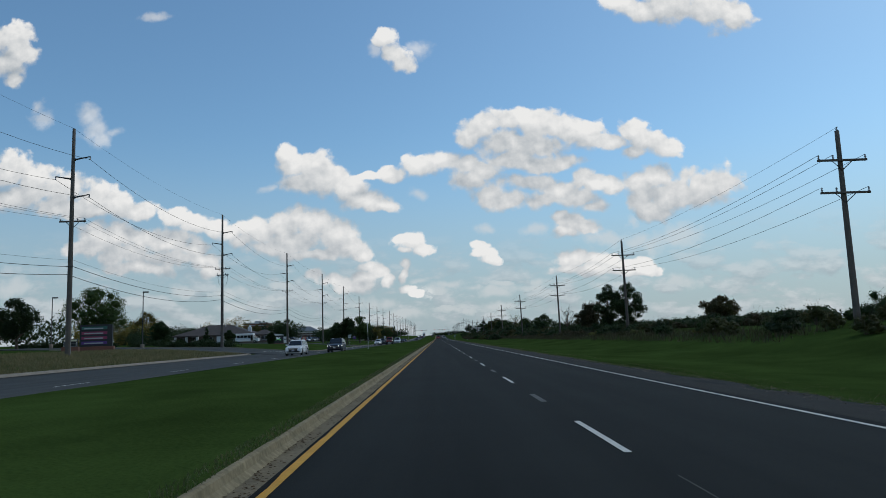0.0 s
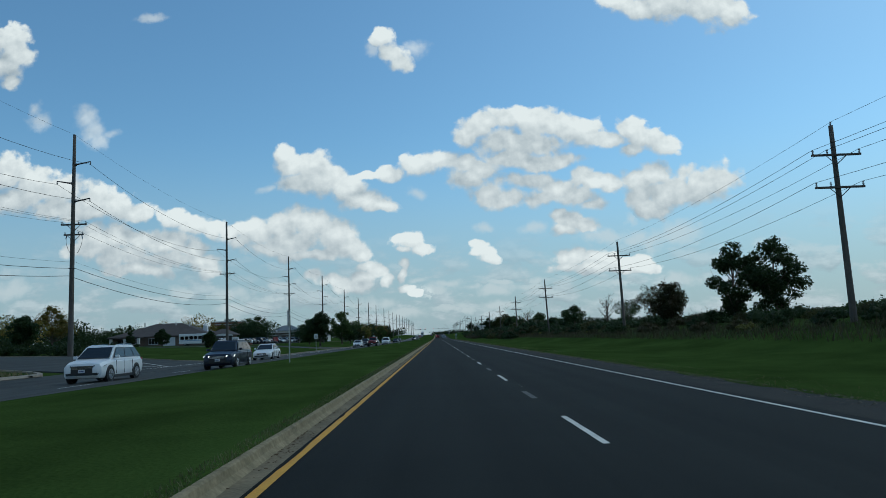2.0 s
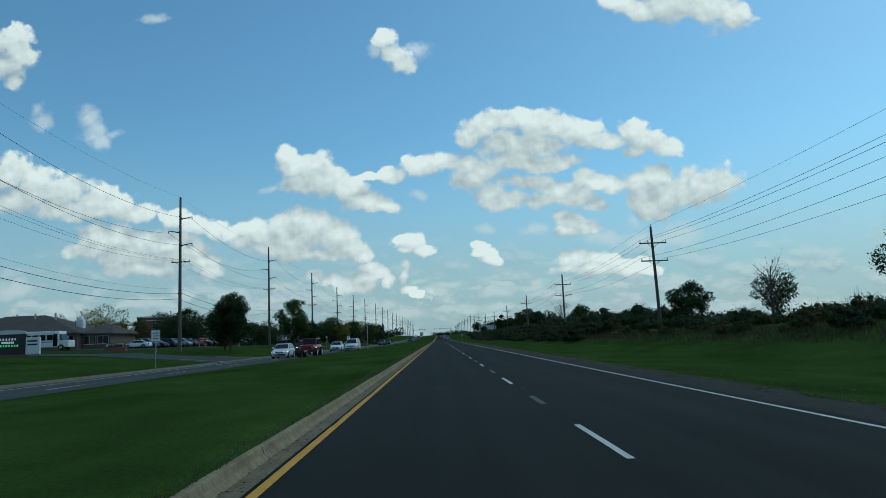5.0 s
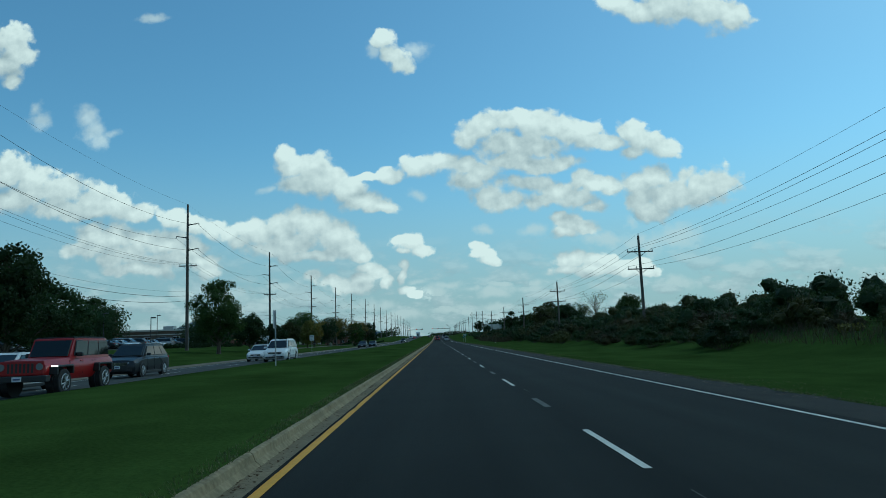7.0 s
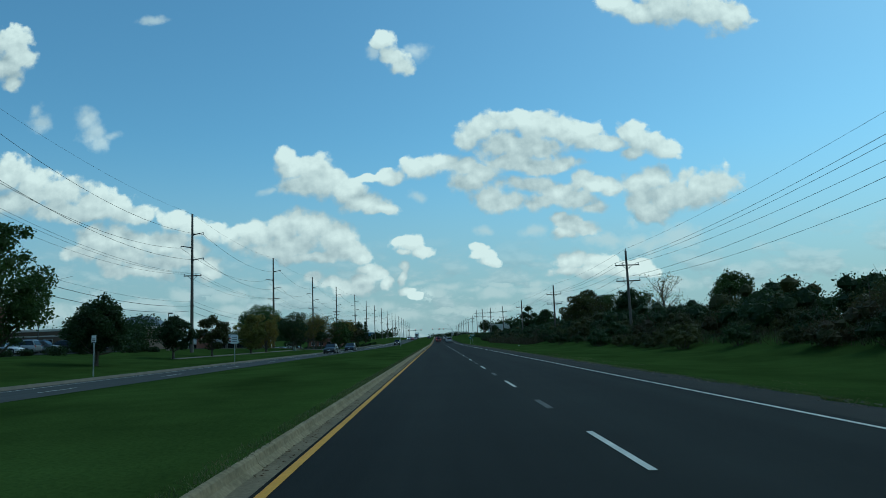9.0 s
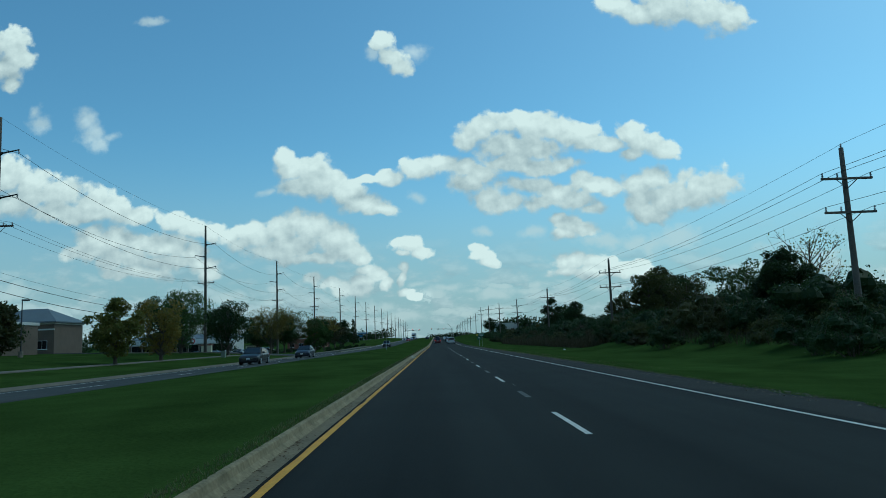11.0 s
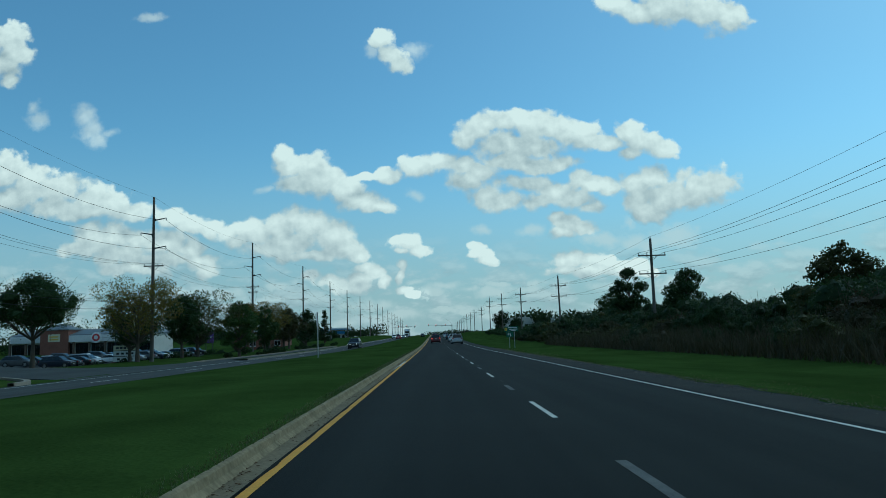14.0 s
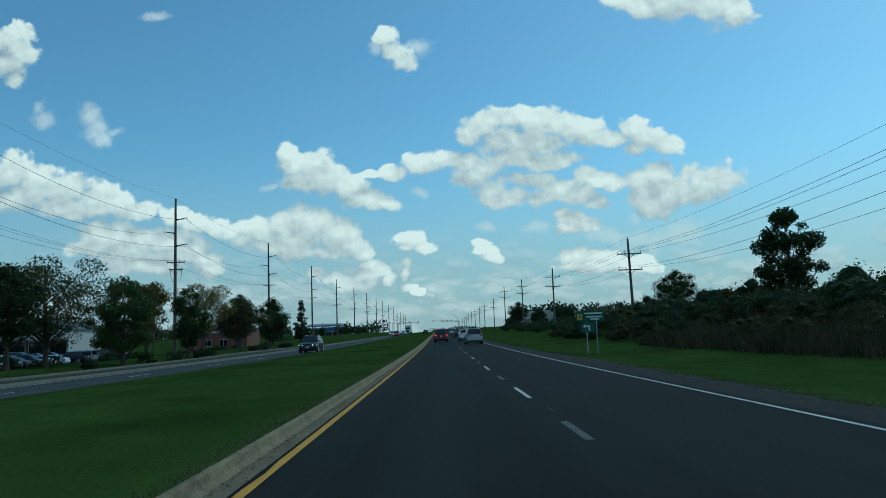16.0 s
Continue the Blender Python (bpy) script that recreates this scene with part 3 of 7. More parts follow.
strip("kerb_opposite_far", [(-19.35, -0.6), (-19.35, -0.075), (-19.2, -0.07), (-19.12, -0.10), (-19.06, -0.222), (-18.85, -0.212)], 414, Y1, 4, M_PATH, label="pale concrete kerb of the opposite road", category="kerb")
strip("verge_edge", [(-21.4, -0.19), (-20.6, -0.125), (-19.9, -0.10), (-19.34, -0.095)], 414, Y1, 3, M_GRASS, label="mown grass beside the kerb of the opposite road", category="grass")
strip("turning_lane", [(-23.4, -0.05), (-22, -0.12), (-20.0, -0.205), (-19.5, -0.237)], Y0, 119, 4, M_ASPHALT_OLD, label="dark asphalt turning lane of the opposite road", category="road")
strip("kerb_turning_lane", [(-23.75, -0.6), (-23.75, 0.115), (-23.55, 0.115), (-23.48, 0.085), (-23.42, -0.04), (-23.1, -0.03)], Y0, 91, 4, M_CONCRETE, label="pale concrete kerb of the turning lane", category="kerb")


def lane_edge(y):
    """Outer edge of the second turning lane, which runs out in a taper."""
    return -23.4 if y < 455 else -23.4 + 3.75 * (y - 455) / 33


def tapered(name, offsets, y0, y1, material, label, category):
    ys = np.arange(y0, y1 + 0.1, 3.0)
    v, f = [], []
    n = len(offsets)
    for y in ys:
        e = lane_edge(y)
        k = (-19.5 - e) / 3.9
        v += [(-19.5 - (dx if dx < 0.05 else dx * k) if dx < 3.85 else e - (dx - 3.9), y, z) for dx, z in offsets]
    for i in range(len(ys) - 1):
        f += [(i * n + j, i * n + j + 1, (i + 1) * n + j + 1, (i + 1) * n + j) for j in range(n - 1)]
    me = bpy.data.meshes.new(name)
    me.from_pydata(v, [], [tuple(reversed(q)) for q in f])
    me.materials.append(material)
    return tagged(new(name, me), label, category, kind="structure")


tapered("turning_lane", [(0.0, -0.237), (0.5, -0.205), (2.5, -0.12), (3.8, -0.05)], 384, 488, M_ASPHALT_OLD, "dark asphalt turning lane that runs out in a taper", "road")
tapered("kerb_turning_lane", [(3.86, -0.04), (3.92, -0.04), (3.98, 0.085), (4.05, 0.115), (4.2, 0.115), (4.21, -0.6)], 413, 488, M_PATH, "pale concrete kerb of the turning lane", "kerb")
strip("yellow_line", [(X_YELLOW - 0.055, 0.010), (X_YELLOW + 0.055, 0.010)], Y0, Y1, 6, M_YELLOW, label="solid yellow painted edge line", category="road marking")
strip("edge_line", [(X_EDGE - 0.044, 0.007), (X_EDGE + 0.044, 0.007)], Y0, Y1, 6, M_WHITE_LINE, label="solid white painted edge line", category="road marking")
strip("edge_line_opposite", [(-18.36, left_z(-18.3) + 0.012), (-18.26, left_z(-18.3) + 0.012)], 121, Y1, 6, M_WHITE_LINE, label="solid white edge line of the opposite road", category="road marking")



# ---- lane dashes ----
def dash_mesh(name, w, length, material, z):
    bm = bmesh.new()
    n = 6
    rows = []
    for i in range(n + 1):
        y = length * i / n
        j = 0.006 * noise.noise(Vector((i * 2.3, 5.1, 0)))
        rows.append((bm.verts.new((-w / 2 + j, y, z)), bm.verts.new((w / 2 + j, y, z))))
    for a, b in zip(rows, rows[1:]):
        bm.faces.new((a[0], a[1], b[1], b[0]))
    me = bpy.data.meshes.new(name)
    bm.to_mesh(me)
    bm.free()
    me.materials.append(material)
    return me


lane_marking = tagged(empty("lane_marking", (X_DASH, 0, 0)), "broken white lane line with worn grey patches between", "road marking", kind="structure")
DASH, SCAR = dash_mesh("white_dash", 0.088, 2.95, M_WHITE_LINE, 0.026), dash_mesh("grey_dash", 0.12, 1.9, M_GREY_LINE, 0.024)
for i in range(-3, 75):
    shared("white_dash", DASH, lane_marking, (0, 11.14 + 12.19 * i - 2.95, 0))
    shared("worn_grey_patch", SCAR, lane_marking, (0, 11.14 + 12.19 * i + 3.3, 0))
STREAK = dash_mesh("thin_streak", 0.012, 0.95, M_GREY_LINE, 0.0245)
for i in range(-2, 40):
    if i % 3 != 1:
        shared("thin_streak", STREAK, lane_marking, (0.10 + 0.03 * math.sin(i * 1.7), 11.14 + 12.19 * i - 2.95 - 2.3 + 0.5 * math.sin(i * 2.3), 0), (0, 0, 0.006 * math.sin(i)))
opposite_marking = tagged(empty("lane_marking_opposite", (-14.6, 0, left_z(-14.6))), "broken white lane line on the opposite road", "road marking", kind="structure")
for i in range(-3, 45):
    shared("white_dash", DASH, opposite_marking, (0, 4 + 12.19 * i, 0))

# ---- utility poles and wires ----
def wood_pole(bm_h, r0, r1, parent, lean=0.0):
    bm = bmesh.new()
    n, k = 12, 8
    rings = []
    for i in range(k + 1):
        f = i / k
        z, r = -0.4 + (bm_h + 0.4) * f, r0 + (r1 - r0) * f
        ox = lean * f
        rings.append([bm.verts.new((ox + r * math.cos(6.2832 * j / n) * (1 + 0.04 * noise.noise(Vector((j, i, 2)))), r * math.sin(6.2832 * j / n), z)) for j in range(n)])
    for a, b in zip(rings, rings[1:]):
        for j in range(n):
            bm.faces.new((a[j], a[(j + 1) % n], b[(j + 1) % n], b[j]))
    bm.faces.new(rings[-1])
    return part("pole", bm, M_WOODPOLE, parent, smooth=True)


def insulator(parent, at, length=0.22, r=0.07, name="insulator"):
    bm = bmesh.new()
    x, y, z = at
    for i in range(3):
        add_cyl(bm, (x, y, z + length * i / 3), (x, y, z + length * (i + 0.55) / 3), r, r * 0.6, 8)
    add_cyl(bm, (x, y, z), (x, y, z + length), r * 0.35, n=6)
    return part(name, bm, M_INSUL, parent)


def left_pole(h, transformers=False):
    """Tall transmission pole: staggered upswept arms above a braced crossarm."""
    p = empty("utility_pole")
    wood_pole(h, 0.26, 0.14, p)
    for side, drop in ((1, 2.75), (-1, 4.6), (1, 6.4)):
        bm = bmesh.new()
        add_cyl(bm, (side * 0.1, 0, h - drop - 0.28), (side * 1.62, 0, h - drop), 0.085, 0.05, 8)
        add_cyl(bm, (side * 0.12, 0, h - drop - 0.28), (side * 0.3, 0, h - drop - 0.22), 0.14, 0.1, 8)
        part("arm", bm, M_DARKSTEEL, p)
        insulator(p, (side * 1.6, 0, h - drop - 0.32), 0.32, 0.08)
    for k, drop in enumerate((8.9, 9.9) if transformers else (8.9,)):
        w = 1.25 if k == 0 else 0.95
        box_part("crossarm", (-w, w, 0.15, 0.27, h - drop - 0.07, h - drop + 0.07), M_WOODPOLE, p, 0.015)
        for s in (-1, 1):
            cyl_part("brace", (s * 0.7, 0.2, h - drop), (0, 0.2, h - drop - 0.65), 0.025, M_DARKSTEEL, p, n=6)
            insulator(p, (s * (w - 0.1), 0.21, h - drop + 0.07))
        insulator(p, (0.45, 0.21, h - drop + 0.07))
    if transformers:
        for s in (-1, 1):
            cyl_part("fuse_cutout", (s * 0.8, 0.3, h - 10.3), (s * 0.72, 0.34, h - 9.9), 0.05, M_INSUL, p, n=8)
            bm = bmesh.new()
            pts = [(s * (0.78 - 0.45 * (i / 8) ** 2), 0.3, h - 10.3 - 1.4 * i / 8) for i in range(9)]
            for a, b in zip(pts, pts[1:]):
                add_cyl(bm, a, b, 0.018, n=5, cap=False)
            part("jumper_cable", bm, M_WIRE, p)
    box_part("ground_strap", (0.2, 0.26, -0.03, 0.03, 0.1, 2.6), M_INSUL, p, 0.01)
    cyl_part("cable_bracket", (-0.3, -0.05, h - 13.2), (0.3, -0.05, h - 13.2), 0.05, M_DARKSTEEL, p, n=8)
    return tagged(p, "tall weathered wooden transmission pole with staggered steel arms", "utility pole", "poles along the opposite road")


def right_pole(h, lean):
    """Shorter pole with two braced crossarms."""
    p = empty("utility_pole")
    wood_pole(h, 0.19, 0.12, p, lean)
    for drop, f in ((1.75, 0.83), (3.6, 0.64)):
        ox = lean * f
        box_part("crossarm", (ox - 1.4, ox + 1.4, -0.27, -0.15, h - drop - 0.06, h - drop + 0.06), M_WOODPOLE, p, 0.015)
        for s in (-1, 1):
            cyl_part("brace", (ox + s * 0.62, -0.21, h - drop), (ox, -0.17, h - drop - 0.55), 0.025, M_DARKSTEEL, p, n=6)
            insulator(p, (ox + s * 1.32, -0.21, h - drop + 0.06), 0.26)
        insulator(p, (ox - 0.5, -0.21, h - drop + 0.06), 0.26)
    insulator(p, (lean, 0, h), 0.24)
    return tagged(p, "wooden pole with two braced wooden crossarms and insulators", "utility pole", "poles behind the shrubs beside the road")


# distance along the road, height of the top, distance to the side
LEFT_POLES = [(16.5, 22.1, -34.0), (67.6, 22.2, -33.85), (118.1, 22.5, -34.6), (171.3, 22.3, -35.0), (220.8, 21.8, -34.5), (275.4, 21.8, -35.1), (323.9, 20.6, -34.4), (378.4, 20.4, -35.0), (430.4, 20.6, -35.3), (483.1, 21.3, -35.7)]
LEFT_POLES += [(534.1, 21.1, -34.75), (585.8, 20.6, -34.8), (637.0, 20.3, -35.1)] + [(688.5 + 51.6 * i, 20.3, -35.0 + 0.2 * (i % 3)) for i in range(10)]
RIGHT_POLES = [(40, 12.2, -0.1, 23.2), (88.2, 12.3, -0.15, 23.15), (137.5, 12.1, -0.2, 23.2), (197.1, 12.0, -0.35, 23.05), (248.7, 11.5, -0.1, 22.25), (305.1, 10.9, -0.1, 22.75), (360, 10.9, 0.0, 22.85), (410.8, 10.7, 0.05, 22.5), (467.2, 11.45, -0.1, 22.8)]
RIGHT_POLES += [(524.7, 12.8, 0.05, 22.8), (578, 14.0, -0.05, 22.95), (630.6, 15.2, 0.0, 22.9), (681, 13.2, 0.0, 22.9), (740, 13.5, 0.0, 22.7)] + [(790 + 50 * i, 13.3, 0.05 - 0.1 * (i % 2), 23.0) for i in range(7)]
ltops, rtops = [], []
for i, (y, top, x) in enumerate(LEFT_POLES):
    base = ground_z(x)
    p = left_pole(top - base + dip(x, y), transformers=(i in (2, 9, 14)))
    p.location = (x, y, base)
    ltops.append((x, y, top))
for y, top, lean, x in RIGHT_POLES:
    base = ground_z(x)
    p = right_pole(top - base, lean)
    p.location = (x, y, base)
    rtops.append((x + lean, y, top))


def wire(tops, dx, dz, sag, radius, label, dy=0.0):
    """One conductor hung from pole to pole."""
    bm = bmesh.new()
    pts = []
    n = 14
    for a, b in zip(tops, tops[1:]):
        A, B = Vector((a[0] + dx, a[1] + dy, a[2] + dz)), Vector((b[0] + dx, b[1] + dy, b[2] + dz))
        pts += [A.lerp(B, i / n) - Vector((0, 0, sag * 4 * (i / n) * (1 - i / n))) for i in range(n)]
    pts.append(B)
    rings = [[bm.verts.new((q.x + radius * math.cos(t), q.y, q.z + radius * math.sin(t))) for t in (0.5, 2.6, 4.7)] for q in pts]
    for r, s in zip(rings, rings[1:]):
        for j in range(3):
            bm.faces.new((r[j], r[(j + 1) % 3], s[(j + 1) % 3], s[j]))
    return tagged(part("overhead_wire", bm, M_WIRE), label, "overhead wire", "wires between the poles")


near, far_l = ltops[:12], ltops
for dx, dz, sag, r in ((0, 0.02, 0.9, 0.010), (1.6, -3.05, 1.7, 0.020), (-1.6, -4.9, 1.7, 0.020), (1.6, -6.7, 1.7, 0.020), (-1.15, -8.65, 1.3, 0.013), (0.45, -8.65, 1.3, 0.013), (1.15, -8.65, 1.3, 0.013)):
    wire(far_l, dx, dz, sag, r, "thin dark power line sagging between tall wooden poles")
for dx, dz, sag, r in ((0.3, -12.6, 1.0, 0.012), (0.3, -13.2, 1.1, 0.028), (-0.3, -13.9, 1.2, 0.030)):
    wire(near, dx, dz, sag, r, "black communication cable slung low between the poles")
for dx, dz, sag, r in ((0, 0.2, 0.5, 0.010), (-1.32, -1.45, 0.7, 0.014), (-0.5, -1.45, 0.7, 0.014), (1.32, -1.45, 0.7, 0.014), (-1.32, -3.3, 0.8, 0.014), (1.32, -3.3, 0.8, 0.014)):
    wire(rtops, dx, dz, sag, r, "thin dark power line along the roadside poles", dy=-0.2)

# ---- trees and shrubs ----
def leaf_cloud(rng, centers, n, size, shell=0.55, tight=1.0):
    """Many small leaf sprays set about the given lobes (x, y, z, rx, rz)."""
    c = np.array(centers, float)
    wgt = c[:, 3] ** 2 * c[:, 4]
    pick = rng.choice(len(c), n, p=wgt / wgt.sum())
    d = rng.normal(size=(n, 3))
    d /= np.linalg.norm(d, axis=1)[:, None]
    rad = (shell + (1 - shell) * rng.random(n)) ** 0.8 * (0.80 + 0.22 * rng.random(n) + 0.12 * rng.random(n) ** 4)
    pos = c[pick, :3] + d * (rad * tight)[:, None] * np.stack([c[pick, 3], c[pick, 3], c[pick, 4]], 1)
    u = rng.normal(size=(n, 3))
    u /= np.linalg.norm(u, axis=1)[:, None]
    nn = d * 0.6 + rng.normal(size=(n, 3)) * 0.7
    w = np.cross(u, nn)
    w /= np.linalg.norm(w, axis=1)[:, None]
    s = size * (0.6 + 0.8 * rng.random(n))[:, None]
    bend = nn / np.linalg.norm(nn, axis=1)[:, None] * s * 0.25
    a, b, e, f = pos - u * s, pos + w * s * 0.55 + bend, pos + u * s, pos - w * s * 0.55 + bend
    v = np.stack([a, b, e, f], 1).reshape(-1, 3)
    idx = np.arange(n * 4).reshape(n, 4)
    fc = np.concatenate([idx[:, [0, 1, 3]], idx[:, [1, 2, 3]]])
    return v, fc


def with_cores(v, f, rng, centers, size=0.42):
    """Dark inner masses of twigs and leaves, so that a bush is not seen through."""
    vs, fs, off = [v], [f], len(v)
    ring, rows = 8, 5
    for x, y, z, rx, rz in centers:
        q = []
        for i in range(rows + 1):
            ph = math.pi * i / rows
            for j in range(ring):
                a = 6.2832 * j / ring
                k = size * (0.72 + 0.5 * rng.random())
                q.append((x + rx * k * math.sin(ph) * math.cos(a), y + rx * k * math.sin(ph) * math.sin(a), z + rz * k * math.cos(ph)))
        t = []
        for i in range(rows):
            for j in range(ring):
                a, b = i * ring + j, i * ring + (j + 1) % ring
                t += [(a, a + ring, b), (b, a + ring, b + ring)]
        vs.append(np.array(q))
        fs.append(np.array(t) + off)
        off += len(q)
    return np.concatenate(vs), np.concatenate(fs)


def mesh_of(name, v, f, material):
    me = bpy.data.meshes.new(name)
    me.from_pydata(v.tolist(), [], f.tolist())
    me.materials.append(material)
    return me


def tree(seed, h, r, leaf, n=3200, trunk=0.2, size=0.13, shape="round", lobes=30, name="tree", bare=0.0):
    """A tree of height h and crown radius r: tapered trunk, limbs, and a crown of leaf sprays."""
    rng = np.random.default_rng(seed)
    t = empty(name)
    bm = bmesh.new()
    cb = trunk * h
    tr = 0.022 * h + 0.03
    pts = [Vector((0, 0, -0.3))]
    for i in range(1, 7):
        f = i / 6
        pts.append(Vector((rng.normal() * 0.03 * h * f * 0.6, rng.normal() * 0.03 * h * f * 0.6, h * 0.82 * f)))
    for i, (a, b) in enumerate(zip(pts, pts[1:])):
        add_cyl(bm, a, b, tr * (1 - i / 7.0) * (1.25 if i == 0 else 1), tr * (1 - (i + 1) / 7.0), 8, cap=False)
    centers = []
    for i in range(lobes):
        f = (i + 0.5) / lobes
        a = i * 2.4 + rng.random()
        z = cb + (h - cb) * f
        if shape == "round":
            prof = math.sin(math.pi * (0.16 + 0.80 * f)) ** 0.75
        elif shape == "oval":
            prof = math.sin(math.pi * (0.12 + 0.80 * f)) ** 0.9
        elif shape == "vase":
            prof = 0.35 + 0.75 * math.sin(math.pi * (0.05 + 0.68 * f))
        else:
            prof = 1.05 - f
        rr = r * prof
        lr = r * (0.33 if shape != "cone" else 0.28) * (0.6 + 0.75 * rng.random()) * (0.6 + 0.4 * prof)
        off = max(0.0, rr - lr * 0.6) * (0.35 + 0.75 * rng.random())
        x, y = off * math.cos(a), off * math.sin(a)
        zz = cb + lr * 0.5 + (h - cb - lr * 1.3) * f + rng.normal() * 0.025 * h
        centers.append((x, y, zz, lr, lr * (0.72 if shape != "cone" else 0.5)))
        base = Vector((0, 0, max(cb * 0.75, zz - off * 0.9 - 0.3)))
        mid = base.lerp(Vector((x, y, zz)), 0.5) + Vector((0, 0, -0.08 * off))
        lt = tr * 0.42 * (1 - 0.5 * f)
        add_cyl(bm, base, mid, lt, lt * 0.7, 6, cap=False)
        add_cyl(bm, mid, (x, y, zz), lt * 0.7, lt * 0.25, 5, cap=False)
        for q in range(3 + int(6 * bare)):
            e = Vector((x, y, zz)) + Vector(rng.normal(size=3)) * lr * 0.6
            add_cyl(bm, mid.lerp(Vector((x, y, zz)), 0.3 + 0.6 * rng.random()), e, lt * 0.3, lt * 0.08, 4, cap=False)
    part("trunk", bm, M_BARK, t, smooth=True)
    if n:
        n = int(n * (2.5 if n > 1000 else 1.0))
        v, fc = leaf_cloud(rng, centers, n, size * 0.9)
        if n > 1000 and shape in ("round", "oval"):
            v, fc = with_cores(v, fc, rng, centers, 0.40)
        cr = new("crown", mesh_of("crown", v, fc, leaf))
        cr.parent = t
    return t


def shrub(seed, h, r, leaf, n=2100, size=0.08, name="shrub"):
    rng = np.random.default_rng(seed)
    t = empty(name)
    centers = []
    bm = bmesh.new()
    for i in range(13):
        a, q = i * 2.4 + rng.random(), math.sqrt((i + 0.4) / 13)
        lr = r * (0.30 + 0.22 * rng.random())
        x, y = r * 0.75 * q * math.cos(a), r * 0.75 * q * math.sin(a)
        z = (h - lr * 0.8) * (1 - 0.62 * q * q) * (0.45 + 0.6 * rng.random())
        centers.append((x, y, max(z, lr * 0.5), lr, lr * 0.85))
        add_cyl(bm, (x * 0.25, y * 0.25, -0.2), (x, y, z), 0.05, 0.015, 5, cap=False)
        for k in range(2):
            e = Vector((x, y, z)) + Vector((rng.normal() * 0.5, rng.normal() * 0.5, 0.4 + rng.random() * lr * 1.3))
            add_cyl(bm, (x, y, z), e, 0.018, 0.005, 4, cap=False)
    part("stem", bm, M_BARK, t)
    v, fc = leaf_cloud(rng, centers, n, size, shell=0.5)
    v, fc = with_cores(v, fc, rng, centers, 0.46)
    v[:, 2] = np.maximum(v[:, 2], 0.02)
    cr = new("foliage", mesh_of("foliage", v, fc, leaf))
    cr.parent = t
    return t


def put_tree(proto, x, y, s=1.0, rz=None, label="", group="", sink=0.0):
    m = Matrix.Translation((x, y, ground_z(x) - sink)) @ Matrix.Rotation(random.uniform(0, 6.28) if rz is None else rz, 4, "Z")
    t = copy_thing(proto, m)
    t.scale = (s, s, s)
    if label:
        tagged(t, label)
    if group:
        tagged(t, group=group)
    return t


def single(x, y, h, r, leaf, label, seed, **kw):
    low = fall(x, y)
    t = tree(seed, h + 1.1 * low, r * (1 + 0.13 * low), leaf, **kw)
    t.location = (x, y, ground_z(x))
    return tagged(t, label, "tree", "trees beside the road")


TREE_SEED = [100]


def singles(*rows):
    for x, y, h, r, leaf, label, kw in rows:
        single(x, y, h, r, leaf, label, TREE_SEED[0], **kw)
        TREE_SEED[0] += 1


singles(
    (-56.3, 122, 10.6, 5.4, L_GREEN, "broad green tree beside a sign board", dict(n=4500)),
    (-59.4, 104, 7.5, 3.4, L_DARK, "dark green tree on the far grass", dict()),
    (-67, 112, 5.5, 2.8, L_DARK, "small dark green tree in the distance", dict()),
    (-78.2, 198, 9.4, 5.6, L_AUTUMN, "yellowing autumn tree beside a lamp post", dict(n=2200)),
    (-55.8, 148, 5.2, 2.2, L_DARK, "small dark green tree on the lawn", dict()),
    (-26.9, 218, 8.4, 3.7, L_DARK, "dense round dark maple on mown grass", dict(n=5500, trunk=0.16)),
    (-32, 233, 6.8, 3.8, L_DARK, "dark green tree behind a round maple", dict(n=3600, trunk=0.12)),
    (-28.4, 268, 10.4, 4.1, L_GREEN, "tall irregular green oak beside the kerb", dict(n=5200, shape="oval", trunk=0.13)),
    (-27.4, 280, 5.9, 3.3, L_DARK, "low round dark green maple on the verge", dict(n=3600, trunk=0.2)),
    (-28.4, 300, 4.9, 2.3, L_DARK, "young round green tree on the verge", dict(n=2200)),
    (-27.9, 312, 5.2, 2.4, L_OLIVE, "young olive-green tree on the verge", dict(n=2200)),
)
singles(
    (-27.9, 331, 6.0, 2.6, L_YELLOW, "young yellow-green upright tree beside the road", dict(trunk=0.1, n=2600, shape="oval")),
    (-28.4, 343, 6.7, 2.9, L_AUTUMN, "young tree turning orange and green", dict(trunk=0.1, n=2400, shape="vase")),
    (-36.5, 372, 10.0, 4.2, L_GREEN, "tall open green tree beside the shops", dict(trunk=0.1, n=3600, shape="vase")),
    (-29.4, 371, 7.9, 3.6, L_DARK, "spreading dark green tree on the verge", dict(trunk=0.1, n=3200, shape="vase")),
)
singles(
    (-62.9, 307, 10.3, 5.2, L_DARK, "dark green tree between lawn and car park", dict(n=3000, trunk=0.14)),
    (-70, 322, 10.0, 5.2, L_GREEN, "green tree between lawn and car park", dict(n=3000, trunk=0.14)),
    (-66, 316, 8.0, 4.4, L_DARK, "dark green tree beside the car park", dict(n=2800, trunk=0.14)),
    (-77.1, 312, 7.6, 3.6, L_YELLOW, "small yellowing tree beside the car park", dict(n=2000, trunk=0.14)),
)
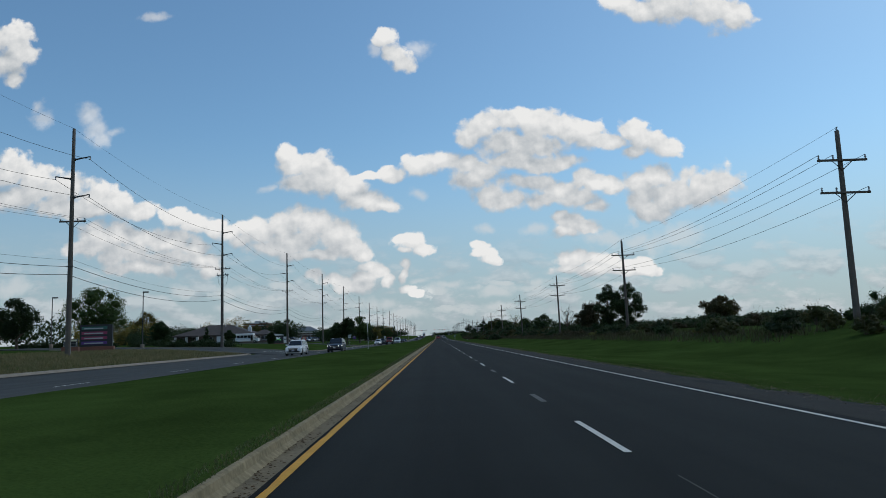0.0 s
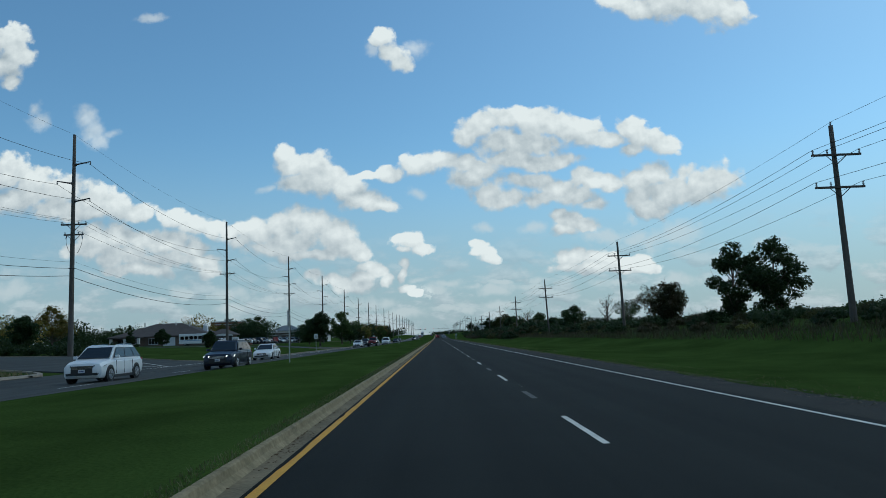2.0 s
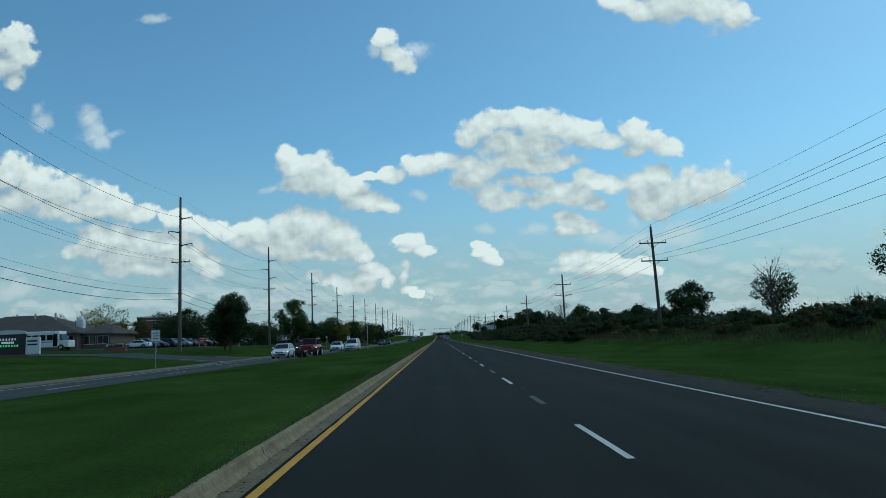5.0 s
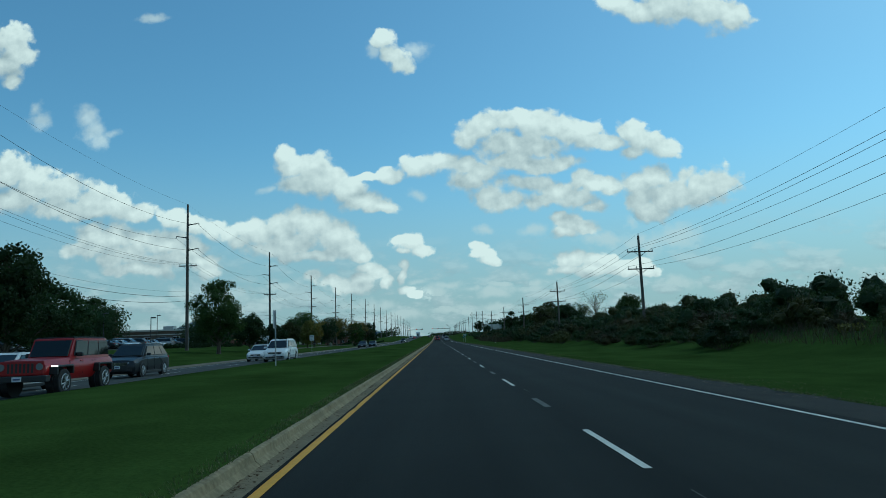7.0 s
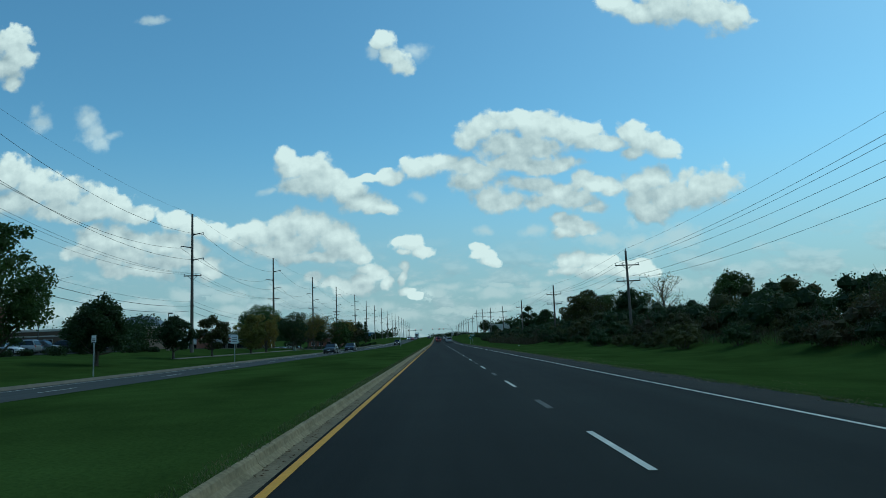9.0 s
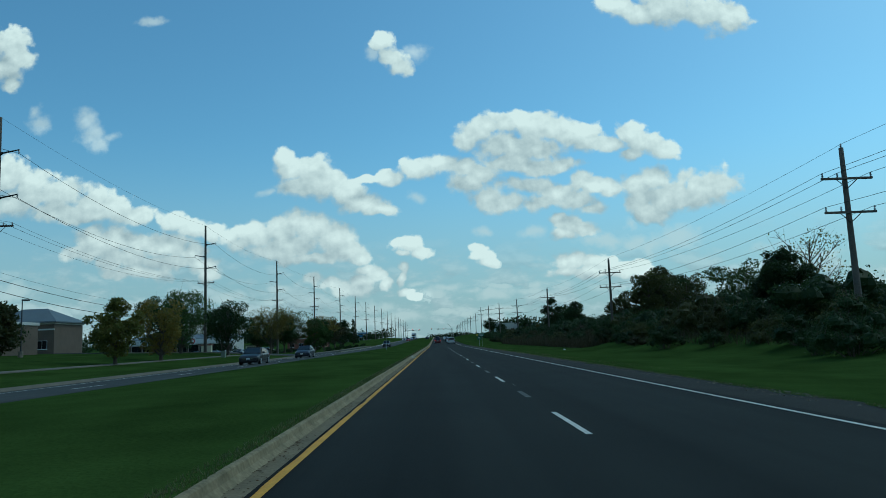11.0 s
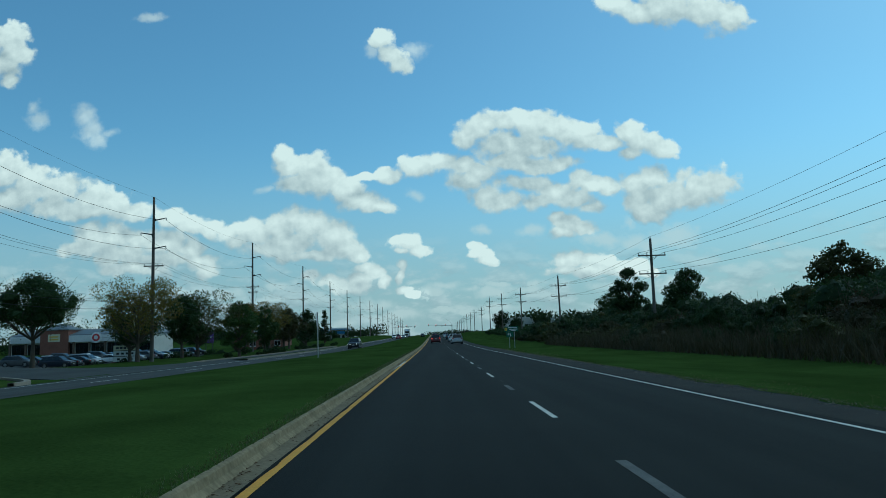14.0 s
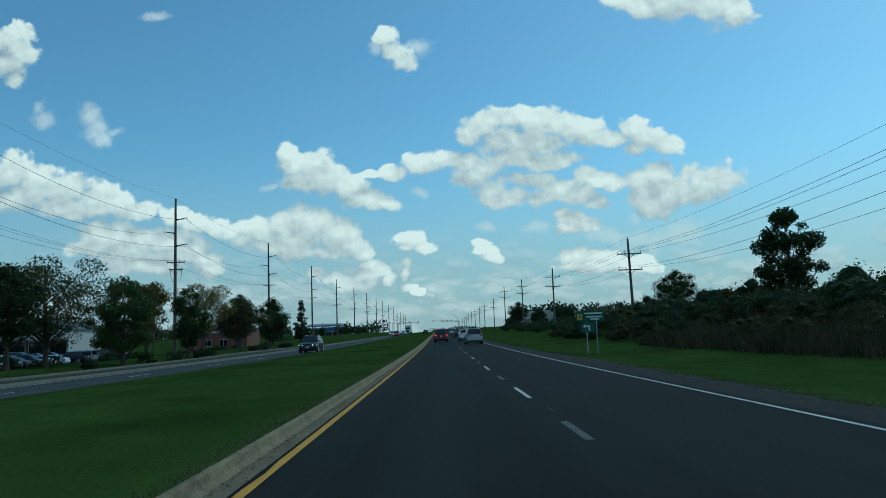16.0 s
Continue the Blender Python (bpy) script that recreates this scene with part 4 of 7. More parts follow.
singles(
    (-40.6, 384, 7.8, 3.4, L_DARK, "dark green tree before the shops", dict(trunk=0.1, n=3200, shape="vase")),
    (-33.5, 357, 7.6, 3.3, L_GREEN, "green spreading tree on the grass verge", dict(trunk=0.1, n=3000, shape="vase")),
    (31.4, 80, 3.4, 2.4, L_RUST, "low rusty tree behind the roadside shrubs", dict(n=2200)),
    (26.5, 112, 7.3, 2.5, L_DARK, "dark green oak with an uneven crown", dict(n=2600, shape="oval", trunk=0.1)),
)
singles(
    (28.8, 109, 7.4, 2.9, L_DARK, "broad dark green oak behind the shrubs", dict(n=3400, trunk=0.1)),
    (28.2, 135, 5.4, 2.8, L_RUST, "rounded tree with rust-brown leaves", dict(n=2600, trunk=0.08)),
    (41.4, 181, 8.0, 4.2, L_RUST, "open tree turning rusty orange", dict(n=2600, trunk=0.08, shape="vase")),
    (44.9, 218, 6.6, 2.8, L_DARK, "dark green tree among shrubs", dict(n=1800, shape="vase")),
    (35.6, 199, 7.2, 2.2, L_OLIVE, "bare grey leafless tree", dict(n=0, bare=1.0, shape="vase")),
    (30.8, 210, 5.6, 3.3, L_DARK, "low dark tree among shrubs", dict(n=2600, trunk=0.08)),
    (36.9, 311, 7.3, 3.6, L_GREEN, "green tree behind the shrubs", dict(n=3200)),
    (27.5, 323, 6.4, 3.2, L_DARK, "dark tree above the roadside shrubs", dict(n=3200)),
    (36.0, 335, 9.4, 3.4, L_YELLOW, "sparse tree with few yellow leaves", dict(n=620, bare=0.8, shape="vase")),
    (26.8, 357, 7.8, 2.9, L_OLIVE, "loose willowy olive-green tree", dict(n=4200, shape="vase", trunk=0.06)),
    (29.8, 362, 8.4, 3.1, L_OLIVE, "loose willowy tree leaning over the shrubs", dict(n=4200, shape="vase", trunk=0.06)),
    (33.2, 367, 8.0, 3.3, L_DARK, "dark willowy tree behind the shrubs", dict(n=4200, shape="vase", trunk=0.06)),
)
singles(
    (31.9, 340, 7.0, 3.4, L_GREEN, "green tree rising from the shrubs", dict(n=3000, shape="vase")),
    (29.9, 352, 6.6, 2.6, L_OLIVE, "loose olive tree rising from the shrubs", dict(n=1800, shape="vase")),
    (28.0, 440, 9.3, 2.8, L_DARK, "tall dark tree with layered tufts behind a pole", dict(n=4200, shape="oval", trunk=0.08)),
    (30.2, 423, 7.4, 3.1, L_DARK, "dark green tree with tufted crown behind the shrubs", dict(n=4000, trunk=0.08)),
    (32.9, 395, 6.6, 3.0, L_OLIVE, "olive tree among the shrubs", dict(n=2600)),
    (45.4, 521, 9.8, 5.0, L_GREEN, "broad rounded green tree behind the shrubs", dict(n=3600)),
    (26.9, 625, 8.6, 4.6, L_DARK, "dark broad tree near the junction", dict(n=3000)),
    (29.9, 601, 5.3, 3.3, L_DARK, "low round dark tree near the junction", dict(n=2200)),
)
singles(
    (-44.5, 420, 10.0, 5.4, L_DARK, "dark spreading tree beside the driveway", dict(n=5200, trunk=0.40, lobes=36)),
    (-36.5, 429, 9.8, 4.5, L_AUTUMN, "airy honey locust turning gold", dict(n=4600, shape="vase", trunk=0.26, size=0.11)),
    (-37.2, 447, 8.4, 3.6, L_DARK, "dark green upright tree before the shops", dict(n=3400, trunk=0.24)),
    (-36.5, 452, 9.6, 5.0, L_OLIVE, "airy olive tree turning yellow before the shops", dict(n=5200, shape="vase", trunk=0.22, size=0.13)),
    (-31.4, 457, 8.0, 3.2, L_GREEN, "green pyramidal tree on the verge", dict(n=4200, shape="oval", trunk=0.1)),
    (-33.0, 467, 8.2, 2.9, L_AUTUMN, "slim tree turning orange on the verge", dict(n=2400, shape="oval", trunk=0.24)),
    (-32.4, 479, 7.9, 2.7, L_GREEN, "green pyramidal tree beside a pole", dict(n=3400, shape="oval", trunk=0.1)),
    (-34.0, 490, 9.4, 3.5, L_AUTUMN, "golden brown honey locust", dict(n=2600, shape="vase", trunk=0.26)),
    (-33.0, 506, 8.2, 3.6, L_RUST, "rounded verge tree with dark reddish leaves", dict(n=3000, trunk=0.2)),
)
singles(
    (-33.0, 528, 8.7, 3.8, L_DARK, "dark green rounded verge tree", dict(n=3000, shape="oval", trunk=0.12)),
    (-33.0, 560, 9.6, 2.6, L_DARK, "dark conifer with drooping branches", dict(n=3200, shape="cone", trunk=0.06, lobes=64)),
    (-36.5, 517, 8.6, 3.6, L_OLIVE, "olive tree on the grass verge", dict(n=3000, trunk=0.15)),
    (-36.0, 543, 8.0, 3.8, L_DARK, "dark green tree on the grass verge", dict(n=2800, trunk=0.12)),
    (-42.0, 440, 8.6, 4.2, L_DARK, "dark green tree before the shops", dict(n=3600, trunk=0.22)),
    (-62.0, 197, 4.7, 1.6, L_DARK, "young dark evergreen before a low building", dict(n=2200, shape="cone", trunk=0.05)),
    (-41.5, 183, 3.2, 1.4, L_DARK, "dark evergreen bush beside a message sign", dict(n=2400, shape="oval", trunk=0.03)),
    (-57.0, 201, 4.0, 1.7, L_DARK, "small round tree before a low building", dict(n=2200, trunk=0.12)),
    (-52.0, 500, 7.0, 3.0, L_DARK, "dark green tree in the car park", dict(n=2200, trunk=0.25)),
)

SHRUB_KINDS = [shrub(11, 3.2, 2.6, L_DARK), shrub(12, 3.8, 2.4, L_OLIVE), shrub(13, 2.6, 2.8, L_RUST), shrub(14, 3.4, 2.6, L_DARK, 2700), shrub(15, 2.2, 2.0, L_OLIVE, 2400), shrub(16, 4.6, 2.7, L_DARK, 3000)]
SHRUB_LABELS = ["dense dark green wild shrub beside the verge", "tall olive-green wild shrub beside the verge", "low rust-brown bush on the bank", "dense dark green wild shrub beside the verge",
                "small olive bush at the edge of mown grass", "tall dark thicket bush on the bank"]
for s, lb in zip(SHRUB_KINDS, SHRUB_LABELS):
    tagged(s, lb, "shrub", "roadside shrubs")
first = list(SHRUB_KINDS)
rs = random.Random(5)
y = 30.0
while y < 492:
    front = 21.5 if y < 215 else 18.0
    for row, (dx, sc) in enumerate(((0, 0.42 if y < 215 else 0.55), (3.2, 0.45 if y < 215 else 0.78))):
        k = rs.choice((0, 1, 2, 3, 4))
        x = front + dx + rs.uniform(-1.0, 1.0)
        yy = y + rs.uniform(-1.6, 1.6)
        s = sc * rs.uniform(0.7, 1.25)
        if first[k]:
            o = first[k]
            first[k] = None
            o.location = (x, yy, ground_z(x))
            o.scale = (s, s, s)
        else:
            put_tree(SHRUB_KINDS[k], x, yy, s, rs.uniform(0, 6.28))
    y += 5.0
first[5].location = (27, 44, ground_z(27))
first[5].scale = (0.5, 0.5, 0.5)


def thicket(name, seed, spots, leaf, per, size, label):
    """A mass of bushes or far trees that nobody could count: spots are (x, y, z, radius, height)."""
    rng = np.random.default_rng(seed)
    vs, fs, off = [], [], 0
    for x, y, z, r, h in spots:
        centers = []
        for i in range(7):
            a = rng.random() * 6.28
            q = r * 0.7 * math.sqrt(rng.random())
            lr = r * (0.34 + 0.32 * rng.random())
            centers.append((x + q * math.cos(a), y + q * math.sin(a), z + lr * 0.4 + max(0, h - lr * 1.3) * rng.random(), lr, lr * 0.85))
        v, f = leaf_cloud(rng, centers, per, size * 1.2 if size < 0.12 else size, shell=0.5, tight=0.74 if size < 0.12 else 1.0)
        if size < 0.12:
            v, f = with_cores(v, f, rng, centers, 0.46)
        vs.append(v)
        fs.append(f + off)
        off += len(v)
    ob = new(name, mesh_of(name, np.concatenate(vs), np.concatenate(fs), leaf))
    return tagged(ob, label, "thicket", kind="stuff")


def belt(seed, x0, x1, y0, y1, n, r, h):
    q = random.Random(seed)
    out = []
    for i in range(n):
        f = (i + q.random()) / n
        x, s = x0 + (x1 - x0) * f + q.uniform(-3, 3), q.uniform(0.7, 1.3)
        out.append((x, y0 + (y1 - y0) * f + q.uniform(-3, 3), ground_z(x), r * s, h * s))
    return out


thicket("thicket", 1, belt(1, 29, 27, 25, 215, 75, 1.7, 1.0) + belt(2, 36, 33, 25, 215, 55, 2.0, 1.3), L_DARK, 620, 0.085, "tangled dark green undergrowth on the bank")
thicket("thicket", 2, belt(3, 25.5, 25.5, 210, 492, 75, 2.7, 2.9) + belt(4, 31, 31, 215, 496, 56, 3.2, 3.7), L_DARK, 1350, 0.09, "tangled dark green undergrowth on the bank")
thicket("thicket", 3, belt(5, 27, 29, 230, 480, 34, 2.6, 3.4), L_OLIVE, 1100, 0.085, "olive undergrowth among darker bushes")
thicket("goldenrod", 6, [(21.5 + 0.8 * math.sin(k * 2.1), 60 + 17 * k + 5 * math.sin(k * 1.3), 0.85, 0.75, 0.8) for k in range(18)], L_YELLOW, 420, 0.05, "yellow-green goldenrod clumps before the shrubs")
thicket("hedge", 4, belt(6, 22, 22, 494, 620, 60, 1.3, 1.5) + belt(7, 27, 30, 494, 600, 30, 1.6, 1.8), L_DARK, 360, 0.16, "low rough hedge on the bank")
single(36, 545, 4.5, 2.0, L_OLIVE, "small bare leafless tree on the bank", 301, n=0, bare=1.0, shape="vase")

# ---- vehicles ----
def paint(name, color, metal=0.0):
    return mat(name, color, 0.4, metal=metal, var=0.04, scale=2, fine=200, bump=0.0, coat=0.3, spec=0.35)


P_WHITE = paint("white_car_paint", (0.74, 0.75, 0.75))
P_BLACK = paint("black_car_paint", (0.012, 0.013, 0.016))
P_NAVY = paint("dark_blue_car_paint", (0.012, 0.018, 0.035))
P_RED = paint("red_car_paint", (0.27, 0.008, 0.010))
P_MAROON = paint("maroon_car_paint", (0.10, 0.012, 0.016))
P_SILVER = paint("silver_car_paint", (0.38, 0.39, 0.40), 0.5)
P_GREY = paint("grey_car_paint", (0.10, 0.105, 0.11), 0.3)
M_GLASS = mat("tinted_glass", (0.010, 0.013, 0.015), 0.03, var=0.02, scale=1, fine=3, bump=0, spec=0.5)
M_TYRE = mat("tyre_rubber", (0.015, 0.015, 0.015), 0.85, var=0.2, scale=4, fine=40, bump=0.2)
M_RIM = mat("alloy", (0.42, 0.43, 0.44), 0.3, metal=0.9, var=0.06, bump=0)
M_TRIM = mat("black_trim", (0.012, 0.012, 0.013), 0.5, var=0.1, bump=0)
M_CHROME = mat("chrome", (0.6, 0.61, 0.62), 0.12, metal=1.0, var=0.03, bump=0)
M_PLATE = mat("plate", (0.6, 0.62, 0.64), 0.5, var=0.05, bump=0)
M_PLATEBAR = mat("plate_bar", (0.08, 0.10, 0.2), 0.5, var=0.05, bump=0)
M_REDLENS = mat("red_lens", (0.30, 0.012, 0.012), 0.2, var=0.05, bump=0)
M_LENS = mat("clear_lens", (0.20, 0.215, 0.225), 0.06, var=0.05, bump=0, spec=0.8)
M_AMBER = mat("amber_lens", (0.6, 0.22, 0.02), 0.2, var=0.05, bump=0)


def glow(name, color, strength):
    m = bpy.data.materials.new(name)
    m.use_nodes = True
    b = m.node_tree.nodes["Principled BSDF"]
    b.inputs["Base Color"].default_value = (*color, 1)
    b.inputs["Emission Color"].default_value = (*color, 1)
    b.inputs["Emission Strength"].default_value = strength
    return m


M_HEADLIGHT = glow("lit_headlight", (1.0, 0.97, 0.9), 2.5)
M_BRAKE = glow("lit_brake_light", (1.0, 0.05, 0.04), 1.2)


def panel(name, corners, material, parent, t=0.012, label=""):
    """A thin flat panel with thickness, from four corners in order seen from outside (anticlockwise)."""
    c = [Vector(q) for q in corners]
    nrm = (c[1] - c[0]).cross(c[2] - c[0]).normalized() * t
    bm = bmesh.new()
    mid = sum(c, Vector()) / len(c)
    inner = [bm.verts.new(q) for q in c]
    outer = [bm.verts.new(q + nrm + (mid - q) * 0.025) for q in c]
    bm.faces.new(outer)
    n = len(c)
    for i in range(n):
        bm.faces.new((inner[i], inner[(i + 1) % n], outer[(i + 1) % n], outer[i]))
    return part(name, bm, material, parent, label)


def loft(stations, mi=0):
    """Closed hull through rings of equal length."""
    bm = bmesh.new()
    rings = [[bm.verts.new(q) for q in ring] for ring in stations]
    n = len(rings[0])
    for a, b in zip(rings, rings[1:]):
        for j in range(n):
            bm.faces.new((a[j], b[j], b[(j + 1) % n], a[(j + 1) % n]))
    bm.faces.new(rings[0])
    bm.faces.new(list(reversed(rings[-1])))
    bmesh.ops.recalc_face_normals(bm, faces=bm.faces)
    return bm


CARS = {
    # length, width, height, wheel radius, stations (along, top, width, bottom), greenhouse (base front, roof front, roof rear, base rear), sill of the windows, front / rear axle
    "sedan": (4.65, 1.80, 1.46, 0.33, [(0, .60, .74, .30), (.025, .72, .90, .20), (.10, .83, .98, .17), (.27, .95, 1, .17), (.5, .96, 1, .17), (.75, 1.0, 1, .17), (.90, 1.03, .97, .2), (.98, .97, .9, .26), (1, .78, .84, .35)], (.25, .43, .68, .87), .94, (.18, .79)),
    "suv": (4.8, 1.90, 1.70, 0.37, [(0, .70, .76, .36), (.025, .90, .91, .24), (.10, 1.0, .98, .21), (.24, 1.09, 1, .21), (.6, 1.1, 1, .21), (.9, 1.12, .98, .24), (.98, 1.08, .93, .3), (1, .85, .88, .4)], (.22, .39, .84, .97), 1.08, (.18, .79)),
    "hatch": (4.4, 1.75, 1.48, 0.32, [(0, .62, .76, .30), (.03, .76, .91, .2), (.11, .87, .98, .18), (.26, .97, 1, .18), (.6, .99, 1, .18), (.9, 1.0, .97, .2), (.98, .96, .92, .28), (1, .78, .86, .36)], (.23, .41, .82, .97), .96, (.18, .8)),
    "minivan": (5.1, 1.95, 1.76, 0.34, [(0, .70, .76, .32), (.025, .86, .91, .22), (.09, .98, .98, .19), (.2, 1.08, 1, .19), (.6, 1.08, 1, .19), (.92, 1.08, .98, .22), (.985, 1.04, .94, .3), (1, .85, .9, .38)], (.17, .35, .91, .985), 1.06, (.17, .78)),
    "pickup": (5.8, 2.0, 1.92, 0.40, [(0, .85, .82, .42), (.02, 1.08, .93, .32), (.08, 1.16, .98, .3), (.25, 1.22, 1, .3), (.6, 1.24, 1, .3), (.95, 1.24, .99, .32), (.99, 1.2, .97, .4), (1, 1.0, .95, .5)], (.24, .35, .55, .62), 1.2, (.16, .77)),
    "jeep": (4.7, 1.62, 1.86, 0.42, [(0, .98, .88, .55), (.01, 1.14, .93, .5), (.06, 1.18, .96, .48), (.3, 1.22, 1, .48), (.6, 1.22, 1.02, .48), (.95, 1.22, 1.02, .5), (.99, 1.2, 1.0, .52), (1, 1.1, .98, .55)], (.34, .42, .94, .975), 1.2, (.17, .78)),
}


def vehicle(kind, body_mat, label, lit=False, brake=False, name="car", group="cars on the road"):
    """A car that faces -y, standing on z = 0."""
    L, W, H, R, st, gh, sill, axles = CARS[kind]
    w2 = W / 2
    car = empty(name)
    rings = []
    for f, top, wf, bot in st:
        y, w = (f - 0.5) * L, w2 * wf
        sh = min(top - 0.03, max(0.62, top - 0.16))
        half = [(0, top + 0.015), (w * 0.5, top + 0.005), (w * 0.86, top - 0.03), (w * 0.985, sh), (w, (sh + bot) * 0.55), (w * 0.975, bot + 0.12), (w * 0.88, bot), (w * 0.3, bot)]
        ring = [(x, y, z) for x, z in half] + [(-x, y, z) for x, z in reversed(half[1:])]
        rings.append(ring)
    bm = loft(rings)
    part("body", bm, body_mat, car, smooth=True).data.set_sharp_from_angle(angle=radians(35))
    # greenhouse
    ys = [(g - 0.5) * L for g in gh]
    wb, wr = w2 * 0.93, w2 * (0.74 if kind not in ("jeep",) else 0.88)
    zr = H - 0.04
    base = [(ys[0], wb * 0.93), (ys[1] * 0.55 + ys[0] * 0.45, wb), (ys[2], wb), (ys[3], wb * 0.92)]
    lo = [(w, y, sill - 0.05) for y, w in base] + [(-w, y, sill - 0.05) for y, w in reversed(base)]
    mid_z = sill + 0.02
    rf = [(ys[1], wr * 0.95), (ys[1] + 0.25 * (ys[2] - ys[1]), wr), (ys[2] - 0.1 * (ys[2] - ys[1]), wr), (ys[2], wr * 0.94)]
    hi = [(w, y, zr) for y, w in rf] + [(-w, y, zr) for y, w in reversed(rf)]
    cap = [(q[0] * 0.82, q[1] * 0.94 + 0.06 * (ys[1] + ys[2]) / 2, H) for q in hi]
    bm = loft([lo, hi, cap])
    roofmat = M_TRIM if kind == "jeep" else body_mat
    part("cabin", bm, body_mat, car, smooth=True).data.set_sharp_from_angle(angle=radians(30))
    bm = bmesh.new()
    add_box(bm, -wr * 0.9, wr * 0.9, ys[1] + 0.06, ys[2] - 0.05, H - 0.02, H + (0.03 if kind == "jeep" else 0.012), 0.015)
    part("roof", bm, roofmat, car)

    def on(y0, y1, w0, w1, f, g):
        """A point of the cabin's side, f along the edge, g up."""
        return Vector((w0 + (w1 - w0) * g, y0 + (y1 - y0) * g, sill + (zr - sill) * g))

    # windscreen and rear window
    g0, g1 = 0.06, 0.93
    for nm, yb, yt, s in (("windscreen", ys[0], ys[1], -1), ("rear_window", ys[3], ys[2], 1)):
        wlo, whi = wb * 0.86, wr * 0.88
        p = [(-wlo * s * -1, yb + (yt - yb) * g0, sill + (zr - sill) * g0), (wlo * s * -1, yb + (yt - yb) * g0, sill + (zr - sill) * g0),
             (whi * s * -1, yb + (yt - yb) * g1, sill + (zr - sill) * g1), (-whi * s * -1, yb + (yt - yb) * g1, sill + (zr - sill) * g1)]
        panel(nm, [Vector(q) + Vector((0, s * 0.004, 0)) for q in (p if s < 0 else p)], M_GLASS, car, 0.014)
    # side windows
    cuts = {"sedan": (0, .46, .78, 1), "suv": (0, .40, .74, 1), "hatch": (0, .42, .76, 1), "minivan": (0, .34, .66, 1), "pickup": (0, .52, 1), "jeep": (0, .36, .68, 1)}[kind]
    for side in (1, -1):
        q = []
        for f2, g in ((0.0, 0.06), (1.0, 0.06), (1.0, 0.92), (0.0, 0.92)):
            yb, yt = ys[0] + 0.22 + (ys[3] - ys[0] - 0.34) * f2, ys[1] + 0.10 + (ys[2] - ys[1] - 0.16) * f2
            q.append(Vector((side * (wb * 0.985 + (wr - wb) * 0.985 * g + 0.004), yb + (yt - yb) * g, sill + (zr - sill) * g)))
        panel("window_surround", q if side > 0 else list(reversed(q)), M_TRIM, car, 0.006)
        for a, b in zip(cuts, cuts[1:]):
            q = []
            for f, g in ((a, 0.08), (b, 0.08), (b, 0.9), (a, 0.9)):
                f2 = f + (0.012 if f == a else -0.012)
                yb = ys[0] + 0.22 + (ys[3] - ys[0] - 0.34) * f2
                yt = ys[1] + 0.10 + (ys[2] - ys[1] - 0.16) * f2
                x = wb * 0.985 + (wr * 0.985 - wb * 0.985) * g
                q.append(Vector((side * (x + 0.012), yb + (yt - yb) * g, sill + (zr - sill) * g)))
            panel("side_window", q if side > 0 else list(reversed(q)), M_GLASS, car, 0.012)
    # wheels
    for fy in axles:
        for side in (1, -1):
            y, x = (fy - 0.5) * L, side * (w2 - 0.11)
            if kind == "jeep":
                x = side * (w2 + 0.06)
            bm = bmesh.new()
            add_cyl(bm, (side * (w2 - 0.2), y, R + 0.02), (side * (w2 + 0.004), y, R + 0.02), R * 1.13, n=24)
            part("wheel_arch", bm, M_TRIM, car)
            bm = bmesh.new()
            vs = add_cyl(bm, (x - side * 0.10, y, R), (x + side * 0.125, y, R), R, n=24)
            bmesh.ops.bevel(bm, geom=[e for e in bm.edges if abs(e.verts[0].co.x - e.verts[1].co.x) < 1e-4], offset=0.03, segments=1, affect="EDGES")
            wheel = part("wheel", bm, M_TYRE, car, "black tyre on alloy rim", smooth=True)
            wheel.data.set_sharp_from_angle(angle=radians(40))
            bm = bmesh.new()
            add_cyl(bm, (x + side * 0.1, y, R), (x + side * 0.128, y, R), R * 0.64, n=20)
            part("rim_dish", bm, M_TRIM, wheel)
            bm = bmesh.new()
            for k in range(10):
                a = k * 0.62832 + 0.3
                c, s = math.cos(a), math.sin(a)
                add_cyl(bm, (x + side * 0.138, y, R), (x + side * 0.134, y + c * R * 0.6, R + s * R * 0.6), R * 0.065, R * 0.055, 5)
                c2, s2 = math.cos(a + 0.62832), math.sin(a + 0.62832)
                add_cyl(bm, (x + side * 0.132, y + c * R * 0.62, R + s * R * 0.62), (x + side * 0.132, y + c2 * R * 0.62, R + s2 * R * 0.62), R * 0.05, n=5)
            add_cyl(bm, (x + side * 0.12, y, R), (x + side * 0.145, y, R), R * 0.14, n=12)
            part("rim", bm, M_RIM, wheel)
    # face and tail
    yf, yr = -L / 2, L / 2
    hz = st[1][1] - 0.13
    if kind == "jeep":
        box_part("bumper", (-w2 - 0.1, w2 + 0.1, yf - 0.22, yf + 0.05, 0.48, 0.68), M_TRIM, car, 0.03)
        box_part("grille_panel", (-w2 * 0.9, w2 * 0.9, yf - 0.03, yf + 0.02, 0.68, 1.14), body_mat, car, 0.03)
        for k in range(7):
            xx = (k - 3) * 0.125
            box_part("grille_slot", (xx - 0.04, xx + 0.04, yf - 0.036, yf, 0.76, 1.06), M_TRIM, car, 0.01)
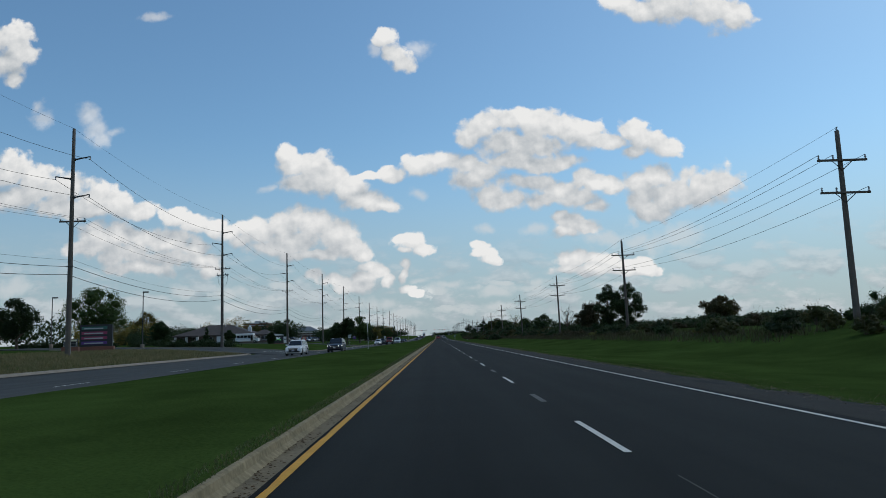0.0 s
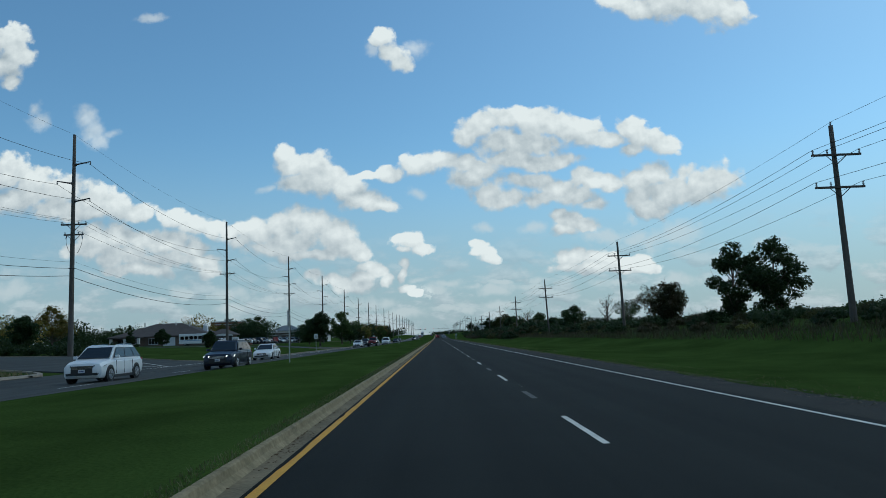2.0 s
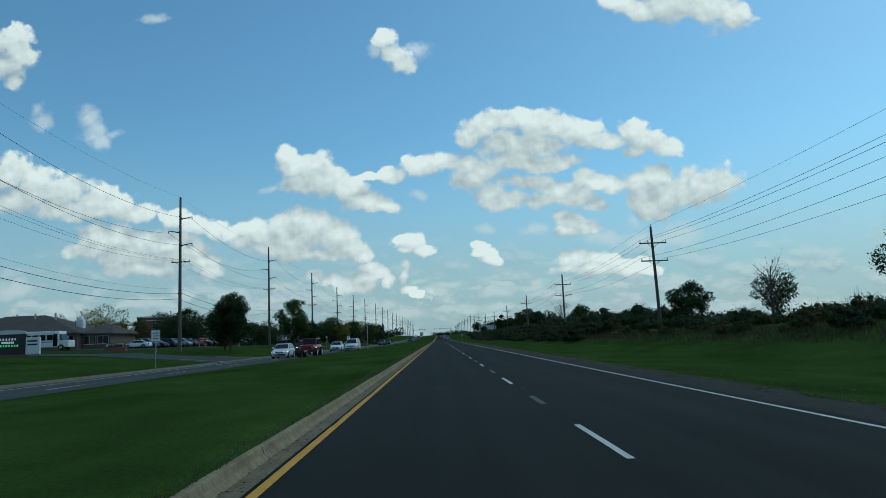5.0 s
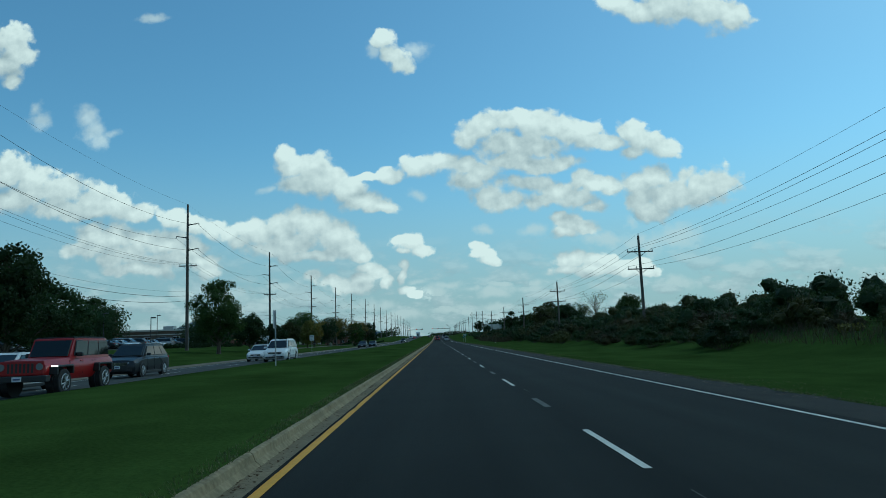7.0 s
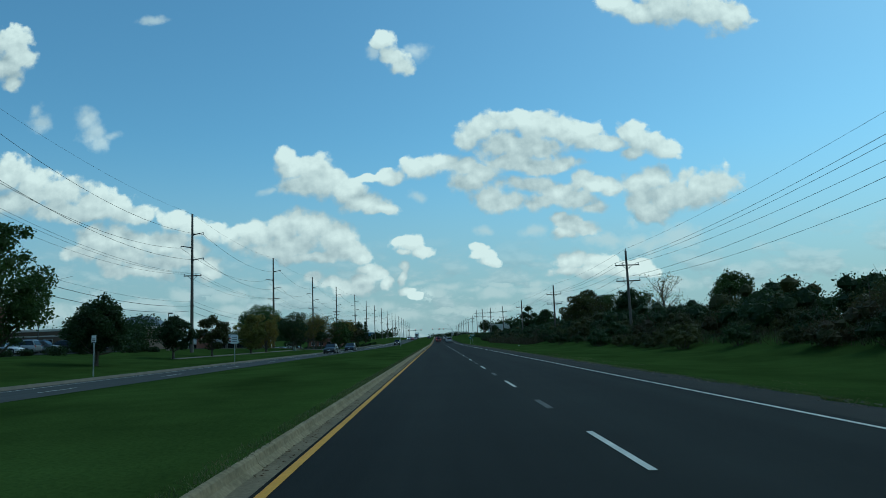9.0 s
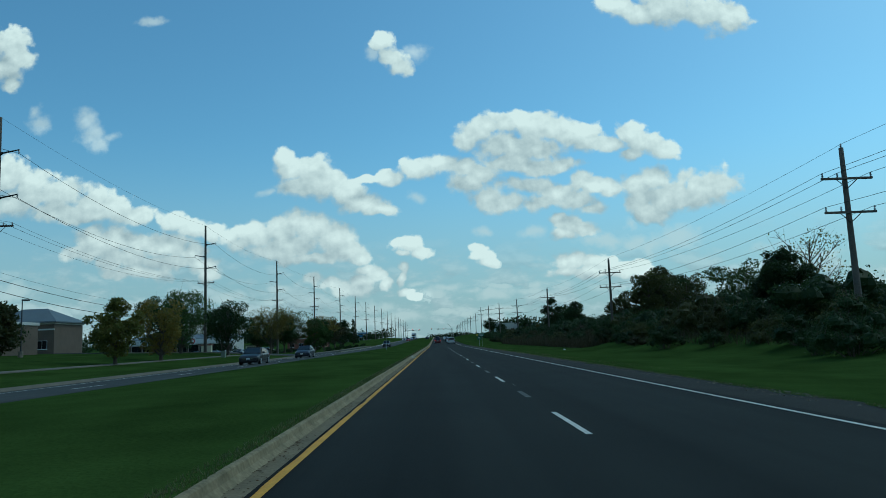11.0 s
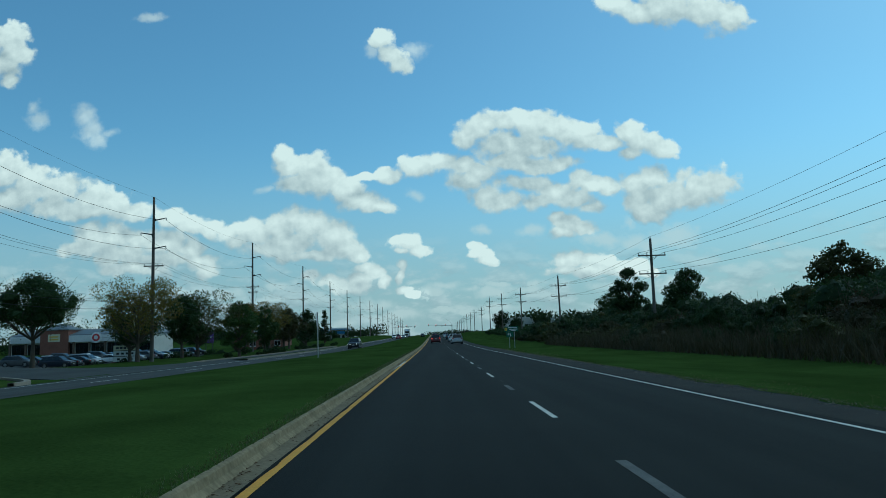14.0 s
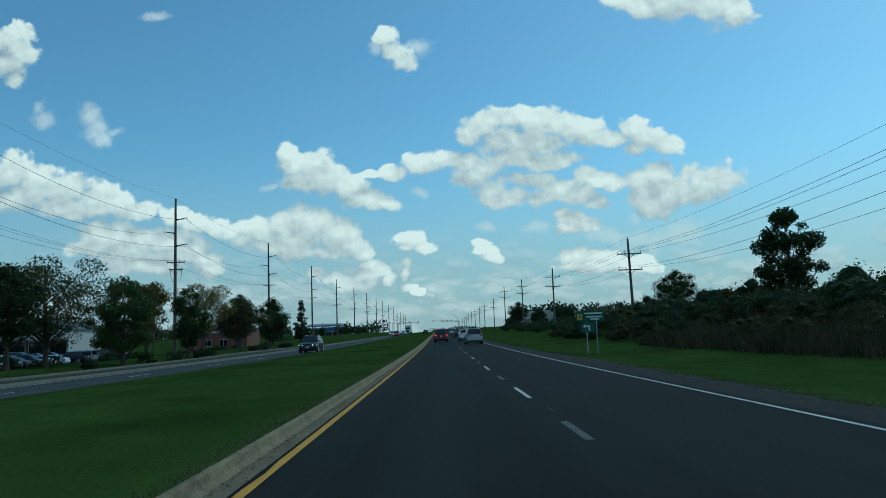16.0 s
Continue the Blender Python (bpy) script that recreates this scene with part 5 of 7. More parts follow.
        for s in (-1, 1):
            cyl_part("headlight", (s * 0.6, yf - 0.05, 0.95), (s * 0.6, yf, 0.95), 0.11, M_LENS, car, n=16)
            box_part("running_light", (s * 0.92 - 0.1, s * 0.92 + 0.1, yf + 0.24, yf + 0.28, 0.93, 0.97), M_HEADLIGHT if lit else M_AMBER, car)
            for fy in axles:
                y = (fy - 0.5) * L
                bm = bmesh.new()
                add_box(bm, s * (w2 + 0.06) - 0.15, s * (w2 + 0.06) + 0.15, y - 0.5, y + 0.5, 0.9, 0.97, 0.02)
                add_box(bm, s * (w2 + 0.06) - 0.15, s * (w2 + 0.06) + 0.15, y - 0.56, y - 0.46, 0.68, 0.93, 0.02)
                add_box(bm, s * (w2 + 0.06) - 0.15, s * (w2 + 0.06) + 0.15, y + 0.46, y + 0.56, 0.68, 0.93, 0.02)
                part("fender_flare", bm, M_TRIM, car)
        cyl_part("spare_wheel", (0, yr, 0.98), (0, yr + 0.22, 0.98), 0.4, M_TYRE, car, n=20)
        pz, bw = 0.58, w2
        py = yf - 0.23
    else:
        gw = {"sedan": .44, "suv": .5, "hatch": .42, "minivan": .5, "pickup": .62}[kind]
        box_part("grille", (-gw, gw, yf - 0.012, yf + 0.1, hz - (0.36 if kind == "suv" else 0.12), hz + 0.03), M_TRIM, car, 0.02)
        for k in range(3):
            zz = hz - 0.10 + 0.05 * k
            box_part("grille_bar", (-gw * 0.96, gw * 0.96, yf - 0.02, yf, zz - 0.008, zz + 0.008), M_CHROME, car)
        box_part("lower_intake", (-gw * 1.45, gw * 1.45, yf - 0.008, yf + 0.1, st[0][3] + 0.0, st[0][3] + 0.12), M_TRIM, car, 0.02)
        for s in (-1, 1):
            box_part("sill_trim", (s * w2 * 0.97 - 0.02, s * w2 * 0.97 + 0.025, (axles[0] - 0.5) * L + R * 1.15, (axles[1] - 0.5) * L - R * 1.15, st[3][3] - 0.01, st[3][3] + 0.12), M_TRIM, car, 0.015)
        for s in (-1, 1):
            bm = bmesh.new()
            hull = [(0.50, 0.005, -0.05), (0.93, 0.27, -0.03), (0.96, 0.50, 0.055), (0.72, 0.20, 0.075), (0.50, 0.05, 0.035)]
            lo = [bm.verts.new((s * w2 * fx, yf + dy + 0.07, hz + dz)) for fx, dy, dz in hull]
            hi = [bm.verts.new((s * (w2 * fx + 0.03), yf + dy - 0.015, hz + dz + 0.006)) for fx, dy, dz in hull]
            bm.faces.new(hi if s < 0 else list(reversed(hi)))
            for i in range(5):
                bm.faces.new((lo[i], lo[(i + 1) % 5], hi[(i + 1) % 5], hi[i]) if s < 0 else (hi[i], hi[(i + 1) % 5], lo[(i + 1) % 5], lo[i]))
            bmesh.ops.recalc_face_normals(bm, faces=bm.faces)
            part("headlight", bm, M_HEADLIGHT if lit else M_LENS, car, "clear headlight")
            box_part("fog_lamp", (s * w2 * 0.72 - 0.08, s * w2 * 0.72 + 0.08, yf + 0.03, yf + 0.12, st[0][3] + 0.06, st[0][3] + 0.12), M_TRIM, car, 0.02)
            box_part("tail_light", (s * w2 * 0.78 - 0.13, s * w2 * 0.78 + 0.11, yr - 0.16, yr - 0.02, sill - 0.20, sill - 0.03), M_BRAKE if brake else M_REDLENS, car, 0.02)
        box_part("rear_bumper", (-w2 * 0.86, w2 * 0.86, yr - 0.1, yr + 0.03, 0.38, 0.56), body_mat, car, 0.03)
        pz, py = st[0][3] + 0.20, yf - 0.03
        pr = box_part("number_plate", (-0.15, 0.15, yr - 0.02, yr + 0.014, sill - 0.30, sill - 0.15), M_PLATE, car, 0.005)
        box_part("plate_bar", (-0.11, 0.11, yr + 0.014, yr + 0.018, sill - 0.25, sill - 0.20), M_PLATEBAR, pr)
    pf = box_part("number_plate", (-0.15, 0.15, py, py + 0.06, pz - 0.075, pz + 0.075), M_PLATE, car, 0.005)
    box_part("plate_bar", (-0.11, 0.11, py - 0.004, py, pz - 0.025, pz + 0.025), M_PLATEBAR, pf)
    for s in (-1, 1):
        my = ys[0] + 0.42
        box_part("wing_mirror", (s * (wb + 0.12) - 0.11, s * (wb + 0.12) + 0.09, my - 0.05, my + 0.07, sill + 0.02, sill + 0.16), body_mat if kind != "jeep" else M_TRIM, car, 0.03)
        for fy in (0.46, 0.64):
            box_part("door_handle", (s * w2 * 1.0 - 0.02, s * w2 * 1.0 + 0.02, (fy - 0.5) * L, (fy - 0.5) * L + 0.17, sill - 0.15, sill - 0.12), body_mat, car, 0.01)
        for fy in (0.31, 0.50, 0.69):
            box_part("door_seam", (s * w2 * 0.992 - 0.012, s * w2 * 0.992 + 0.012, (fy - 0.5) * L - 0.006, (fy - 0.5) * L + 0.006, st[3][3] + 0.16, sill - 0.1), M_TRIM, car)
        if kind in ("suv", "minivan"):
            cyl_part("roof_rail", (s * wr * 0.86, ys[1] + 0.3, H + 0.04), (s * wr * 0.86, ys[2] - 0.1, H + 0.04), 0.022, M_CHROME, car, n=8)
    return tagged(car, label, "car", group)


def park(car, x, y, rz=0.0, z=None):
    car.location = (x, y, (left_z(x) if -19.6 < x < -11 else 0.01 if -1.6 < x < 6 else ground_z(x) + 0.03) if z is None else z)
    car.rotation_euler = (0, 0, radians(rz))
    return car


ONCOMING = [
    ("suv", P_WHITE, -16.1, 84.5, "white crossover car with a dark grille and chrome trim", False),
    ("suv", P_NAVY, -12.9, 94.5, "dark navy crossover car with lit headlights", True),
    ("sedan", P_WHITE, -16.2, 119.0, "white saloon car with dark tinted windows", False),
    ("hatch", P_WHITE, -16.2, 200, "white hatchback car with lit headlights", True),
    ("jeep", P_RED, -12.9, 197.3, "red boxy off-road car with black hard top and flares", True),
    ("suv", P_BLACK, -15.9, 211.2, "black crossover car with alloy wheels", False),
    ("minivan", P_WHITE, -12.7, 232.5, "white minivan with roof rails", False),
    ("sedan", P_WHITE, -16.0, 239.5, "white saloon car with alloy wheels", False),
    ("sedan", P_BLACK, -16.0, 332, "black saloon car on the opposite road", False),
    ("sedan", P_NAVY, -16.0, 357, "dark blue saloon car on the opposite road", False),
    ("suv", P_BLACK, -12.9, 459, "black crossover car with lit headlights", True),
]
for kind, pm, x, y, lb, lit in ONCOMING:
    park(vehicle(kind, pm, lb, lit, name="car", group="cars on the opposite road"), x, y)
AHEAD = [
    ("suv", P_MAROON, 0.55, 485, "dark red crossover car with lit brake lights", True),
    ("minivan", P_SILVER, 4.25, 468, "silver minivan seen from behind", False),
    ("suv", P_WHITE, 4.2, 494, "white sport utility car seen from behind", False),
    ("sedan", P_BLACK, 4.1, 530, "black saloon car seen from behind", False),
    ("suv", P_GREY, 0.5, 575, "grey crossover car seen from behind", True),
    ("suv", P_WHITE, 4.2, 590, "white sport utility car far along the road", False),
    ("sedan", P_BLACK, -4.5, 640, "black saloon car far along the road", False),
]
for kind, pm, x, y, lb, br in AHEAD:
    park(vehicle(kind, pm, lb, brake=br, name="car", group="cars ahead on the road"), x, y, 180, z=0.15 if x < -2 else 0.012)

# ---- the opposite side: buildings, signs, lamps, parked cars ----
M_BRICK = mat("brick_wall", (0.20, 0.085, 0.06), 0.9, var=0.25, scale=0.6, fine=12, bump=0.4, dist=0.01)
M_TANBRICK = mat("tan_brick_wall", (0.13, 0.095, 0.07), 0.9, var=0.2, scale=0.6, fine=12, bump=0.4, dist=0.01)
M_STUCCO = mat("pale_stucco", (0.55, 0.54, 0.50), 0.9, var=0.1, scale=0.5, fine=10, bump=0.2)
M_SHINGLE = mat("brown_shingles", (0.075, 0.062, 0.055), 0.95, var=0.25, scale=0.8, fine=9, bump=0.5, dist=0.02)
M_GREYROOF = mat("grey_metal_roof", (0.13, 0.15, 0.16), 0.6, var=0.15, scale=0.5, fine=8, bump=0.2)
M_WHITETRIM = mat("white_trim", (0.62, 0.63, 0.62), 0.7, var=0.08, bump=0.05)
M_SIGNGREEN = mat("green_sign", (0.012, 0.11, 0.06), 0.5, var=0.06, bump=0)
M_SIGNWHITE = mat("white_sign", (0.68, 0.69, 0.68), 0.5, var=0.05, bump=0)
M_SIGNBACK = mat("bare_aluminium_sign_back", (0.40, 0.41, 0.42), 0.5, metal=0.5, var=0.1, bump=0.05)
M_SIGNYELLOW = mat("yellow_sign", (0.62, 0.40, 0.03), 0.5, var=0.05, bump=0)
M_SIGNPURPLE = mat("purple_sign", (0.09, 0.03, 0.20), 0.5, var=0.05, bump=0)
M_SIGNRED = mat("red_sign", (0.42, 0.03, 0.04), 0.5, var=0.05, bump=0)
M_SIGNPINK = mat("pink_sign", (0.26, 0.03, 0.09), 0.5, var=0.05, bump=0)
M_SIGNTEAL = mat("teal_sign", (0.03, 0.12, 0.10), 0.5, var=0.05, bump=0)
M_CREAM = mat("cream_sign", (0.60, 0.55, 0.38), 0.6, var=0.06, bump=0)
M_BLACKSIGN = mat("black_sign", (0.02, 0.02, 0.022), 0.5, var=0.1, bump=0)
M_BLUE = mat("blue_fascia", (0.05, 0.20, 0.42), 0.5, var=0.06, bump=0)
M_LED = glow("lit_green_letters", (0.25, 1.0, 0.3), 0.25)
M_LEDW = glow("lit_white_letters", (0.8, 0.9, 1.0), 0.2)
M_BOXGREEN = mat("grey_green_metal", (0.16, 0.19, 0.15), 0.6, var=0.1, bump=0.05)


def at(ob, x, y, rz=0.0, z=None):
    ob.location, ob.rotation_euler = (x, y, ground_z(x) if z is None else z), (0, 0, radians(rz))
    return ob


def hip_roof(parent, x0, x1, y0, y1, z0, z1, material, inset=None, over=0.6):
    """Hipped roof with eaves that stand over the walls."""
    x0, x1, y0, y1 = x0 - over, x1 + over, y0 - over, y1 + over
    d = (y1 - y0) / 2 if inset is None else inset
    bm = bmesh.new()
    lo = [bm.verts.new(q) for q in ((x0, y0, z0), (x1, y0, z0), (x1, y1, z0), (x0, y1, z0))]
    bt = [bm.verts.new((v.co.x, v.co.y, z0 - 0.22)) for v in lo]
    a, b = bm.verts.new((x0 + d, (y0 + y1) / 2, z1)), bm.verts.new((x1 - d, (y0 + y1) / 2, z1))
    bm.faces.new((lo[0], lo[1], b, a))
    bm.faces.new((lo[1], lo[2], b))
    bm.faces.new((lo[2], lo[3], a, b))
    bm.faces.new((lo[3], lo[0], a))
    for i in range(4):
        bm.faces.new((bt[i], bt[(i + 1) % 4], lo[(i + 1) % 4], lo[i]))
    bm.faces.new(list(reversed(bt)))
    return part("roof", bm, material, parent)


def window(parent, x, y, z, w, h, face="y", frame=M_WHITETRIM, panes=2):
    """A framed window set into the front of a wall that faces -y."""
    fr = box_part("window", (x - w / 2, x + w / 2, y - 0.05, y + 0.02, z, z + h), frame, parent)
    pw = (w - 0.1 - 0.06 * (panes - 1)) / panes
    for i in range(panes):
        x0 = x - w / 2 + 0.05 + i * (pw + 0.06)
        box_part("pane", (x0, x0 + pw, y - 0.058, y - 0.03, z + 0.06, z + h - 0.06), M_GLASS, fr)
    box_part("sill", (x - w / 2 - 0.05, x + w / 2 + 0.05, y - 0.12, y + 0.02, z - 0.06, z), frame, fr)
    return fr


def door(parent, x, y, w=1.0, h=2.1, material=M_BRICK):
    d = box_part("door", (x - w / 2, x + w / 2, y - 0.05, y + 0.03, 0, h), material, parent)
    box_part("handle", (x + w * 0.32, x + w * 0.38, y - 0.1, y - 0.05, 0.95, 1.15), M_STEEL, d)
    return d


def clinic():
    b = empty("low_building")
    box_part("wall", (-13.5, 13.5, 0, 16, -0.3, 2.7), M_TANBRICK, b)
    hip_roof(b, -13.5, 13.5, 0, 16, 2.75, 6.4, M_SHINGLE, inset=10.5)
    box_part("wing_wall", (13.4, 18.5, 2, 12, -0.3, 2.5), M_TANBRICK, b)
    hip_roof(b, 13.4, 18.5, 2, 12, 2.55, 4.2, M_SHINGLE, inset=2.5)
    box_part("entrance_canopy", (-12.5, -4, -3.2, 0, 2.35, 2.75), M_SHINGLE, b)
    for x in (-12.0, -8.2, -4.5):
        box_part("column", (x - 0.35, x + 0.35, -3.0, -2.4, -0.3, 2.35), M_STUCCO, b)
    for x in (-10.2, -6.4):
        window(b, x, 0, 0.7, 2.2, 1.4)
    for x in (-1.5, 8.6, 11.6):
        window(b, x, 0, 0.5, 2.6, 1.7, panes=3)
    box_part("garage_door", (1.2, 4.6, -0.04, 0.02, 0, 2.3), M_WHITETRIM, b)
    door(b, 6.2, 0)
    for x in (14.8, 17.2):
        window(b, x, 2, 0.6, 2.0, 1.5)
    for x, y in ((-6, 5.5), (-1.5, 7.6), (2.5, 6.5), (6.5, 6)):
        cyl_part("roof_vent", (x, y, 4.6), (x, y, 6.7), 0.16, M_STEEL, b)
    for x in (-8.5, 3.5):
        box_part("skylight", (x, x + 1.3, 3.2, 4.2, 4.0, 4.35), M_WHITETRIM, b, 0.05)
    bm = bmesh.new()
    add_box(bm, 10.3, 11.5, 6.1, 7.3, 3.4, 5.3, 0.1)
    add_cyl(bm, (10.9, 6.7, 5.3), (10.9, 6.7, 6.0), 0.55, 0.1, 8)
    part("cupola", bm, M_WHITETRIM, b, "small white cupola")
    return tagged(b, "low tan building with a broad brown hipped shingle roof", "building")


def brick_block(w, d, h, label, storeys=2, wm=M_BRICK, name="brick_building"):
    b = empty(name)
    box_part("wall", (-w / 2, w / 2, 0, d, -0.4, h), wm, b)
    box_part("parapet", (-w / 2 - 0.15, w / 2 + 0.15, -0.15, d + 0.15, h, h + 0.45), M_STUCCO, b, 0.04)
    box_part("cornice_band", (-w / 2 - 0.05, w / 2 + 0.05, -0.08, 0.0, h - 1.0, h - 0.75), M_STUCCO, b)
    sh = h / storeys
    n = max(2, int(w / 3.4))
    for s in range(storeys):
        for i in range(n):
            window(b, -w / 2 + (i + 0.5) * w / n, 0, s * sh + 0.95, 1.7, 1.5)
    box_part("roof_unit", (-1.5, 1.2, d * 0.4, d * 0.6, h + 0.2, h + 1.4), M_STEEL, b, 0.05)
    return tagged(b, label, "building")


def shops():
    """A parade of shops with a pale fascia under a grey pitched roof."""
    b = empty("shop_building")
    box_part("wall", (-18, 18, 0, 14, -0.4, 5.0), M_STUCCO, b)
    hip_roof(b, -18, 18, 0, 14, 5.1, 6.6, M_GREYROOF, inset=2, over=0.4)
    box_part("fascia", (-17.8, 17.8, -0.9, 0, 3.2, 4.9), M_WHITETRIM, b, 0.03)
    for i in range(9):
        x = -16 + i * 4
        box_part("pier", (x - 2.2, x - 1.8, -0.6, 0, -0.4, 3.2), M_TANBRICK, b)
        window(b, x, -0.02, 0.3, 3.2, 2.6, panes=3, frame=M_BLACKSIGN)
    for x in (-15, -10.5, -6, 8, 13):
        box_part("downlight", (x - 0.12, x + 0.12, -1.15, -0.9, 4.2, 4.4), M_DARKSTEEL, b)
    box_part("gable_wall", (-10, -3, -1.2, 6, -0.4, 6.4), M_BRICK, b)
    hip_roof(b, -10, -3, -1.2, 6, 6.5, 8.0, M_GREYROOF, inset=3.4, over=0.3)
    s = box_part("shop_sign", (-8, -5, -1.32, -1.2, 3.4, 5.3), M_CREAM, b, 0.02, "pale yellow shop sign")
    for k in range(2):
        box_part("lettering_bar", (-7.6, -5.4, -1.35, -1.32, 4.5 - k * 0.7, 4.8 - k * 0.7), M_SIGNYELLOW, s)
    cyl_part("round_sign", (4, -1.15, 4.2), (4, -0.9, 4.2), 1.35, M_SIGNWHITE, b, n=28, label="round white and red sign")
    cyl_part("round_sign_ring", (4, -1.2, 4.2), (4, -1.15, 4.2), 0.95, M_SIGNRED, b, n=28)
    cyl_part("round_sign_centre", (4, -1.24, 4.2), (4, -1.2, 4.2), 0.5, M_SIGNWHITE, b, n=20)
    return tagged(b, "row of shops with pale fascia and grey roof", "building")


def lamp_post(h, label="dark metal car park lamp on a slim pole", twin=False):
    p = empty("lamp_post")
    cyl_part("base", (0, 0, -0.1), (0, 0, 0.7), 0.28, M_CONCRETE, p)
    cyl_part("pole", (0, 0, 0.7), (0, 0, h), 0.085, M_DARKSTEEL, p, r1=0.06)
    box_part("lamp_head", (-0.05 if not twin else -0.75, 0.75, -0.2, 0.2, h - 0.05, h + 0.12), M_DARKSTEEL, p, 0.03)
    box_part("lens", (0.1, 0.65, -0.15, 0.15, h - 0.08, h - 0.05), M_LENS, p)
    return tagged(p, label, "lamp post", "lamps in the car parks")


def street_sign(h, w, ph, face, label, back=False):
    """A flat sign on a steel post; the panel faces -y, or shows its bare back."""
    p = empty("road_sign")
    bm = bmesh.new()
    add_box(bm, -0.03, 0.03, 0.0, 0.04, -0.3, h)
    add_box(bm, -0.035, -0.02, -0.02, 0.0, -0.3, h)
    add_box(bm, 0.02, 0.035, -0.02, 0.0, -0.3, h)
    part("post", bm, M_STEEL, p)
    pl = box_part("panel", (-w / 2, w / 2, -0.035, -0.02, h - ph - 0.05, h), M_SIGNBACK if back else face, p, 0.006)
    if not back:
        for k in range(3):
            z = h - 0.2 - k * ph * 0.26
            box_part("lettering_bar", (-w * 0.33, w * 0.33, -0.039, -0.035, z - 0.05, z), M_BLACKSIGN, pl)
    else:
        for k in range(2):
            box_part("clamp", (-0.06, 0.06, 0.0, 0.05, h - 0.2 - k * ph * 0.6, h - 0.15 - k * ph * 0.6), M_STEEL, p)
    return tagged(p, label, "road sign", "road signs")


def monument_sign(w, h, kind, label):
    s = empty("monument_sign")
    box_part("plinth", (-w / 2 - 0.2, w / 2 + 0.2, -0.35, 0.35, -0.3, 0.55), M_BRICK, s, 0.03)
    fr = box_part("cabinet", (-w / 2, w / 2, -0.22, 0.22, 0.55, h), M_BLACKSIGN, s, 0.03)
    if kind == "led":
        for k, (wd, m) in enumerate(((0.5, M_LEDW), (0.36, M_LEDW), (0.62, M_LED))):
            z = h - 0.5 - k * 0.32
            n = 6 + k
            for i in range(n):
                x = (-0.5 + (i + 0.5) / n) * wd * w
                box_part("letter_bar", (x - 0.07, x + 0.07, -0.235, -0.22, z - 0.1, z + 0.1), m, fr)
        bm = bmesh.new()
        for i in range(13):
            a = math.pi * i / 12
            x = -w * 0.46 * math.cos(a)
            add_box(bm, x - 0.2, x + 0.2, -0.2, 0.2, h, h + 0.12 + 0.3 * math.sin(a))
        part("arched_cap", bm, M_WHITETRIM, s)
        wing = box_part("side_panel", (w / 2, w / 2 + 1.3, -0.18, 0.18, 0.55, h - 0.35), M_SIGNWHITE, s, 0.02)
        for k in range(2):
            box_part("lettering_bar", (w / 2 + 0.15, w / 2 + 1.1, -0.19, -0.18, h - 0.8 - k * 0.35, h - 0.65 - k * 0.35), M_BLACKSIGN, wing)
    elif kind == "rows":
        for k, m in enumerate((M_SIGNTEAL, M_SIGNPINK, M_SIGNPINK, M_SIGNPURPLE)):
            z1 = h - 0.25 - k * 0.62
            row = box_part("tenant_panel", (-w * 0.44, w * 0.34, -0.24, -0.22, z1 - 0.36, z1), m, fr)
            box_part("lettering_bar", (-w * 0.36, w * 0.22, -0.25, -0.24, z1 - 0.3, z1 - 0.15), M_SIGNBACK, row)
    else:
        for k in range(3):
            z1 = h - 0.08 - k * (h - 0.6) / 3
            row = box_part("tenant_panel", (-w * 0.48, w * 0.48, -0.24, -0.22, z1 - (h - 0.6) / 3 + 0.08, z1), M_CREAM if k == 0 else M_SIGNWHITE, fr)
            n = 5 - k
            for i in range(n):
                x = (-0.5 + (i + 0.5) / n) * w * 0.8
                box_part("lettering_bar", (x - 0.2, x + 0.2, -0.25, -0.24, z1 - 0.5, z1 - 0.22), M_BLACKSIGN, row)
    return tagged(s, label, "sign")


def bus():
    b = empty("shuttle_bus")
    bm = bmesh.new()
    add_box(bm, -2.9, 3.6, -1.15, 1.15, 0.45, 2.85, 0.12)
    part("body", bm, P_WHITE, b)
    bm = bmesh.new()
    add_box(bm, 3.4, 5.0, -1.0, 1.0, 0.4, 1.45, 0.15)
    part("bonnet", bm, P_WHITE, b)
    panel("windscreen", [(4.25, -0.95, 1.45), (4.25, 0.95, 1.45), (3.62, 0.95, 2.4), (3.62, -0.95, 2.4)], M_GLASS, b)
    for i in range(5):
        x = -2.5 + i * 1.08
        box_part("side_window", (x, x + 0.9, -1.17, -1.14, 1.5, 2.3), M_GLASS, b, 0.01)
    box_part("cab_door", (2.75, 3.4, -1.17, -1.14, 0.6, 2.4), M_GLASS, b, 0.01)
    for x in (-1.4, 3.9):
        for s in (-1, 1):
            wh = cyl_part("wheel", (x, s * 0.85, 0.42), (x, s * 1.14, 0.42), 0.42, M_TYRE, b, n=20)
            cyl_part("rim", (x, s * 1.14, 0.42), (x, s * 1.16, 0.42), 0.22, M_RIM, wh, n=14)
    box_part("stripe", (-2.9, 3.5, -1.165, -1.15, 1.2, 1.3), M_BLUE, b)
    return tagged(b, "white shuttle bus parked before a low building", "bus")


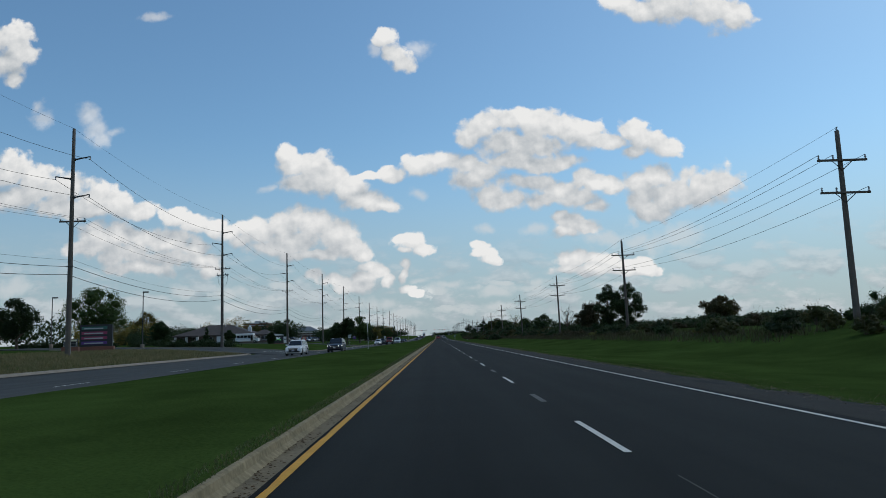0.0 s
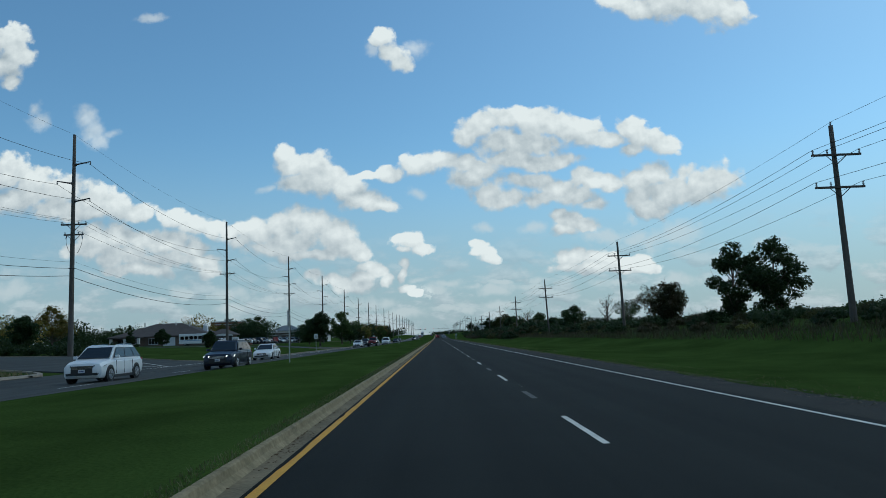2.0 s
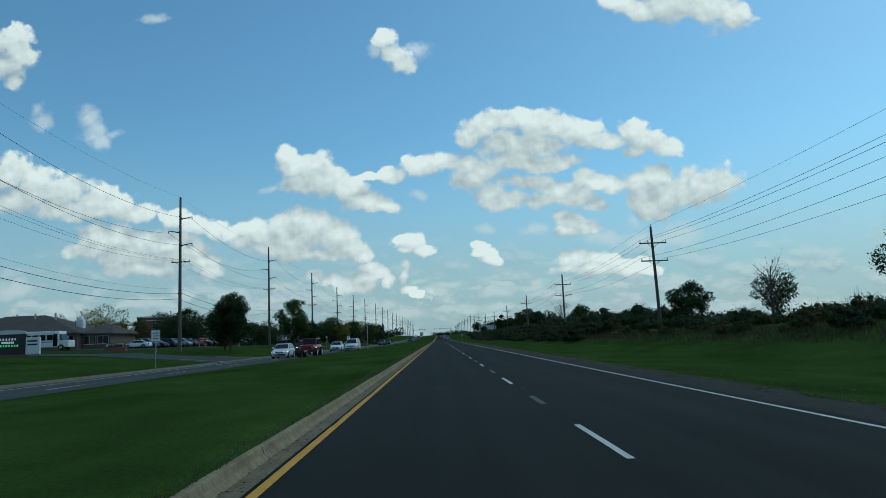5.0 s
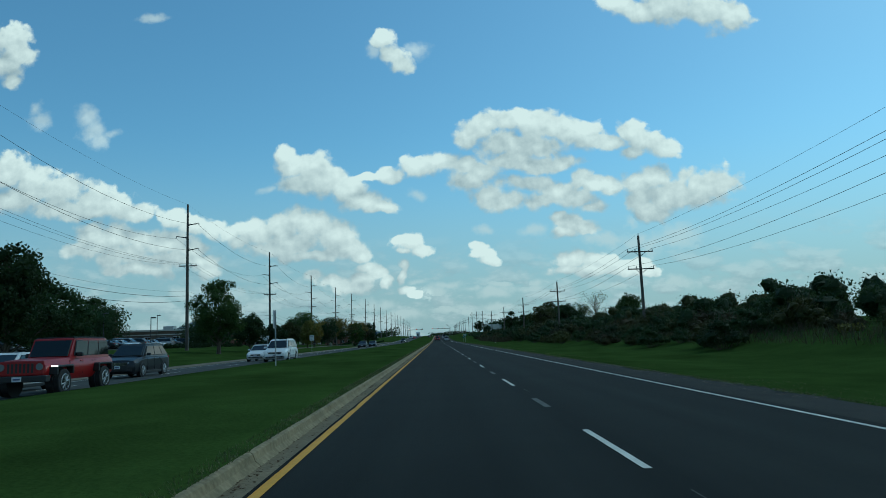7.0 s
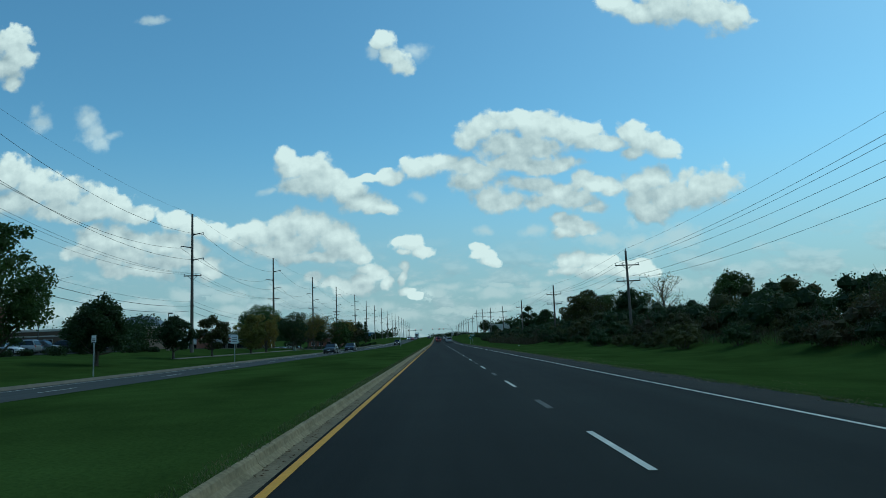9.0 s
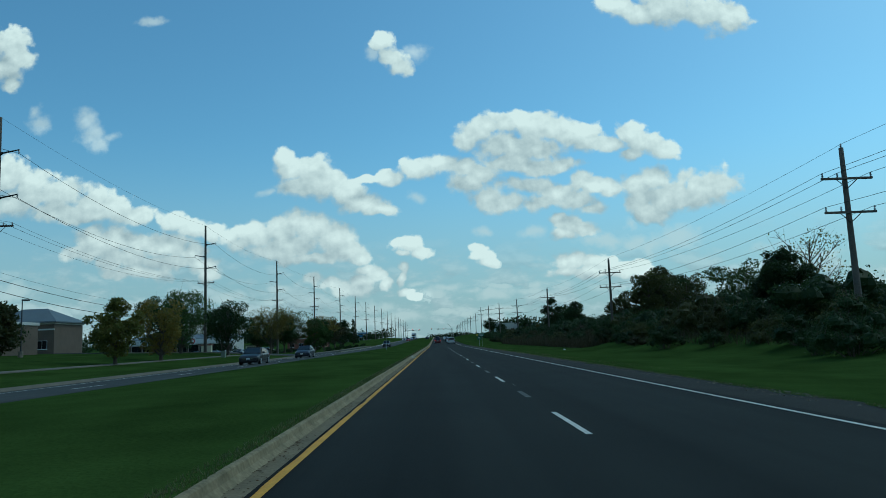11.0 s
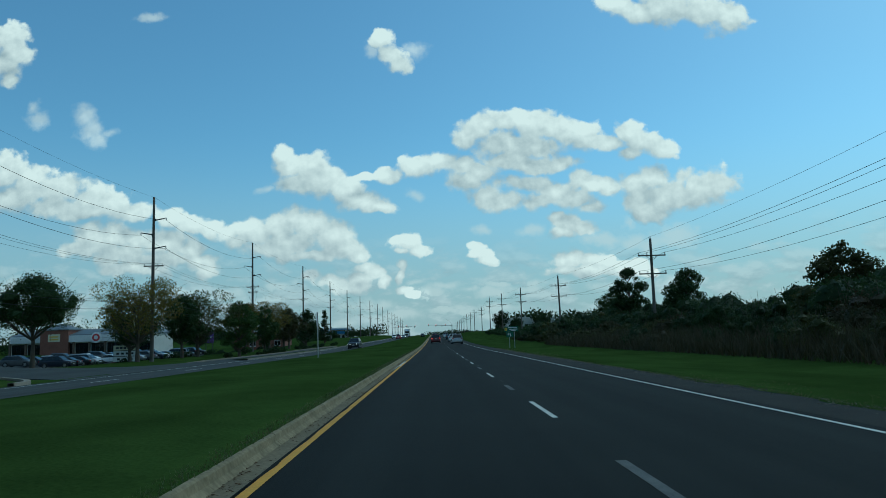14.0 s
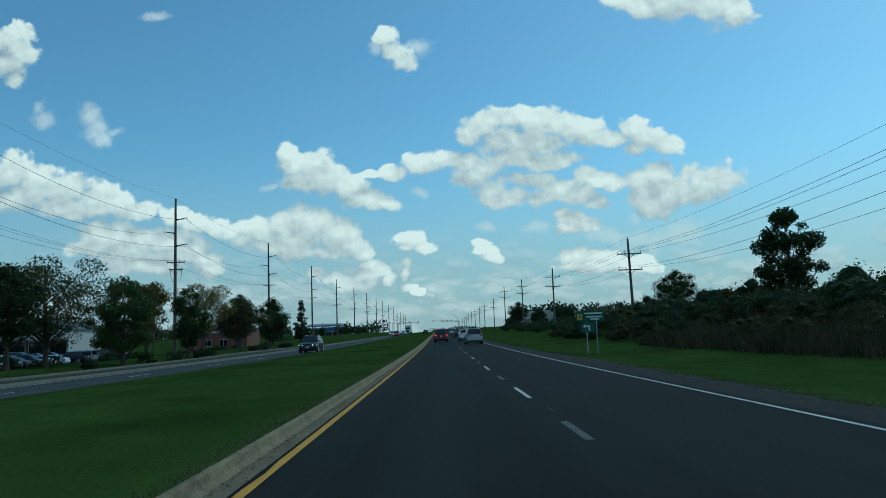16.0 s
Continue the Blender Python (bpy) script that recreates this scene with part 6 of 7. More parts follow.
# driveways and car parks
def slab(name, x0, x1, y0, y1, material, label, dz=0.03, category="car park"):
    """Paving laid on the land, following its fall."""
    xs = sorted({x0, x1, *[x for x in gx if x0 < x < x1]})
    ys = np.arange(y0, y1 + 0.1, (y1 - y0) / max(1, round((y1 - y0) / 3)))
    v = [(x, y, ground_z(x) + 0.02 + dz if x < -20.3 else left_z(-19.4) + 0.02) for y in ys for x in xs]
    n, m = len(xs), len(ys)
    k = len(v)
    v += [(x, y, z - 0.3) for x, y, z in v]
    f = [(i * n + j, i * n + j + 1, (i + 1) * n + j + 1, (i + 1) * n + j) for i in range(m - 1) for j in range(n - 1)]
    rim = [j for j in range(n)] + [i * n + n - 1 for i in range(1, m)] + [(m - 1) * n + j for j in range(n - 2, -1, -1)] + [i * n for i in range(m - 2, 0, -1)]
    f += [(a, a + k, b + k, b) for a, b in zip(rim, rim[1:] + rim[:1])]
    ob = new(name, mesh_of(name, np.array(v), np.array(f), material))
    return tagged(ob, label, category, kind="structure")


slab("driveway", -64, -19.3, 96, 118, M_ASPHALT_OLD, "grey asphalt driveway joining the opposite road", 0.06)
slab("driveway", -58, -19.3, 194, 206, M_ASPHALT_OLD, "grey asphalt driveway joining the opposite road")
slab("driveway", -58, -19.3, 378, 408, M_ASPHALT_OLD, "grey asphalt driveway joining the opposite road", 0.06)
slab("car_park", -90, -50, 240, 350, M_ASPHALT_OLD, "grey asphalt car park behind the lawn")
slab("car_park", -90, -50, 440, 520, M_ASPHALT_OLD, "grey asphalt car park before the shops")
slab("footpath", -28.6, -27.7, 300, 372, M_PATH, "pale worn concrete footpath across the lawn", category="footpath")


def kerb_return(x, y, r, a0, a1):
    bm = bmesh.new()
    n = 12
    prev = None
    for i in range(n + 1):
        a = radians(a0 + (a1 - a0) * i / n)
        c, s = math.cos(a), math.sin(a)
        q = []
        for rr, z in ((r, -0.4), (r, 0.14), (r + 0.3, 0.14), (r + 0.36, -0.4)):
            px, py = x + rr * c, y + rr * s
            q.append(bm.verts.new((px, py, z + max(left_z(-19.6), ground_z(px) - 0.03) + 0.02)))
        if prev:
            for j in range(3):
                bm.faces.new((prev[j], prev[j + 1], q[j + 1], q[j]))
        prev = q
    return tagged(part("kerb_return", bm, M_CONCRETE), "curved pale concrete kerb at a driveway mouth", "kerb", kind="structure")


def kerb_run(x0, x1, y):
    """Straight kerb along a driveway's edge."""
    bm = bmesh.new()
    prev = None
    for i in range(9):
        x = x0 + (x1 - x0) * i / 8
        z = max(left_z(-19.6), ground_z(x) - 0.03) + 0.02
        q = [bm.verts.new((x, y + dy, z + h)) for dy, h in ((-0.12, -0.4), (-0.1, 0.16), (0.1, 0.16), (0.12, -0.4))]
        if prev:
            for j in range(3):
                bm.faces.new((prev[j], prev[j + 1], q[j + 1], q[j]))
        prev = q
    return tagged(part("kerb_run", bm, M_CONCRETE), "straight pale concrete kerb along a driveway", "kerb", kind="structure")


def lane_paint(points, w=0.14):
    """A painted line on the driveway mouth through the given points."""
    bm = bmesh.new()
    prev = None
    for k, (x, y) in enumerate(points):
        a, b = points[max(0, k - 1)], points[min(len(points) - 1, k + 1)]
        d = Vector((b[0] - a[0], b[1] - a[1])).normalized() * w / 2
        z = (ground_z(x) + 0.10 if x < -20.3 else left_z(-19.4) + 0.05)
        q = [bm.verts.new((x - d.y, y + d.x, z)), bm.verts.new((x + d.y, y - d.x, z))]
        if prev:
            bm.faces.new((prev[0], prev[1], q[1], q[0]))
        prev = q
    return tagged(part("painted_line", bm, M_WHITE_LINE), "white painted line at a driveway mouth", "road marking", kind="structure")


kerb_return(-27.5, 91, 4.0, 0, 90)
kerb_run(-27.5, -50, 95.1)
kerb_run(-25.0, -58, 118.3)
kerb_return(-25.0, 123.2, 5.0, 270, 360)
lane_paint([(-20.9, 98), (-20.4, 106), (-20.35, 113), (-20.32, 117.5)])
lane_paint([(-25.5, 111.5), (-24, 110), (-22, 107.5), (-20.5, 105)])
lane_paint([(-25.5, 106.5), (-23, 105.6), (-20.6, 104.4)])
kerb_return(-25.2, 372.6, 5.4, 0, 90)
kerb_run(-25.2, -48, 378)
kerb_return(-28.6, 413.4, 5.0, 270, 360)
kerb_run(-28.6, -56, 408.2)
for y0, y1 in ((194, 206),):
    kerb_return(-25.2, y0 - 5.4, 5.4, 0, 90)
    kerb_return(-25.2, y1 + 5.4, 5.4, 270, 360)

at(clinic(), -77.1, 252)
at(brick_block(11, 12, 8.6, "two-storey red brick building with pale bands"), -85.8, 345)
at(brick_block(26, 12, 3.9, "long low brown brick building behind a car park", 1, M_TANBRICK), -71, 362)
at(brick_block(14, 12, 5.0, "brick shop building with a pale cornice", 1), -50, 548)
bp = empty("purple_sign")
pp = box_part("panel", (-1.2, 1.2, -0.15, 0.15, 2.2, 5.2), M_SIGNPURPLE, bp, 0.03)
box_part("lettering_bar", (-0.8, 0.8, -0.17, -0.15, 3.6, 3.9), M_SIGNWHITE, pp)
for s in (-0.9, 0.9):
    cyl_part("leg", (s, 0, -0.3), (s, 0, 2.2), 0.1, M_DARKSTEEL, bp)
at(tagged(bp, "square purple sign beside a brick shop", "sign"), -61.4, 539)
at(shops(), -89.3, 525)
gb = brick_block(12, 10, 5.2, "beige shop building with a grey hipped roof", 1, M_TANBRICK, "shop_building")
hip_roof(gb, -6, 6, 0, 10, 5.7, 8.2, M_GREYROOF, inset=4.5)
at(gb, -71, 392)
at(bus(), -63.8, 240, z=ground_z(-62.9)).scale = (1.07, 1.07, 1.07)
at(monument_sign(3.3, 2.6, "led", "dark electronic message sign with lit green letters"), -42.8, 196, 8, z=ground_z(-41) - 0.35)
at(monument_sign(2.7, 1.15, "plain", "low white sign on the lawn"), -47.5, 231)
at(monument_sign(3.9, 3.3, "rows", "dark sign board with pink and teal rows"), -43.3, 93.5, 10)
at(monument_sign(1.5, 1.5, "plain", "small white sign beside a dark board"), -44.3, 89, 10)
at(monument_sign(3.3, 3.0, "plain", "cream and white sign board of the shops"), -44.3, 444, 5)
for x, y, h in ((-43.7, 109, 8.4), (-59.3, 113, 7.8), (-44.7, 287, 5.0), (-58, 300, 6.2), (-62, 335, 7.0), (-57, 470, 7.5), (-48, 352, 6.6)):
    at(lamp_post(h), x, y, 20)
for x, y, h, w, ph, back, lb in ((-21.3, 178.3, 2.9, 0.65, 0.8, False, "white road sign on a steel post beside the kerb"), (-21.5, 299, 2.8, 0.75, 0.85, False, "white road sign on a steel post on the verge"),
                                 (-8.7, 92.5, 3.1, 0.9, 0.9, True, "bare back of a square sign on the median"), (-8.3, 210.3, 2.9, 0.9, 0.9, True, "bare back of a square sign on the median"),
                                 (-8.5, 393, 3.4, 0.9, 0.92, True, "bare back of a square sign on the median"), (-22, 268, 2.6, 0.3, 0.4, False, "small white sign on the verge")):
    at(street_sign(h, w, ph, M_SIGNWHITE, lb, back), x, y, -87 if back else 0)
rb = empty("notice_board")
nb = box_part("panel", (-0.75, 0.75, -0.05, 0.0, 0.7, 2.0), M_SIGNRED, rb, 0.01)
for k in range(3):
    box_part("lettering_bar", (-0.55, 0.55 - 0.15 * k, -0.06, -0.05, 1.68 - 0.36 * k, 1.84 - 0.36 * k), M_CREAM, nb)
for x in (-0.6, 0.6):
    box_part("leg", (x - 0.05, x + 0.05, 0.0, 0.08, -0.3, 2.0), M_WHITETRIM, rb)
at(tagged(rb, "red and white notice board on the lawn", "sign"), -51.5, 283, 4)
ub = empty("utility_box")
box_part("cabinet", (-0.26, 0.26, -0.25, 0.25, -0.1, 0.78), M_BOXGREEN, ub, 0.03)
box_part("lid", (-0.28, 0.28, -0.27, 0.27, 0.78, 0.83), M_BOXGREEN, ub, 0.02)
at(tagged(ub, "grey-green metal utility cabinet on the verge", "utility box"), -27.2, 361)

# parked cars
PARKED = [("sedan", P_WHITE), ("suv", P_GREY), ("suv", P_BLACK), ("hatch", P_GREY), ("suv", P_NAVY), ("sedan", P_NAVY), ("sedan", P_BLACK), ("minivan", P_SILVER)]
protos = []
for kind, pm in PARKED:
    nm = pm.name.split("_car")[0].replace("_", " ")
    protos.append(vehicle(kind, pm, "%s %s parked in a car park" % (nm, {"suv": "crossover car", "sedan": "saloon car", "hatch": "hatchback", "pickup": "pickup truck", "minivan": "minivan"}[kind]), name="car", group="parked cars"))
spots = [(-54.5 + 0.2 * (i % 3), 256 + i * 3.0, 90 if i % 4 else -90) for i in range(28)] + [(-67, 270 + i * 5.6, 90) for i in range(10)] + \
        [(-55 - (i % 2) * 0.4, 446 + i * 3.0, -90 if i % 3 else 90) for i in range(22)] + [(-63, 450 + i * 4.4, 90) for i in range(13)]
pr = random.Random(8)
for i, (x, y, rz) in enumerate(spots):
    if i >= len(protos) and pr.random() < 0.12:
        continue
    z = ground_z(x) + 0.11
    if i < len(protos):
        park(protos[i], x, y, rz, z)
    else:
        copy_thing(protos[pr.randrange(len(protos))], pose(x, y, z, 0, 0, rz + pr.uniform(-2, 2)))

# background trees and low hedges of the opposite side
thicket("far_trees", 21, belt(21, -75, -260, 140, 190, 40, 5, 6.5) + belt(22, -100, -130, 215, 420, 40, 5, 7) + belt(23, -110, -125, 420, 900, 60, 6, 8.5), L_DARK, 640, 0.32, "distant belt of dark green trees")
thicket("far_trees", 22, belt(24, -78, -98, 302, 312, 8, 4, 9.5) + belt(25, -75, -100, 180, 200, 6, 4, 6.0), L_AUTUMN, 1500, 0.2, "distant trees turning gold behind buildings")
thicket("far_trees", 23, belt(26, -58, -78, 300, 332, 14, 4.2, 8.0) + belt(27, -48, -54, 318, 358, 10, 3.2, 5.6) + belt(28, -44, -38, 600, 790, 12, 3, 4.5), L_DARK, 1100, 0.2, "dense dark green trees between car park and verge")
thicket("hedge", 24, belt(29, -34, -60, 128, 150, 14, 1.5, 1.5) + belt(30, -33, -72, 121, 127, 22, 1.3, 1.2) + belt(38, -60, -78, 150, 190, 14, 2.4, 3.6) + belt(31, -45, -47, 300, 345, 12, 1.2, 1.1) + belt(32, -29, -30, 446, 540, 16, 1.0, 1.2) + belt(37, -44, -44, 436, 540, 26, 1.1, 1.1), L_DARK, 420, 0.13, "low clipped dark hedge bushes on the lawn")
thicket("far_trees", 25, belt(33, -40, -300, 900, 1100, 40, 8, 9) + belt(34, 40, 320, 700, 1100, 50, 8, 10) + belt(35, 45, 60, 640, 1000, 40, 5, 7.5) + belt(36, -8, 60, 1330, 1380, 20, 8, 7), L_DARK, 260, 0.8, "distant dark tree line on the horizon")

ep = empty("entrance_pillar")
box_part("base", (-1.0, 1.0, -0.5, 0.5, -0.4, 0.6), M_BRICK, ep, 0.03)
box_part("panel", (-0.9, 0.9, -0.4, 0.4, 0.6, 2.0), M_CREAM, ep, 0.03)
box_part("cap", (-1.05, 1.05, -0.55, 0.55, 2.0, 2.2), M_BRICK, ep, 0.04)
at(tagged(ep, "cream and brick entrance pillar beside a driveway", "pillar"), -42, 401.5)

# ---- right-hand signs and the signalled junction ahead ----
def guide_sign():
    s = empty("guide_sign")
    for x in (-0.30, 0.33):
        cyl_part("post", (x, 0.05, -0.4), (x, 0.05, 2.1), 0.035, M_STEEL, s, n=8)
    b1 = box_part("upper_board", (-0.95, 0.85, -0.02, 0.0, 2.02, 2.66), M_SIGNGREEN, s, 0.004, "green board with white lettering bars")
    box_part("yellow_patch", (-0.88, -0.56, -0.026, -0.02, 2.12, 2.50), M_SIGNYELLOW, b1)
    box_part("black_symbol", (-0.76, -0.68, -0.03, -0.026, 2.22, 2.40), M_BLACKSIGN, b1)
    for z0, x0, x1 in ((2.47, -0.42, 0.70), (2.25, -0.30, 0.72), (2.10, -0.05, 0.5)):
        box_part("lettering_bar", (x0, x1, -0.026, -0.02, z0, z0 + 0.09), M_SIGNWHITE, b1)
    b2 = box_part("lower_board", (-0.68, 0.22, -0.02, 0.0, 1.32, 1.96), M_SIGNGREEN, s, 0.004, "green board with a white arrow")
    bm = bmesh.new()
    add_box(bm, -0.20, -0.10, -0.026, -0.02, 1.42, 1.72)
    add_box(bm, -0.42, -0.10, -0.0262, -0.02, 1.66, 1.76)
    v = [bm.verts.new(q) for q in ((-0.40, -0.0264, 1.58), (-0.40, -0.0264, 1.84), (-0.56, -0.0264, 1.71))]
    bm.faces.new(v)
    part("arrow", bm, M_SIGNWHITE, b2, "white left-turn arrow")
    return tagged(s, "green guide sign with two boards on steel posts", "road sign")


at(guide_sign(), 10.0, 429.5)
M_SIGBODY = mat("signal_housing", (0.02, 0.02, 0.018), 0.5, var=0.1, bump=0)
M_SIGRED = glow("lit_red_signal", (1.0, 0.06, 0.04), 1.5)


def signal_mast(arm, side, h=6.2, heads=3, luminaire=True):
    """A curved mast arm over the road, with signal heads and a street lamp."""
    p = empty("traffic_signal")
    cyl_part("base", (0, 0, -0.2), (0, 0, 0.3), 0.3, M_CONCRETE, p)
    cyl_part("mast", (0, 0, 0.3), (0, 0, h + 0.2), 0.16, M_STEEL, p, r1=0.13)
    bm = bmesh.new()
    n = 8
    pts = [(side * arm * i / n, 0, h - 0.45 + 0.55 * math.sin(math.pi / 2 * i / n)) for i in range(n + 1)]
    for i, (a, b) in enumerate(zip(pts, pts[1:])):
        add_cyl(bm, a, b, 0.12 - 0.008 * i, 0.112 - 0.008 * i, 8, cap=False)
    part("mast_arm", bm, M_STEEL, p)
    for k in range(heads):
        x = side * arm * (1.0 - k * 0.36)
        hd = box_part("signal_head", (x - 0.2, x + 0.2, -0.3, -0.1, h - 0.55, h + 0.6), M_SIGBODY, p, 0.03)
        for j, m in enumerate((M_SIGRED, M_AMBER, M_SIGNTEAL)):
            z = h + 0.4 - j * 0.38
            cyl_part("lens", (x, -0.33, z), (x, -0.3, z), 0.13, m, hd, n=12)
    if luminaire:
        bm = bmesh.new()
        pts = [(side * 3.2 * math.sin(math.pi / 2 * i / 8), 0, h + 3.6 - 3.4 * (1 - i / 8) ** 2.0) for i in range(9)]
        for a, b in zip(pts, pts[1:]):
            add_cyl(bm, a, b, 0.06, n=6, cap=False)
        part("lamp_arm", bm, M_STEEL, p)
        box_part("lamp_head", (side * 3.2 - 0.35, side * 3.2 + 0.35, -0.15, 0.15, h + 3.5, h + 3.66), M_STEEL, p, 0.04)
    return tagged(p, "grey traffic signal mast with heads over the lanes", "traffic signal", "signals at the junction")


at(signal_mast(15.0, 1, 6.3, heads=3), -27.0, 812, z=-0.3)
at(signal_mast(15.0, -1, 6.3), 11.8, 814, z=0)
at(signal_mast(12.0, 1, 6.3, 2, False), -25.5, 846, z=-0.3)
at(signal_mast(12.0, -1, 6.3, 2), 13.5, 850, z=0)
tagged(strip("cross_road", [(-140, 0.2), (-22, -0.33), (-2, 0.03), (8, 0.03), (120, 0.6)], 822, 840, 6, M_ASPHALT_OLD), "cross street at the signalled junction", "road")


def lorry():
    t = empty("lorry")
    bm = bmesh.new()
    add_box(bm, -1.25, 1.25, 2.4, 14, 1.1, 4.0, 0.05)
    part("trailer", bm, P_WHITE, t)
    bm = bmesh.new()
    add_box(bm, -1.15, 1.15, -0.3, 2.1, 0.7, 3.5, 0.15)
    add_box(bm, -0.95, 0.95, -2.0, -0.2, 0.6, 1.9, 0.15)
    part("cab", bm, P_WHITE, t)
    box_part("windscreen", (-1.0, 1.0, -0.33, -0.3, 2.0, 2.9), M_GLASS, t, 0.01)
    box_part("grille", (-0.6, 0.6, -2.03, -2.0, 0.8, 1.7), M_TRIM, t, 0.01)
    box_part("bumper", (-1.2, 1.2, -2.2, -1.9, 0.45, 0.8), M_CHROME, t, 0.04)
    for y in (-1.2, 1.2, 2.4, 11.5, 12.7):
        for s in (-1, 1):
            cyl_part("wheel", (s * 0.85, y, 0.5), (s * 1.2, y, 0.5), 0.5, M_TYRE, t, n=16)
    return tagged(t, "white lorry with a box trailer far down the road", "lorry")


park(lorry(), -13.0, 692)
for i, (kind, pm, x, y) in enumerate((("suv", P_WHITE, -16.2, 640), ("sedan", P_RED, -13, 610), ("suv", P_BLACK, -16.2, 668), ("sedan", P_SILVER, -13, 655))):
    park(vehicle(kind, pm, "%s car far along the opposite road" % pm.name.split("_car")[0].replace("_", " "), lit=True, group="cars on the opposite road"), x, y)


def filling_station():
    b = empty("filling_station")
    box_part("canopy", (-7, 7, -4, 4, 4.6, 5.6), M_SIGNWHITE, b, 0.05)
    box_part("canopy_band", (-7.03, 7.03, -4.03, 4.03, 4.6, 4.95), M_BLUE, b)
    for x in (-5, 5):
        for y in (-2.5, 2.5):
            cyl_part("column", (x, y, -0.4), (x, y, 4.6), 0.22, M_STEEL, b)
    box_part("kiosk", (-5, 5, 8, 15, -0.4, 4.0), M_STUCCO, b, 0.05)
    box_part("kiosk_fascia", (-5.1, 5.1, 7.8, 8.0, 2.9, 4.1), M_BLUE, b)
    for x in (-3, 0, 3):
        window(b, x, 8, 0.5, 2.4, 2.0)
    return tagged(b, "filling station with a white and blue canopy", "building")


at(filling_station(), -46, 682)
at(brick_block(22, 14, 5.0, "pale low shop building beyond the junction", 1, M_STUCCO, "shop_building"), 44, 668)

# ---- grasses: ragged fringe along the kerb, dry grass and reeds ----
def blades(name, seed, n, where, h0, h1, w, material, label):
    """Many single grass blades; where(rng, n) gives their feet."""
    rng = np.random.default_rng(seed)
    base = where(rng, n)
    a = rng.random(n) * 6.283
    h = h0 + (h1 - h0) * rng.random(n)
    dx, dy = np.cos(a) * w, np.sin(a) * w
    lean = rng.normal(size=(n, 2)) * (h * 0.35)[:, None]
    v0 = base + np.stack([-dx, -dy, np.zeros(n)], 1)
    v1 = base + np.stack([dx, dy, np.zeros(n)], 1)
    v2 = base + np.stack([lean[:, 0], lean[:, 1], h], 1)
    v = np.stack([v0, v1, v2], 1).reshape(-1, 3)
    ob = new(name, mesh_of(name, v, np.arange(n * 3).reshape(n, 3), material))
    return tagged(ob, label, "grass", kind="stuff")


G_BLADE = leaf_mat("grass_blades", (0.085, 0.12, 0.035), (0.20, 0.19, 0.085), 0.4)
G_DRY = leaf_mat("dry_blades", (0.26, 0.20, 0.10), (0.09, 0.10, 0.035), 0.35)


def spread(x0, x1, y0, y1, bias=1.0, lift=0.0):
    def where(rng, n):
        x = x0 + (x1 - x0) * rng.random(n) ** bias
        y = y0 + (y1 - y0) * rng.random(n)
        z = np.interp(x, gx, [ground_z(q) for q in gx])
        return np.stack([x, y, z + lift], 1)
    return where


blades("grass_fringe", 31, 64000, spread(-1.885, -2.2, 0, 425, 1.3, 0.0), 0.015, 0.06, 0.009, G_BLADE, "ragged grass blades along the kerb")
blades("grass_fringe", 32, 30000, spread(7.42, 7.9, 5, 425, 1.8, 0.0), 0.012, 0.035, 0.012, G_BLADE, "ragged grass blades along the shoulder")
blades("dry_grass", 33, 9000, spread(7.4, 7.8, 5, 425, 1.8, 0.0), 0.012, 0.045, 0.014, G_DRY, "dry straw-coloured grass at the edge of the shoulder")
blades("dry_grass", 37, 26000, spread(7.45, 9.5, 5, 425, 1.8, 0.0), 0.008, 0.025, 0.012, G_DRY, "short yellowing grass beside the shoulder")
blades("dry_grass", 34, 44000, spread(-24.2, -40, 22, 93, 1.0, 0.0), 0.1, 0.34, 0.03, G_DRY, "dry brown grass on the far verge")
blades("reeds", 35, 14000, spread(15.5, 19.5, 345, 440, 1.0, 0.0), 0.5, 1.5, 0.03, L_REED, "brown reeds and tall weeds before the shrubs")
blades("tall_weeds", 36, 16000, spread(18.5, 22.5, 40, 345, 1.0, 0.0), 0.3, 0.8, 0.02, L_REED, "tall brown and green weeds before the shrubs")


def scatter(name, seed, n, x0, x1, bias, y0, y1, s0, s1, material, label, category, flat=0.5, lift=0.0):
    """Many loose bits, four faces each, lying on the ground."""
    rng = np.random.default_rng(seed)
    x = x0 + (x1 - x0) * rng.random(n) ** bias
    y = y0 + (y1 - y0) * rng.random(n)
    patchy = np.array([noise.noise(Vector((q * 0.35, seed, 0))) for q in y]) + rng.normal(size=n) * 0.25
    x, y = x[patchy > 0.0], y[patchy > 0.0]
    n = len(x)
    size = s0 + (s1 - s0) * rng.random(n) ** 2
    base = np.stack([x, y, np.full(n, lift)], 1)
    v = np.zeros((n, 4, 3))
    for k in range(3):
        a = rng.random(n) * 0.9 + k * 2.094
        v[:, k] = base + np.stack([np.cos(a) * size, np.sin(a) * size, rng.random(n) * 0.003], 1)
    v[:, 3] = base + np.stack([rng.normal(size=n) * size * 0.3, rng.normal(size=n) * size * 0.3, size * flat], 1)
    i = np.arange(n)[:, None] * 4
    f = np.concatenate([i + np.array([q]) for q in ((0, 1, 3), (1, 2, 3), (2, 0, 3))])
    return tagged(new(name, mesh_of(name, v.reshape(-1, 3), f, material)), label, category, kind="stuff")


